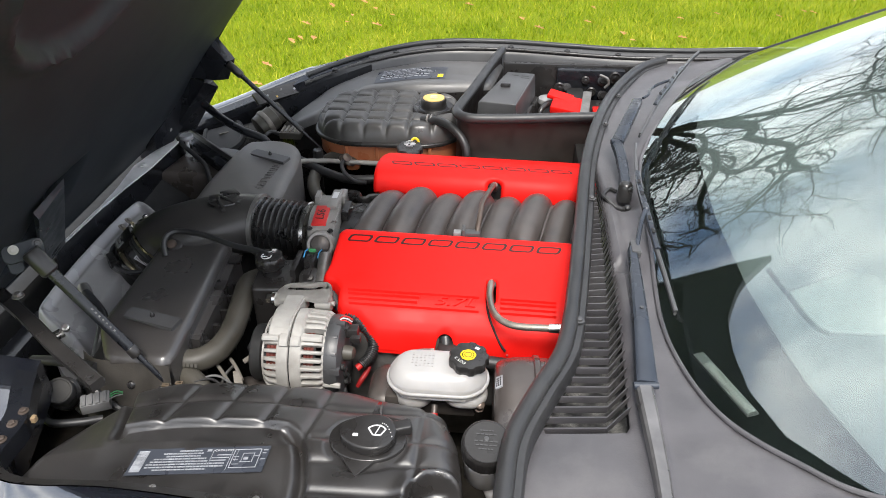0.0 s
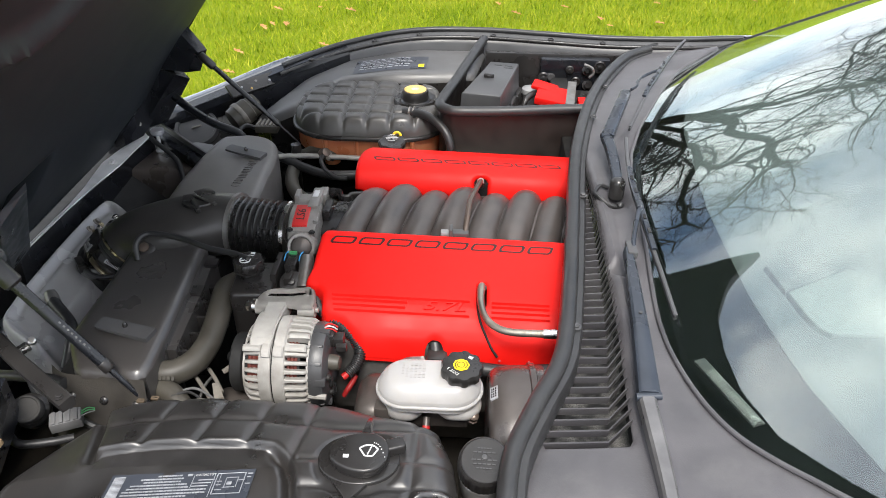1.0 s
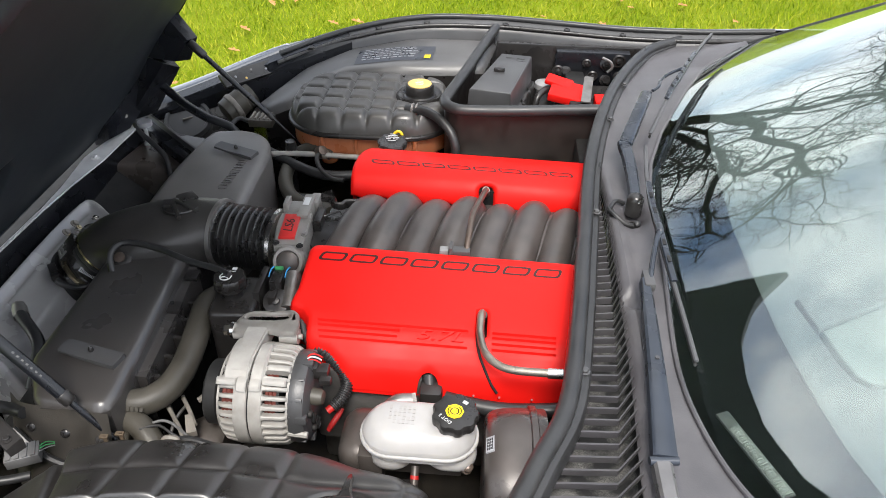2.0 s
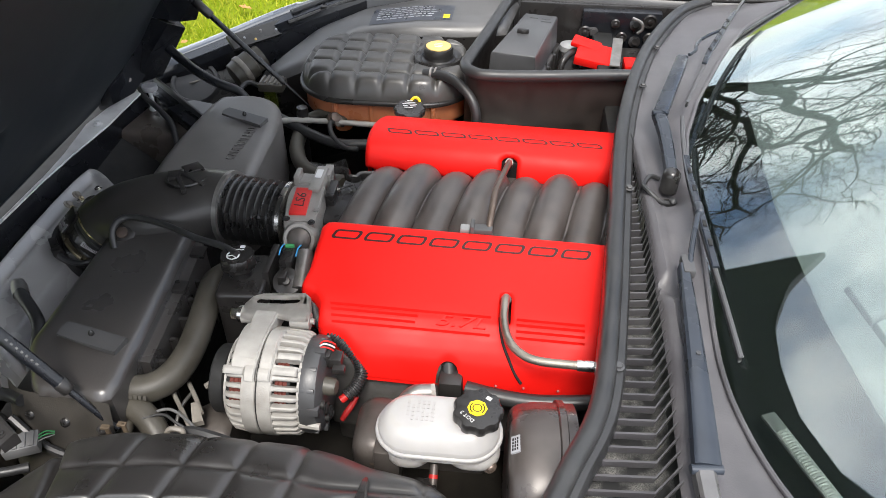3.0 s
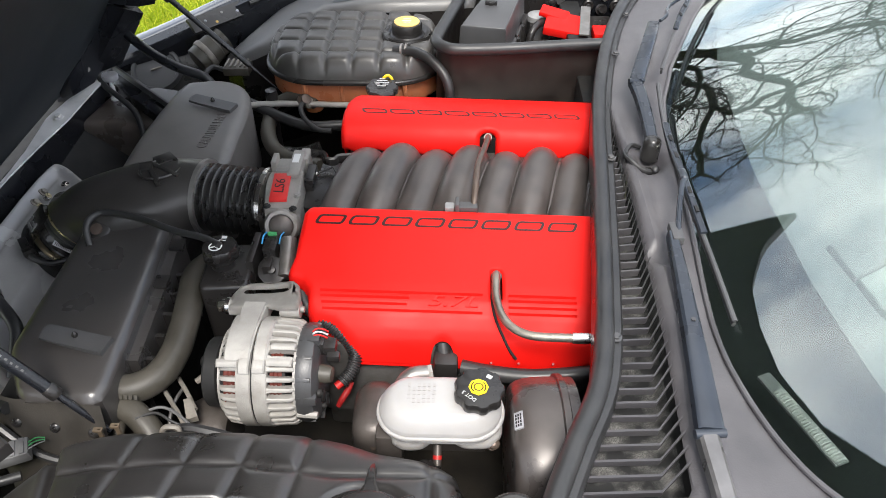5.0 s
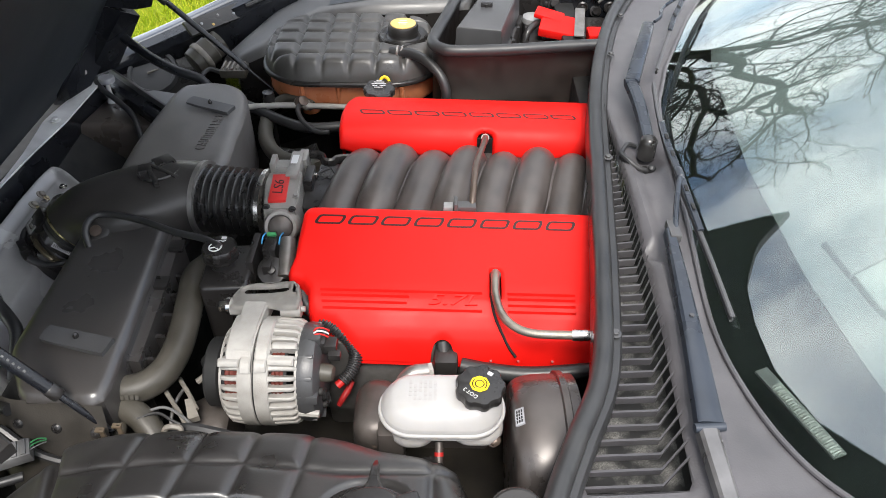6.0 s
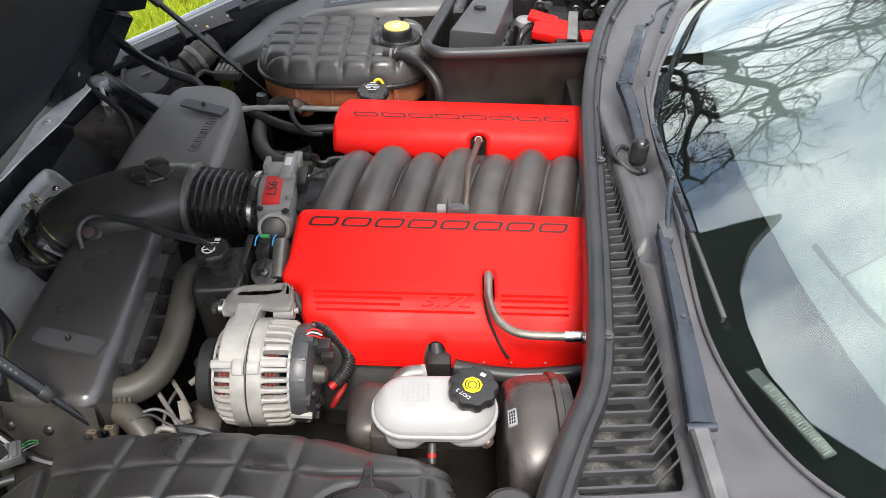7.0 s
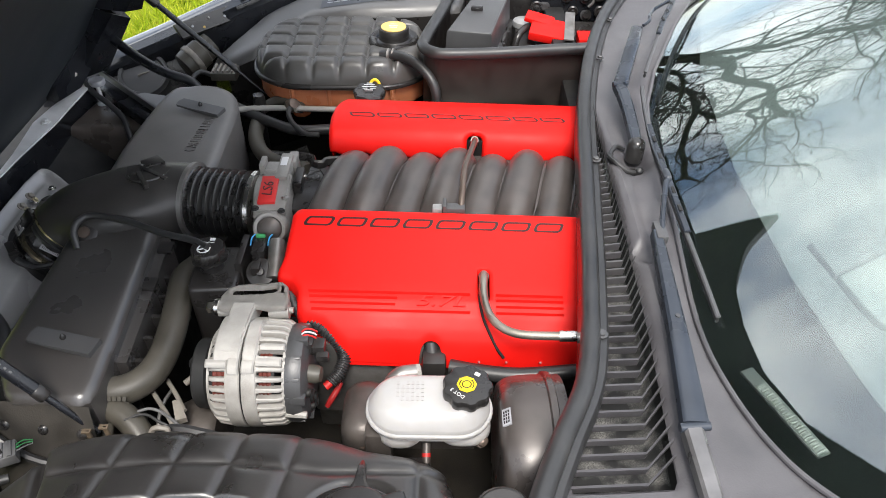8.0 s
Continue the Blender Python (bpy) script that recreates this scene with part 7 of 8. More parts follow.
tube(bm, [(0.240, 1.05, 0.906), (0.243, 1.075, 0.912), (0.252, 1.115, 0.922), (0.262, 1.150, 0.926), (0.268, 1.165, 0.925), (0.269, 1.185, 0.924)], lambda t: 0.0042 + 0.0022 * (t > 0.75), 10)
part("arm_tip", bm, WIPER, wiper_n)
bm = bmesh.new()
box(bm, -0.008, 0.008, -0.018, 0.018, 0.0, 0.014, 0.003, Matrix.Translation((0.238, 1.062, 0.899)))
part("arm_clip", bm, GREY_BLACK, wiper_n)
bm = bmesh.new()
lathe(bm, [(0.003, 0), (0.003, 0.002)], (0.228, 0.908, 0.8975), (0, 0, 1), 12)
part("rivet", bm, GREY_BLACK, wiper_n)
blade(wiper_n, [(0.281, 0.912, 0.884), (0.276, 1.012, 0.896), (0.272, 1.10, 0.903), (0.270, 1.18, 0.908), (0.270, 1.27, 0.911), (0.278, 1.37, 0.913), (0.289, 1.458, 0.914)])
wiper_f = thing("windscreen_wiper", (0.25, 1.3, 0.85), "blue-black windscreen wiper with its round pivot cap", "wiper", group="windscreen wipers")
wiper_arm("arm_base", [(0.253, 1.302, 0.903), (0.254, 1.36, 0.912), (0.254, 1.42, 0.918), (0.251, 1.468, 0.922)], 0.0095, 0.0120, wiper_f, WIPER)
wiper_arm("arm", [(0.251, 1.464, 0.924), (0.276, 1.54, 0.929), (0.302, 1.62, 0.932), (0.324, 1.69, 0.932)], 0.0135, 0.0125, wiper_f, WIPER)
bm = bmesh.new()
lathe(bm, [(0.0145, -0.03), (0.0145, -0.002), (0.0135, 0.004), (0.010, 0.008), (0.004, 0.0105)], (0.252, 1.297, 0.902), (0, 0, 1), 24)
part("pivot_cap", bm, BELLOWS, wiper_f)
bm = bmesh.new()
RC = Vector((0.250, 1.281, float(cowl_height(0.250, 1.281)) + 0.002))
RN = Vector((-(float(cowl_height(0.262, 1.281)) - float(cowl_height(0.238, 1.281))) / 0.024, -(float(cowl_height(0.250, 1.293)) - float(cowl_height(0.250, 1.269))) / 0.024, 1)).normalized()
lathe(bm, [(0.017, -0.004), (0.0165, 0.0), (0.0, 0.0005)], RC, RN, 24)
part("pivot_boot", bm, DARK, wiper_f)
bm = bmesh.new()
tube(bm, [(0.238, 1.462, 0.923), (0.265, 1.468, 0.923)], 0.005, 12, smooth=False)
part("hinge_pin", bm, WIPER, wiper_f)
bm = bmesh.new()
tube(bm, [(x, y, float(cowl_height(x, y)) + 0.005) for x, y in ((0.238, 1.318), (0.222, 1.312), (0.210, 1.292), (0.214, 1.270), (0.232, 1.258), (0.252, 1.262))], 0.0042, 8)
lathe(bm, [(0.0065, -0.012), (0.0065, 0.006), (0.004, 0.009), (0.0, 0.010)], (0.254, 1.262, float(cowl_height(0.254, 1.262)) + 0.006), (0.2, -0.3, 1), 12)
part("washer_tube", bm, RUBBER, wiper_f)
bm = bmesh.new()
tube(bm, [(0.336, 1.690, 0.936), (0.351, 1.708, 0.938), (0.358, 1.735, 0.938), (0.372, 1.767, 0.936), (0.400, 1.805, 0.934), (0.427, 1.839, 0.930)], 0.0036, 8)
part("arm_tip", bm, WIPER, wiper_f)
blade(wiper_f, [(0.306, 1.512, 0.914), (0.341, 1.606, 0.918), (0.383, 1.72, 0.920), (0.418, 1.80, 0.920), (0.450, 1.88, 0.919), (0.511, 2.02, 0.916), (0.556, 2.11, 0.914)])

# ---- dash, cabin trim behind the glass, serial strip ----
dash = thing("dashboard", (0.7, 1.3, 0.75), "dark front strip and pale dashboard top behind the glass", "dashboard")


def dash_edge(y):
    return float(np.interp(y, [0.45, 0.68, 0.85, 1.05, 1.33, 1.7, 2.15], [0.60, 0.512, 0.466, 0.446, 0.446, 0.48, 0.60]))


ys = np.linspace(0.5, 2.12, 30)
bm = bmesh.new()
loft(bm, [[(along(GLASS_LOW, float(y))[0] - 0.02, float(y), 0.80) for y in ys], [(dash_edge(float(y)), float(y), 0.826) for y in ys]], closed=False, caps=(False, False))
part("front_strip", bm, DASH, dash, "dark front strip")
bm = bmesh.new()
loft(bm, [[(dash_edge(float(y)), float(y), 0.826) for y in ys], [(dash_edge(float(y)) + 0.01, float(y), 0.834) for y in ys], [(0.80, float(y), 0.86) for y in ys], [(1.02, float(y), 0.88) for y in ys], [(1.05, float(y), 0.80) for y in ys]], closed=False, caps=(False, False))
part("pale_top", bm, INTERIOR, dash, "pale grey-green dashboard top")
cabin = thing("cabin_trim", (1.2, 1.3, 0.4), "pale cabin trim and seats behind the dashboard", "car interior")
bm = bmesh.new()
box(bm, 0.96, 2.1, 0.55, 2.1, 0.5, 0.70, 0.02)
part("pale_trim", bm, INTERIOR, cabin)
bm = bmesh.new()
loft(bm, [[glass_point(float(s), 2.12) + Vector((0, 0.01, -0.035)) for s in np.linspace(0.0, 1, 12)], [glass_point(float(s), 2.12) + Vector((0, 0.03, -0.2)) for s in np.linspace(0.0, 1, 12)], [glass_point(float(s), 2.12) + Vector((0, 0.05, -0.6)) for s in np.linspace(0.0, 1, 12)]], closed=False, caps=(False, False))
part("door_trim", bm, INTERIOR, cabin)
bm = bmesh.new()
loft(bm, [[(1.5, 0.5, 0.6), (1.5, 2.15, 0.6)], [(1.75, 0.5, 1.3), (1.75, 2.1, 1.3)]], closed=False, caps=(False, False))
part("seat_backs", bm, INTERIOR, cabin)
cluster = thing("instrument_cover", (0.6, 1.02, 0.84), "pale instrument cover on the dashboard with its shadow as a darker slab", "instrument cover")
bm = bmesh.new()
slab(bm, [(0.499, 1.037), (0.506, 0.985), (0.516, 0.948), (0.532, 0.934), (0.60, 0.934), (0.74, 0.938), (0.74, 1.04), (0.66, 1.10), (0.623, 1.108)], 0.826, 0.850, 0.004)
part("pale_face", bm, material("pale_cover_plastic", (0.118, 0.131, 0.132), 0.7, bump=0.0, vary=0.06, scale=3), cluster)
# the binnacle's shadow, modelled as a slab in a darker copy of the cover colour
bm = bmesh.new()
slab(bm, [(0.486, 1.113), (0.498, 1.040), (0.620, 1.111), (0.655, 1.106), (0.62, 1.128), (0.55, 1.126)], 0.826, 0.8485, 0.008)
part("binnacle_shadow", bm, material("cover_shadow_tone", (0.072, 0.081, 0.085), 0.8, bump=0.0, vary=0.06, scale=3), cluster, "shadow beside the cover, built as a darker slab")
strip_t = thing("serial_strip", (0.34, 0.8, 0.85), "pale ribbed strip lying under the windscreen edge", "strip")
bm = bmesh.new()
SA, SB = Vector((0.314, 0.862, 0.850)), Vector((0.362, 0.742, 0.850))
box(bm, -0.0095, 0.0095, -0.066, 0.066, -0.004, 0.0, 0.002, Matrix.Translation((SA + SB) / 2) @ pose(0, 0, 0, 0, 0, math.degrees(math.atan2(-(SB - SA).x, (SB - SA).y)) + 180))
part("backing", bm, GREY_BLACK, strip_t)
bm = bmesh.new()
tube(bm, [SA + (SB - SA) * t for t in np.linspace(0.2, 1, 70)], lambda t: 0.0075 + 0.0008 * math.sin(t * 170), 10, smooth=False, flat=0.5)
part("strip", bm, CONN_GREY, strip_t)

# ---- hood, opened forwards ----
hood = thing("open_hood", (-0.99, 1.32, 0.68), "black hood tilted open, with a moulded underside", "hood")
HD, HN = Vector((0.6, 0, 0.8)), Vector((0.8, 0, -0.6))


def hood_rear(y):
    """Length of the hood from hinge to rear edge."""
    return float(np.interp(y, [0.68, 0.82, 1.0, 1.2, 1.4, 1.6, 1.8, 2.0], [1.48, 1.36, 1.24, 1.19, 1.19, 1.215, 1.30, 1.47]))


def hood_half(s):
    return 0.56 + 0.11 * s


def hood_point(s, v, lift=0.0):
    """s from the hinge (0) to the rear edge (1), v across (0 to 1); lift raises the underside."""
    half = hood_half(s) + (0.13 * min(1.0, max(0.0, (s - 0.25) / 0.35)) if v < 0.5 else 0.0)
    y = 1.32 + (v - 0.5) * 2 * half
    out = 0.012 * ((y - 1.32) / 0.62) ** 4
    low = 0.10 * max(0, abs(v - 0.5) * 2 - 0.75) / 0.25 * max(0, 1 - s / 0.22)
    l = (s + low * 1.0) * hood_rear(y)
    return Vector((-0.94, y, 0.748)) + HD * l - HN * out + HN * lift


FIELD = [(0.90, 0.665), (0.778, 0.685), (0.746, 0.702), (0.717, 0.734), (0.698, 0.775), (0.693, 0.836), (0.706, 0.882), (0.736, 0.927), (0.79, 0.97), (0.86, 1.02), (0.92, 1.10), (0.95, 1.32), (0.92, 1.54), (0.86, 1.62), (0.79, 1.67), (0.736, 1.713), (0.706, 1.758), (0.693, 1.804), (0.698, 1.865), (0.717, 1.906), (0.778, 1.955), (0.90, 1.975), (1.10, 1.90), (1.05, 1.6), (1.04, 1.32), (1.05, 1.04), (1.10, 0.74)]


def hood_relief(L, Y):
    """Moulded relief of the underside: a sunken field with a soft bead round it, and a hinge recess."""
    d = poly_distance(FIELD, L, Y)
    k = -0.016 / (1 + np.exp(-d / 0.007)) + 0.010 * np.exp(-((d + 0.011) / 0.009) ** 2)
    q = np.minimum(0.055 - np.abs(Y - 1.075), 0.11 - np.abs(L - 0.20))
    return k - 0.05 / (1 + np.exp(-np.clip(q, -0.2, 0.2) / 0.004)) + 0.004 * np.sin(L * 14 + Y * 4)


def hood_at(l, y, lift):
    """A place on the hood's underside by its way from the hinge."""
    return Vector((-0.94, y, 0.748)) + HD * l + HN * lift


bm = bmesh.new()
base = [[hood_point(float(s), float(v)) for v in np.linspace(0, 1, 150)] for s in np.linspace(0, 1, 130)]
LL = np.array([[(p - Vector((-0.94, p.y, 0.748))).dot(HD) for p in row] for row in base])
YY = np.array([[p.y for p in row] for row in base])
RL = hood_relief(LL, YY)
loft(bm, [[p + HN * float(RL[i, j]) for j, p in enumerate(row)] for i, row in enumerate(base)], closed=False, caps=(False, False))
part("inner_panel", bm, HOOD_BLACK, hood, "dark moulded underside", sharp=70)
bm = bmesh.new()
loft(bm, [[hood_point(float(s), float(v), -0.05) for v in np.linspace(-0.01, 1.01, 30)] for s in np.linspace(-0.01, 1.01, 24)], closed=False, caps=(False, False))
part("outer_skin", bm, PAINT, hood, "glossy black outer skin")
bm = bmesh.new()
for v0, v1 in ((0, -0.01), (1, 1.01)):
    loft(bm, [[hood_point(float(s), v0, 0.0) for s in np.linspace(0, 1, 24)], [hood_point(float(s), v1, -0.05) for s in np.linspace(-0.01, 1.01, 24)]], closed=False, caps=(False, False))
for s0, s1 in ((0, -0.01), (1, 1.01)):
    loft(bm, [[hood_point(s0, float(v), 0.0) for v in np.linspace(0, 1, 24)], [hood_point(s1, float(v), -0.05) for v in np.linspace(-0.01, 1.01, 24)]], closed=False, caps=(False, False))
part("hem", bm, HOOD_BLACK, hood)
# strut mount: folded brackets at the far side
bm = bmesh.new()
loft(bm, [[(-0.845, 1.80, 0.915), (-0.78, 1.84, 1.0), (-0.765, 1.875, 1.0), (-0.82, 1.875, 0.905)], [(-0.755, 1.79, 0.91), (-0.725, 1.81, 0.955), (-0.71, 1.835, 0.955), (-0.735, 1.83, 0.90)]])
part("strut_bracket", bm, PAINT_INNER, hood)
bm = bmesh.new()
loft(bm, [[(-0.93, 1.79, 0.775), (-0.845, 1.80, 0.92), (-0.81, 1.87, 0.90), (-0.905, 1.87, 0.765)], [(-0.90, 1.77, 0.755), (-0.79, 1.80, 0.90), (-0.775, 1.85, 0.87), (-0.86, 1.85, 0.745)]])
part("side_bracket", bm, PAINT_INNER, hood)

# strut mount: plate, bolt and ring at the near side
NB = Vector((-0.728, 0.864, 0.978))
nb_axis = Vector((0.45, -0.5, 0.35)).normalized()
bm = bmesh.new()
nm_ = Matrix.Translation(NB) @ nb_axis.to_track_quat("Z", "Y").to_matrix().to_4x4()
slab(bm, rrect(0.012, -0.006, 0.06, 0.03, 0.012), -0.012, -0.008, 0.002)
slab(bm, rrect(-0.004, -0.022, 0.022, 0.03, 0.008), -0.014, -0.010, 0.002)
bmesh.ops.transform(bm, matrix=nm_, verts=bm.verts)
part("strut_bracket", bm, HOOD_BLACK, hood)
bolt(hood, NB - nb_axis * 0.006, 0.005, nb_axis, ALUMINIUM)
bolt(hood, nm_ @ Vector((0.034, 0.0, -0.009)), 0.005, nb_axis, BLACK)
# pale-edged gusset beside the hinge
bm = bmesh.new()
loft(bm, [[hood_at(0.31, 0.955, 0.01), hood_at(0.34, 1.03, 0.01), hood_at(0.04, 1.20, 0.02), hood_at(0.02, 1.14, 0.02)], [hood_at(0.30, 0.958, 0.022), hood_at(0.33, 1.028, 0.016), hood_at(0.05, 1.195, 0.03), hood_at(0.03, 1.145, 0.03)]])
part("gusset", bm, GUSSET, hood, "blue-grey folded gusset")

# ---- gas struts ----
def strut(pts, label, k=1.0):
    a, b = Vector(pts[0]), Vector(pts[1])
    ob = thing("gas_strut", b, label, "gas strut", group="gas struts")
    d = (b - a).normalized()
    bm = bmesh.new()
    tube(bm, [a, a + (b - a) * 0.68], 0.0088 * k, 18, smooth=False)
    part("cylinder", bm, PAINT_INNER, ob)
    bm = bmesh.new()
    lathe(bm, [(r * k, h) for r, h in ((0.0088, 0), (0.0098, 0.002), (0.0098, 0.016), (0.0088, 0.018))], a + (b - a) * 0.66, d, 18)
    part("collar", bm, BLACK, ob)
    bm = bmesh.new()
    tube(bm, [a + (b - a) * 0.66, b], 0.0045 * k, 12, smooth=False)
    part("rod", bm, PAINT_INNER, ob)
    bm = bmesh.new()
    lathe(bm, [(r * k, h) for r, h in ((0.012, -0.012), (0.0145, -0.008), (0.0145, 0.03), (0.011, 0.034))], a, d, 18)
    part("socket", bm, BLACK, ob)
    return ob


st_n = strut(((-0.703, 0.872, 0.962), (-0.529, 0.857, 0.712)), "black gas strut with worn print holding the hood")
bm = bmesh.new()
dd = (Vector((-0.529, 0.857, 0.712)) - Vector((-0.703, 0.872, 0.962))).normalized()
q = Vector((-0.703, 0.872, 0.962)) + dd * 0.115
uu = Vector((0.3, -0.75, 0.6)).normalized()
bars(bm, q + uu * 0.0092 - dd.cross(uu) * 0.004, dd, dd.cross(uu) * -1, [(0.008 * k, 0.008 * k + 0.0035, 0.0, 0.0028) for k in range(7)])
part("worn_print", bm, CONN_GREY, st_n)
strut(((-0.715, 1.815, 0.940), (-0.463, 1.776, 0.710)), "black gas strut holding the hood beside the tank", 0.72)

# ---- lawn blades, fallen leaves ----
rng = np.random.default_rng(4)
N = 220000
gx, gy = rng.uniform(-4.2, 5.0, N), 2.45 + 6.5 * rng.uniform(0, 1, N) ** 1.25
gy[150000:] = rng.uniform(-4.0, 2.45, N - 150000)
under = (gy > 0.3) & (gy < 2.4) & (gx > -1.2) & (gx < 2.3)
gx[under] = np.where(rng.uniform(0, 1, int(under.sum())) > 0.5, rng.uniform(-4.2, -1.2, int(under.sum())), rng.uniform(2.3, 5.0, int(under.sum())))
gh, gw = rng.uniform(0.022, 0.055, N), rng.uniform(0.0018, 0.0038, N)
ga, lx, ly = rng.uniform(0, math.pi, N), rng.normal(0, 0.02, N), rng.normal(0, 0.02, N)
vv = np.empty((N, 3, 3))
vv[:, 0] = np.stack([gx - gw * np.cos(ga), gy - gw * np.sin(ga), np.zeros(N)], 1)
vv[:, 1] = np.stack([gx + gw * np.cos(ga), gy + gw * np.sin(ga), np.zeros(N)], 1)
vv[:, 2] = np.stack([gx + lx, gy + ly, gh], 1)
me = bpy.data.meshes.new("grass")
me.from_pydata(vv.reshape(-1, 3).tolist(), [], np.arange(3 * N).reshape(-1, 3).tolist())
me.materials.append(BLADES)
tagged(new("grass", me), "short bright green grass blades with dry bits", "grass", kind="stuff")


def leaf(x, y, turn, size):
    bm = bmesh.new()
    out = [(0, -0.5, 0), (0.22, -0.3, 0.1), (0.14, -0.1, 0.05), (0.34, 0.05, 0.16), (0.2, 0.2, 0.08), (0.12, 0.42, 0.12), (0, 0.55, 0.02), (-0.14, 0.4, 0.14), (-0.2, 0.2, 0.06), (-0.36, 0.04, 0.18), (-0.15, -0.1, 0.05), (-0.2, -0.3, 0.12)]
    c = bm.verts.new((0, 0, 0.02))
    vs = [bm.verts.new(p) for p in out]
    for i in range(len(vs)):
        bm.faces.new((c, vs[i], vs[(i + 1) % len(vs)]))
    bmesh.ops.transform(bm, matrix=pose(x, y, 0.04, 15 * math.sin(turn), 12 * math.cos(turn), turn * 57) @ Matrix.Scale(size, 4), verts=bm.verts)
    return tagged(part("fallen_leaf", bm, LEAF), "curled brown fallen leaf lying on the lawn", "leaf", group="fallen leaves")


for k in range(80):
    leaf(float(rng.uniform(-2.6, 3.2)), float(2.8 + 4.2 * rng.uniform() ** 0.8), float(rng.uniform(0, 6.28)), float(rng.uniform(0.045, 0.085)))


# ---- bare trees beyond the lawn, mirrored in the glass ----
def bare_tree(at, crown, radii, seed, limbs):
    """A leafless tree: a tapered trunk, crooked limbs and fine twigs that fill a rounded crown."""
    r = random.Random(seed)
    tree = thing("bare_tree", (at[0], at[1], 0), "leafless spreading tree with crooked dark limbs", "tree", group="bare trees")
    bt, bl = bmesh.new(), bmesh.new()
    mid = Vector(crown)

    def outside(p):
        q = p - mid
        return (q.x / radii[0]) ** 2 + (q.y / radii[1]) ** 2 + (q.z / radii[2]) ** 2

    def limb(p, d, length, rad, level):
        seg = (9, 11, 9, 7, 6, 5, 4, 3)[level]
        curl = Vector((r.uniform(-1, 1), r.uniform(-1, 1), r.uniform(-1, 1))) * 0.13
        kink = 0.46 if level < 4 else 0.55
        pts, q, dd = [p.copy()], p.copy(), d.copy()
        for k in range(seg):
            dd = (dd + curl + Vector((r.uniform(-kink, kink), r.uniform(-kink, kink), r.uniform(-kink, kink)))).normalized()
            q = q + dd * (length / seg)
            pts.append(q.copy())
            if k > 0 and outside(q) > 1:
                break
        seg = len(pts) - 1
        ended = outside(pts[-1]) > 1
        tip = rad * (0.2 if ended else 0.72 if level < 4 else 0.45)
        tube(bt if level < 3 else bl, pts, lambda t: rad + (tip - rad) * t, (9, 8, 7, 5, 4, 3, 3, 3)[level], 2 if level < 3 else 1, smooth=level < 4, caps=False)
        if level >= 6 or rad < 0.0056:
            return
        for k in range((3, 6, 6, 5, 5, 3, 3, 0)[level]):
            at_end = k < 2
            if at_end and ended:
                continue
            j = seg if at_end else r.randint(1, max(1, seg - 1))
            side = Vector((r.uniform(-1, 1), r.uniform(-0.7, 0.7), r.uniform(-0.8, 0.9))).normalized()
            nd = ((pts[j] - pts[j - 1]).normalized() * r.uniform(0.5, 1.0) + side * r.uniform(0.5, 0.9)).normalized()
            limb(pts[j], nd, length * (r.uniform(0.6, 0.85) if at_end else r.uniform(0.45, 0.75)), max(0.0046, rad * (r.uniform(0.54, 0.72) if at_end else r.uniform(0.26, 0.44)) * (0.8 if ended else 1)), level + 1)

    top = Vector((at[0], at[1], max(1.2, crown[2] - radii[2] * 0.8)))
    tube(bt, [Vector((at[0], at[1], -0.1)), Vector((at[0] + 0.06, at[1], top.z * 0.5)), top], lambda t: 0.17 - 0.05 * t, 12, 4)
    for k in range(limbs):
        w = (k + 0.5) / limbs
        goal = mid + Vector(((w * 1.9 - 1.0) * radii[0], r.uniform(-0.4, 0.4) * radii[1], (0.55 - 0.9 * ((k * 2) % limbs) / limbs + r.uniform(-0.1, 0.1)) * radii[2]))
        limb(top, (goal - top).normalized(), (goal - top).length * 0.85, r.uniform(0.08, 0.14), 1)
    part("trunk", bt, BARK, tree, sharp=60)
    part("twigs", bl, BARK, tree, "fine dark twigs", sharp=60)


bare_tree((-0.4, 10.2), (-0.9, 10.2, 5.5), (4.8, 2.2, 4.3), 8, 8)
bare_tree((4.6, 10.6), (2.3, 10.4, 6.0), (4.2, 2.0, 4.2), 21, 7)
bare_tree((-3.4, 12.2), (-3.6, 12.0, 5.6), (3.0, 1.8, 4.2), 11, 5)

# ---- nose of the bay: support rail, pin, headlamp parts ----
rail = thing("radiator_support", (-0.9, 1.6, 0.4), "glossy black radiator support rail with bolts", "support rail")
bm = bmesh.new()
RS = [(-0.925, 1.2, 0.744), (-0.914, 1.40, 0.745), (-0.910, 1.48, 0.746), (-0.906, 1.60, 0.747), (-0.898, 1.665, 0.748), (-0.878, 1.78, 0.750)]
RW = (0.002, 0.004, 0.009, 0.024, 0.020, 0.010)
loft(bm, [[(x - w, y, z), (x + w, y, z), (x + w, y, z - 0.004), (x - w, y, z - 0.004)] for (x, y, z), w in zip(RS, RW)])
part("flange", bm, RAIL_GREY, rail, "pale grey flange")
bm = bmesh.new()
ribbon(bm, [(x + 0.004, y, z - 0.003) for x, y, z in RS], [(x + 0.002, y, z - 0.05) for x, y, z in RS], [(x - 0.01, y, z - 0.2) for x, y, z in RS])
part("rail_wall", bm, PAINT_INNER, rail)
bm = bmesh.new()
box(bm, -1.0, -0.955, 0.78, 1.9, 0.40, 0.60, 0.01)
part("crossmember", bm, PAINT_INNER, rail)
for x, y in ((-0.904, 1.60), (-0.876, 1.765)):
    bolt(rail, (x, y, 0.748), 0.007, mat=RAIL_GREY)
bm = bmesh.new()
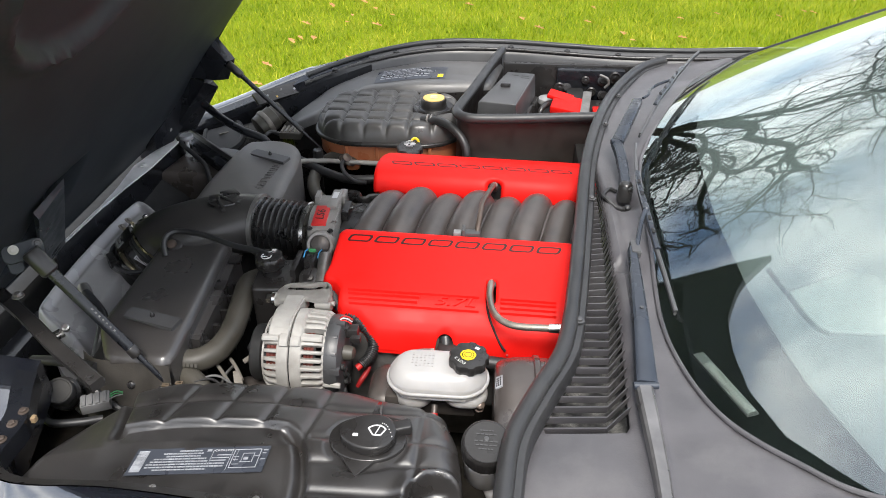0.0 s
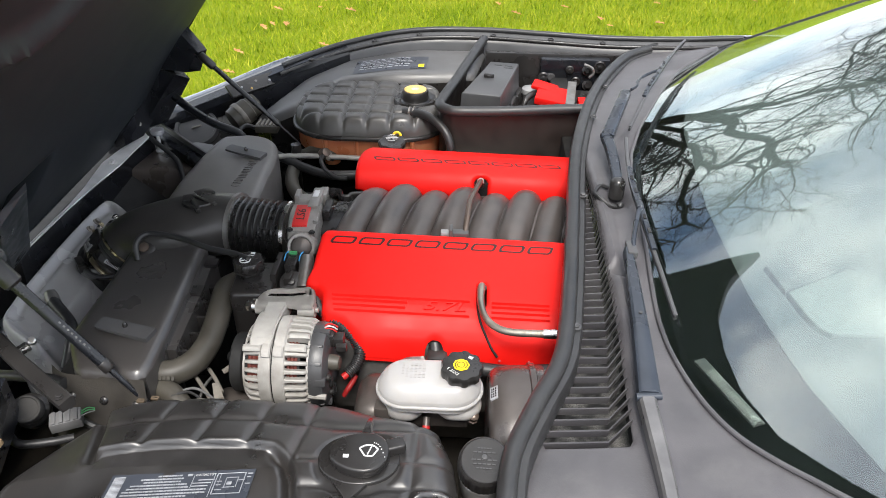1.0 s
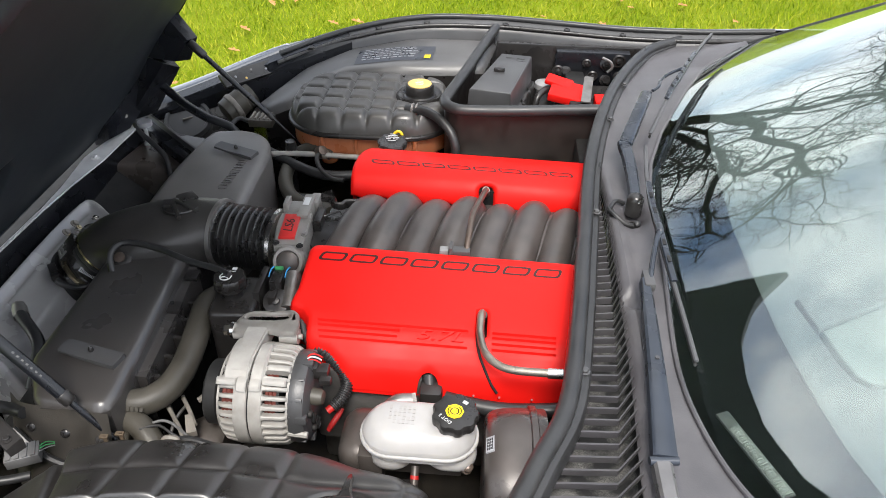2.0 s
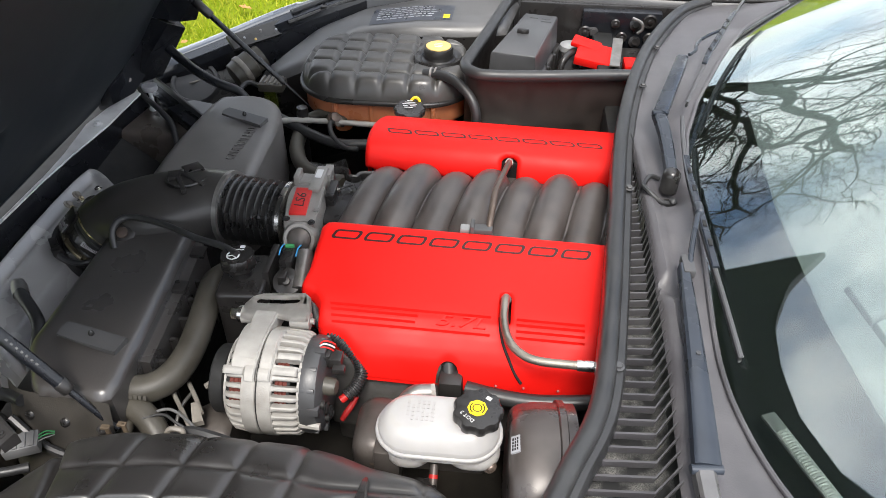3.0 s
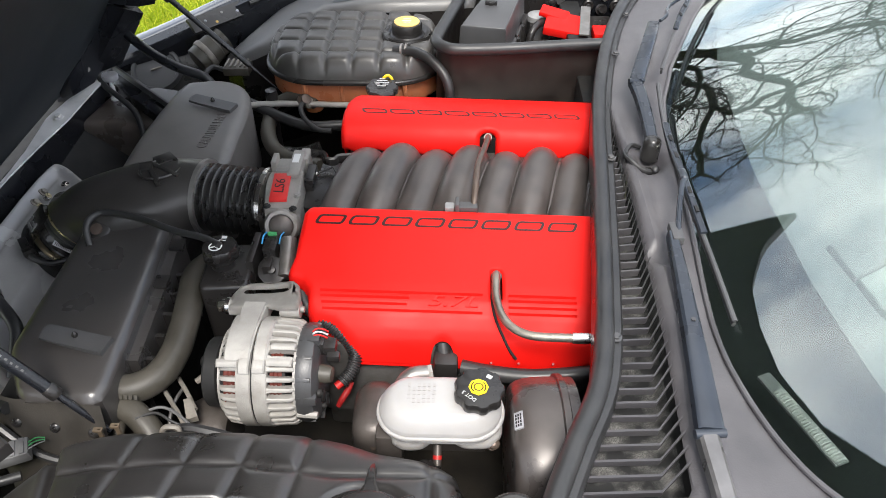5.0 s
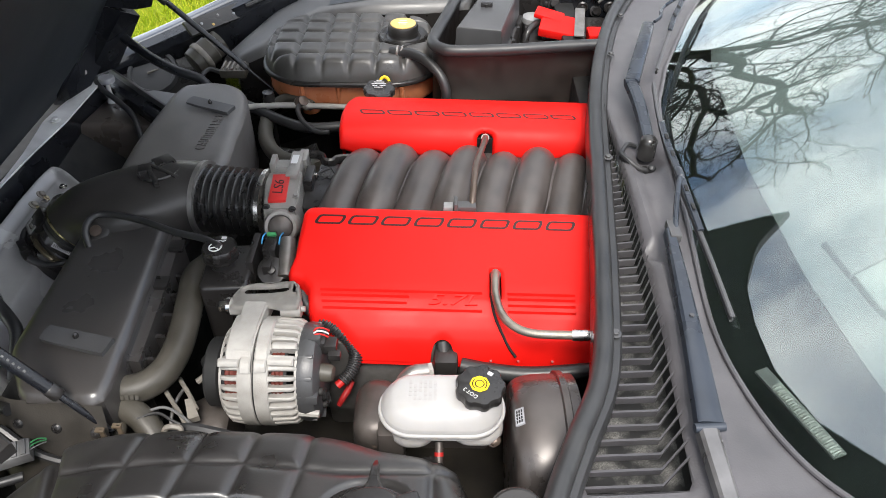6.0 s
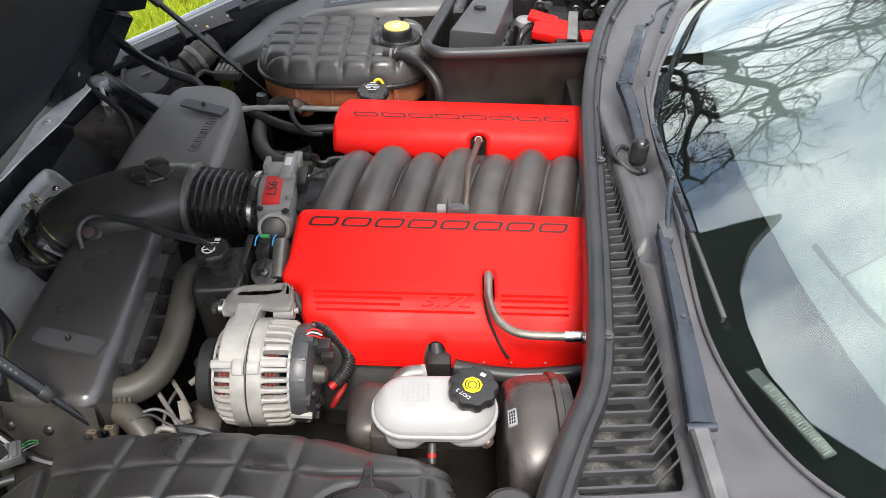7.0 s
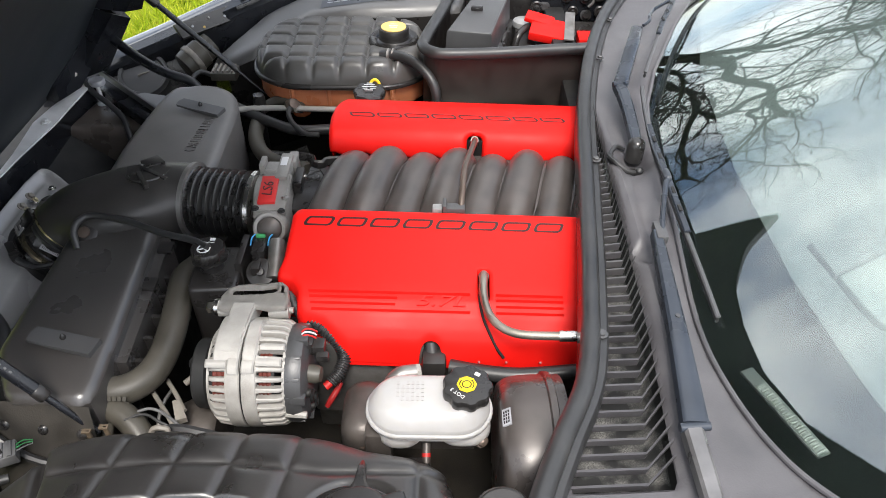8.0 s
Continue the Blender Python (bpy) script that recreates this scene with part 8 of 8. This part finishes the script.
ribbon(bm, [(-0.97, 1.45, 0.70), (-0.95, 1.62, 0.70), (-0.90, 1.72, 0.70)], [(-0.80, 1.44, 0.58), (-0.80, 1.56, 0.58), (-0.76, 1.66, 0.58)], [(-0.70, 1.42, 0.50), (-0.70, 1.56, 0.50), (-0.68, 1.66, 0.50)])
part("baffle", bm, DARK, rail)
shelf = thing("headlamp_shelf", (-0.8, 1.7, 0.5), "worn black shelf beside the headlamp with bolts", "shelf")
bm = bmesh.new()
slab(bm, [(-0.90, 1.665), (-0.70, 1.645), (-0.66, 1.72), (-0.70, 1.80), (-0.88, 1.80)], 0.50, 0.70, 0.022)
part("shelf", bm, SHELF, shelf)
bm = bmesh.new()
slab(bm, [(-0.74, 1.68), (-0.68, 1.675), (-0.67, 1.73), (-0.76, 1.745)], 0.70, 0.712, 0.003)
part("pad", bm, SHELF, shelf)
bolt(shelf, (-0.757, 1.715, 0.712), 0.009, mat=DULL_METAL)
pin = thing("hood_latch_pin", (-0.855, 1.762, 0.70), "pale latch pin with a mushroom head", "latch pin")
bm = bmesh.new()
lathe(bm, [(0.012, 0.695), (0.012, 0.703), (0.0072, 0.707), (0.0072, 0.715), (0.005, 0.717), (0.0045, 0.748)], (-0.856, 1.765, 0), (0, 0, 1), 18)
part("stem", bm, RAIL_GREY, pin)
bm = bmesh.new()
lathe(bm, [(0.007, 0.746), (0.0172, 0.748), (0.018, 0.751), (0.018, 0.758), (0.0165, 0.760), (0.0, 0.7605)], (-0.857, 1.77, 0), (0, 0, 1), 24)
part("head", bm, GREY_PANEL, pin)
bm = bmesh.new()
tube(bm, [(-0.895, 1.80, 0.775), (-0.885, 1.775, 0.765), (-0.865, 1.75, 0.742), (-0.82, 1.72, 0.725), (-0.775, 1.675, 0.715), (-0.745, 1.62, 0.69), (-0.73, 1.59, 0.66)], 0.0065, 10)
tagged(part("release_cable", bm, RUBBER), "black hood release cable", "cable")
brace = thing("diagonal_brace", (-0.78, 1.77, 0.6), "black folded diagonal brace", "brace")
bm = bmesh.new()
m = Matrix.Translation((-0.785, 1.772, 0.735)) @ pose(0, 0, 0, 0, 0, -43)
box(bm, -0.14, 0.14, -0.020, 0.012, -0.030, -0.004, 0.002, m)
part("bar", bm, PAINT_INNER, brace)
bm = bmesh.new()
box(bm, -0.14, 0.14, 0.010, 0.016, -0.030, 0.012, 0.0015, m)
part("flange", bm, GREY_BLACK, brace, "worn folded flange")
bm = bmesh.new()
slab(bm, [(-0.81, 1.80), (-0.76, 1.815), (-0.70, 1.80), (-0.675, 1.76), (-0.695, 1.69)], 0.69, 0.716, 0.006)
part("gusset", bm, SKYLIT_BLACK, brace, "dusty gusset plate")
brace.location += Vector((-0.005, -0.030, 0.0))
lamp = thing("headlamp_housing", (-0.80, 1.88, 0.6), "black round headlamp housing with a moulded cap", "headlamp housing")
bm = bmesh.new()
lathe(bm, [(0.062, -0.05), (0.060, -0.002), (0.058, 0.002), (0.051, 0.002), (0.048, -0.003), (0.0, -0.002)], (-0.793, 1.873, 0.722), (0.05, -0.5, 0.8), 40)
part("housing", bm, GREY_BLACK, lamp)
bm = bmesh.new()
box(bm, -0.11, 0.11, -0.075, 0.085, -0.045, -0.012, 0.008, Matrix.Translation((-0.793, 1.873, 0.722)) @ pose(0, 0, 0, 32, 3, 4))
part("bucket", bm, BLACK, lamp)
bm = bmesh.new()
box(bm, -0.014, 0.014, -0.0015, 0.0015, -0.004, 0.003, 0.0006, Matrix.Translation((-0.792, 1.873, 0.722)) @ pose(0, 0, 0, 32, 0, 42))
part("slot", bm, PALE_HOSE, lamp)
bm = bmesh.new()
tube(bm, [(-0.85, 1.86, 0.845), (-0.821, 1.833, 0.83), (-0.80, 1.818, 0.82), (-0.745, 1.784, 0.80), (-0.692, 1.766, 0.78), (-0.641, 1.762, 0.762), (-0.615, 1.752, 0.74)], 0.011, 12)
tagged(part("hood_lift_rod", bm, PAINT_INNER), "glossy black bent rod below the hood", "rod")
motor = thing("headlamp_motor", (-0.655, 1.90, 0.68), "black headlamp motor cylinder", "motor")
bm = bmesh.new()
lathe(bm, [(0.02, 0.0), (0.032, 0.004), (0.034, 0.02), (0.034, 0.06), (0.03, 0.064), (0.03, 0.09), (0.0, 0.092)], (-0.69, 1.87, 0.74), (0.6, 0.6, 0.35), 28)
part("cylinder", bm, HOSE, motor)
bm = bmesh.new()
lathe(bm, [(0.036, 0.024), (0.0375, 0.026), (0.0375, 0.036), (0.036, 0.038)], (-0.69, 1.87, 0.74), (0.6, 0.6, 0.35), 28)
part("band", bm, PALE_HOSE, motor)
plug = thing("wiring_connector", (-0.575, 1.82, 0.7), "grey ribbed wiring connector", "connector")
bm = bmesh.new()
box(bm, -0.605, -0.545, 1.795, 1.84, 0.745, 0.765, 0.004, None)
part("block", bm, HOSE, plug)
for k in range(5):
    bm = bmesh.new()
    box(bm, -0.60 + 0.011 * k, -0.595 + 0.011 * k, 1.80, 1.838, 0.764, 0.769, 0.001)
    part("rib", bm, PALE_HOSE, plug)
bm = bmesh.new()
tube(bm, [(-0.605, 1.815, 0.75), (-0.635, 1.82, 0.755), (-0.65, 1.80, 0.74), (-0.63, 1.77, 0.71)], 0.006, 8)
part("lead", bm, RUBBER, plug)
corner = thing("fender_bracket", (-0.6, 1.96, 0.78), "black fender bracket with pale plugs and clips", "bracket")
bm = bmesh.new()
m = Matrix.Translation((-0.625, 1.985, 0.815)) @ pose(0, 0, 0, 38, 0, 50)
box(bm, -0.11, 0.11, -0.02, 0.02, -0.006, 0.004, 0.003, m)
part("plate", bm, BLACK, corner)
for u, v, mt in ((-0.07, 0.0, GREY_PANEL), (-0.02, 0.006, DULL_METAL), (0.02, -0.004, GREY_PANEL), (0.05, 0.004, DULL_METAL), (-0.045, -0.012, CAP_YELLOW)):
    bolt(corner, m @ Vector((u, v, 0.003)), 0.003, m.to_3x3() @ Vector((0, 0, 1)), mt, "plug")

# ---- pipes between fan panel and far cover ----
dip = thing("transmission_dipstick", (-0.475, 1.70, 0.6), "black capped dipstick tube", "dipstick")
bm = bmesh.new()
lathe(bm, [(0.013, 0.735), (0.0135, 0.755), (0.012, 0.764), (0.0, 0.766)], (-0.474, 1.70, 0), (0, 0, 1), 18)
part("cap", bm, BLACK, dip)
bm = bmesh.new()
lathe(bm, [(0.008, 0.55), (0.008, 0.736)], (-0.474, 1.70, 0), (0, 0, 1), 12)
part("tube", bm, BLACK, dip)
for pts, r, mat, nm, lab in (
        ([(-0.56, 1.675, 0.735), (-0.46, 1.688, 0.738), (-0.30, 1.69, 0.735), (-0.26, 1.69, 0.735)], 0.0065, ALUMINIUM, "metal_pipe", "bright metal pipe along the cover"),
        ([(-0.545, 1.71, 0.735), (-0.50, 1.688, 0.727), (-0.44, 1.655, 0.72), (-0.38, 1.63, 0.718), (-0.31, 1.635, 0.718), (-0.27, 1.64, 0.715)], 0.0115, RUBBER, "coolant_hose", "black coolant hose crossing the bay"),
        ([(-0.475, 1.715, 0.72), (-0.44, 1.725, 0.735), (-0.405, 1.715, 0.738), (-0.38, 1.70, 0.73)], 0.012, HOSE, "bypass_hose", "short grey bypass hose"),
        ([(-0.478, 1.68, 0.71), (-0.475, 1.63, 0.70), (-0.455, 1.585, 0.69), (-0.42, 1.555, 0.685), (-0.37, 1.535, 0.69), (-0.34, 1.50, 0.70)], 0.0165, HOSE, "water_pump_hose", "bent grey water pump hose"),
        ([(-0.40, 1.69, 0.745), (-0.405, 1.665, 0.74), (-0.39, 1.635, 0.73), (-0.36, 1.605, 0.725), (-0.33, 1.60, 0.725)], 0.0055, RUBBER, "thin_lead", "thin black lead looped over the hose"),
        ([(-0.45, 1.62, 0.66), (-0.40, 1.60, 0.67), (-0.36, 1.61, 0.68)], 0.012, RUBBER, "corrugated_lead", "corrugated black lead beside the pump hose")):
    bm = bmesh.new()
    tube(bm, pts, (lambda t: 0.011 + 0.0015 * math.sin(t * 160)) if nm == "corrugated_lead" else r, 12, 24 if nm == "corrugated_lead" else 8)
    tagged(part(nm, bm, mat), lab, "pipe" if "pipe" in nm else "hose")
fit_ = thing("hose_fitting", (-0.405, 1.70, 0.72), "rusty brown hose fitting", "fitting")
bm = bmesh.new()
lathe(bm, [(0.012, 0.0), (0.015, 0.004), (0.015, 0.014), (0.011, 0.018), (0.011, 0.026), (0.0, 0.028)], (-0.408, 1.70, 0.735), (0.5, -0.5, 0.6), 18)
part("fitting", bm, RUST, fit_)
bm = bmesh.new()
lathe(bm, [(0.0, 0.0), (0.011, 0.001), (0.012, 0.006), (0.008, 0.009), (0.0, 0.008)], (-0.394, 1.692, 0.738), (0.8, -0.5, 0.2), 18)
part("ring", bm, PALE_HOSE, fit_)

# ---- near front corner: hinge arm, lamp motor, connectors ----
bm = bmesh.new()
HA = [Vector(p) for p in ((-0.85, 0.935, 0.84), (-0.761, 0.872, 0.84), (-0.69, 0.817, 0.84), (-0.632, 0.777, 0.838), (-0.578, 0.742, 0.832))]
loft(bm, [[p + Vector((-0.004, -0.006, 0.0)), p + Vector((0.006, 0.010, 0.004)), p + Vector((0.008, 0.012, 0.002)), p + Vector((0.008, 0.012, -0.014)), p + Vector((-0.003, -0.005, -0.014))] for p in spline(HA, 5)])
arm = part("hinge_arm", bm, BLACK, hood, "black pressed hinge arm")
bolt(arm, (-0.588, 0.750, 0.835), 0.0045, mat=BLACK)
bolt(arm, (-0.775, 0.893, 0.866), 0.0065, mat=DULL_METAL)
lm = thing("headlamp_motor", (-0.645, 0.755, 0.72), "black headlamp motor with a ribbed knob", "motor")
bm = bmesh.new()
lathe(bm, [(0.020, -0.03), (0.0215, -0.028), (0.0215, 0.000), (0.020, 0.0035), (0.018, 0.004), (0.0165, 0.0025), (0.0, 0.003)], (-0.642, 0.752, 0.80), (0.35, -0.6, 0.75), 40, lambda a, r: r * (1 + 0.015 * math.cos(20 * a)))
part("knob", bm, KNOB, lm)
bm = bmesh.new()
lathe(bm, [(0.02, -0.08), (0.027, -0.076), (0.027, -0.034), (0.022, -0.03)], (-0.642, 0.752, 0.80), (0.35, -0.6, 0.75), 28)
part("body", bm, BLACK, lm)
bm = bmesh.new()
tube(bm, [(-0.67, 0.73, 0.775), (-0.64, 0.71, 0.77), (-0.60, 0.72, 0.765), (-0.57, 0.735, 0.76)], 0.0065, 10)
part("lead", bm, RUBBER, lm)
lm.location += Vector((-0.053, 0.056, -0.056))
CONN = material("grey_connector_plastic", (0.14, 0.14, 0.142), 0.45, bump=0.1, stain=0.4, stain_color=(0.08, 0.075, 0.07))
cn = thing("wiring_connector", (-0.606, 0.797, 0.73), "grey multi-pin connector with green wires", "connector")
bm = bmesh.new()
m = Matrix.Translation((-0.648, 0.820, 0.712)) @ pose(0, 0, 0, 6, 0, 24) @ Matrix.Scale(0.66, 4)
box(bm, -0.035, 0.035, -0.02, 0.02, -0.02, 0.01, 0.004, m)
part("block", bm, CONN, cn)
for k in range(4):
    bm = bmesh.new()
    box(bm, -0.03 + 0.016 * k, -0.02 + 0.016 * k, -0.018, 0.018, 0.009, 0.014, 0.002, m)
    part("rib", bm, CONN, cn)
for k in range(3):
    bm = bmesh.new()
    tube(bm, [m @ Vector((0.03, -0.008 + 0.007 * k, 0.004)), m @ Vector((0.05, -0.008 + 0.008 * k, 0.012)), m @ Vector((0.065, 0.004 * k, 0.004))], 0.0009, 6)
    part("wire", bm, WIRE_GREEN if k else PALE_PLUG, cn)
TAN = material("tan_plastic", (0.26, 0.18, 0.10), 0.5, bump=0.05)
bz = thing("lamp_surround", (-0.66, 0.68, 0.7), "black headlamp bezel rail with rusty bolts", "bezel")
bm = bmesh.new()
BZ = [Vector(p) for p in ((-0.70, 0.79, 0.815), (-0.685, 0.75, 0.815), (-0.665, 0.70, 0.812), (-0.665, 0.65, 0.812), (-0.66, 0.60, 0.815))]
loft(bm, [[p + Vector((-0.02, 0, 0.004)), p + Vector((0.012, 0, 0.0)), p + Vector((0.012, 0, -0.03)), p + Vector((-0.02, 0, -0.03))] for p in spline(BZ, 4)])
part("rail", bm, PAINT_INNER, bz)
for x, y in ((-0.664, 0.712), (-0.666, 0.687), (-0.664, 0.658), (-0.662, 0.63)):
    bolt(bz, (x, y, 0.813), 0.005, mat=RUST)
bm = bmesh.new()
box(bm, -0.651, -0.644, 0.702, 0.711, 0.80, 0.810, 0.002)
part("tan_clip", bm, TAN, bz, "tan plastic clip")
bm = bmesh.new()
loft(bm, [[(-0.95, 0.84, 0.815), (-0.70, 0.82, 0.812), (-0.70, 0.82, 0.74), (-0.95, 0.84, 0.74)], [(-0.95, 0.72, 0.765), (-0.69, 0.71, 0.778), (-0.69, 0.71, 0.70), (-0.95, 0.72, 0.70)], [(-0.93, 0.60, 0.66), (-0.67, 0.60, 0.70), (-0.67, 0.60, 0.62), (-0.93, 0.60, 0.6)]])
part("lamp_cover", bm, PAINT, bz, "glossy black lamp cover")
bz.location += Vector((-0.002, -0.016, 0.0))
ck = thing("chrome_latch", (-0.74, 0.90, 0.7), "small bright metal latch", "latch")
bm = bmesh.new()
box(bm, -0.016, 0.016, -0.007, 0.007, 0, 0.009, 0.002, Matrix.Translation((-0.742, 0.898, 0.775)) @ pose(0, 0, 0, 20, -10, 45))
box(bm, -0.006, 0.012, -0.004, 0.004, 0.008, 0.016, 0.002, Matrix.Translation((-0.740, 0.900, 0.775)) @ pose(0, 0, 0, 20, -10, 45))
lathe(bm, [(0.0065, 0), (0.0065, 0.008), (0.004, 0.010)], (-0.728, 0.913, 0.785), (0.3, -0.4, 0.8), 12)
part("catch", bm, STEEL, ck)
bm = bmesh.new()
tube(bm, [(-0.80, 0.90, 0.72), (-0.74, 0.885, 0.735), (-0.69, 0.88, 0.735), (-0.665, 0.87, 0.74)], 0.009, 10)
tagged(part("drain_hose", bm, RUBBER), "black drain hose beside the fan panel", "hose")
bm = bmesh.new()
ribbon(bm, [(-0.70, 0.90, 0.75), (-0.67, 0.88, 0.752), (-0.62, 0.872, 0.755), (-0.53, 0.862, 0.76)], [(-0.69, 0.84, 0.64), (-0.66, 0.825, 0.64), (-0.61, 0.82, 0.64), (-0.52, 0.82, 0.64)], [(-0.68, 0.80, 0.5), (-0.65, 0.79, 0.5), (-0.6, 0.79, 0.5), (-0.5, 0.79, 0.5)])
guard = thing("splash_guard", (-0.6, 0.84, 0.5), "dusty rubber splash guard below the fan panel", "splash guard")
part("sheet", bm, GUARD, guard)
for x, y, z in ((-0.655, 0.862, 0.72), (-0.60, 0.855, 0.72), (-0.545, 0.848, 0.72), (-0.62, 0.83, 0.655)):
    screw(guard, (x, y, z), 0.007, (0.1, -0.75, 0.6), BLACK)
bm = bmesh.new()
tube(bm, [(-0.68, 0.855, 0.72), (-0.63, 0.835, 0.69), (-0.58, 0.83, 0.675), (-0.53, 0.835, 0.68)], 0.006, 8)
part("clipped_lead", bm, RUBBER, guard)
ctl = thing("breather_valve", (-0.79, 1.09, 0.66), "black breather valve with a short hose", "valve")
bm = bmesh.new()
tube(bm, [(-0.825, 1.124, 0.708), (-0.808, 1.102, 0.712), (-0.770, 1.068, 0.710), (-0.747, 1.042, 0.706), (-0.739, 1.012, 0.690), (-0.742, 0.985, 0.66)], 0.0105, 12)
part("hose", bm, RUBBER, ctl)
bm = bmesh.new()
lathe(bm, [(0.013, -0.012), (0.013, 0.010), (0.011, 0.013), (0.011, 0.020), (0.007, 0.024)], (-0.818, 1.114, 0.710), (-0.55, 0.72, 0.1), 14)
part("cap", bm, DULL_METAL, ctl, "dull metal cap")
bm = bmesh.new()
loft(bm, [[(-0.915, 1.66, 0.81), (-0.89, 1.66, 0.80), (-0.892, 1.66, 0.765), (-0.92, 1.66, 0.76)], [(-0.90, 1.74, 0.84), (-0.875, 1.74, 0.83), (-0.88, 1.74, 0.755), (-0.91, 1.74, 0.755)], [(-0.88, 1.82, 0.88), (-0.855, 1.82, 0.87), (-0.87, 1.82, 0.78), (-0.90, 1.82, 0.78)]])
hx = part("hinge_leaf", bm, PAINT_INNER, hood, "black folded hinge leaf")
bolt(hx, (-0.884, 1.735, 0.79), 0.006, (0.8, -0.5, 0.2), DULL_METAL)
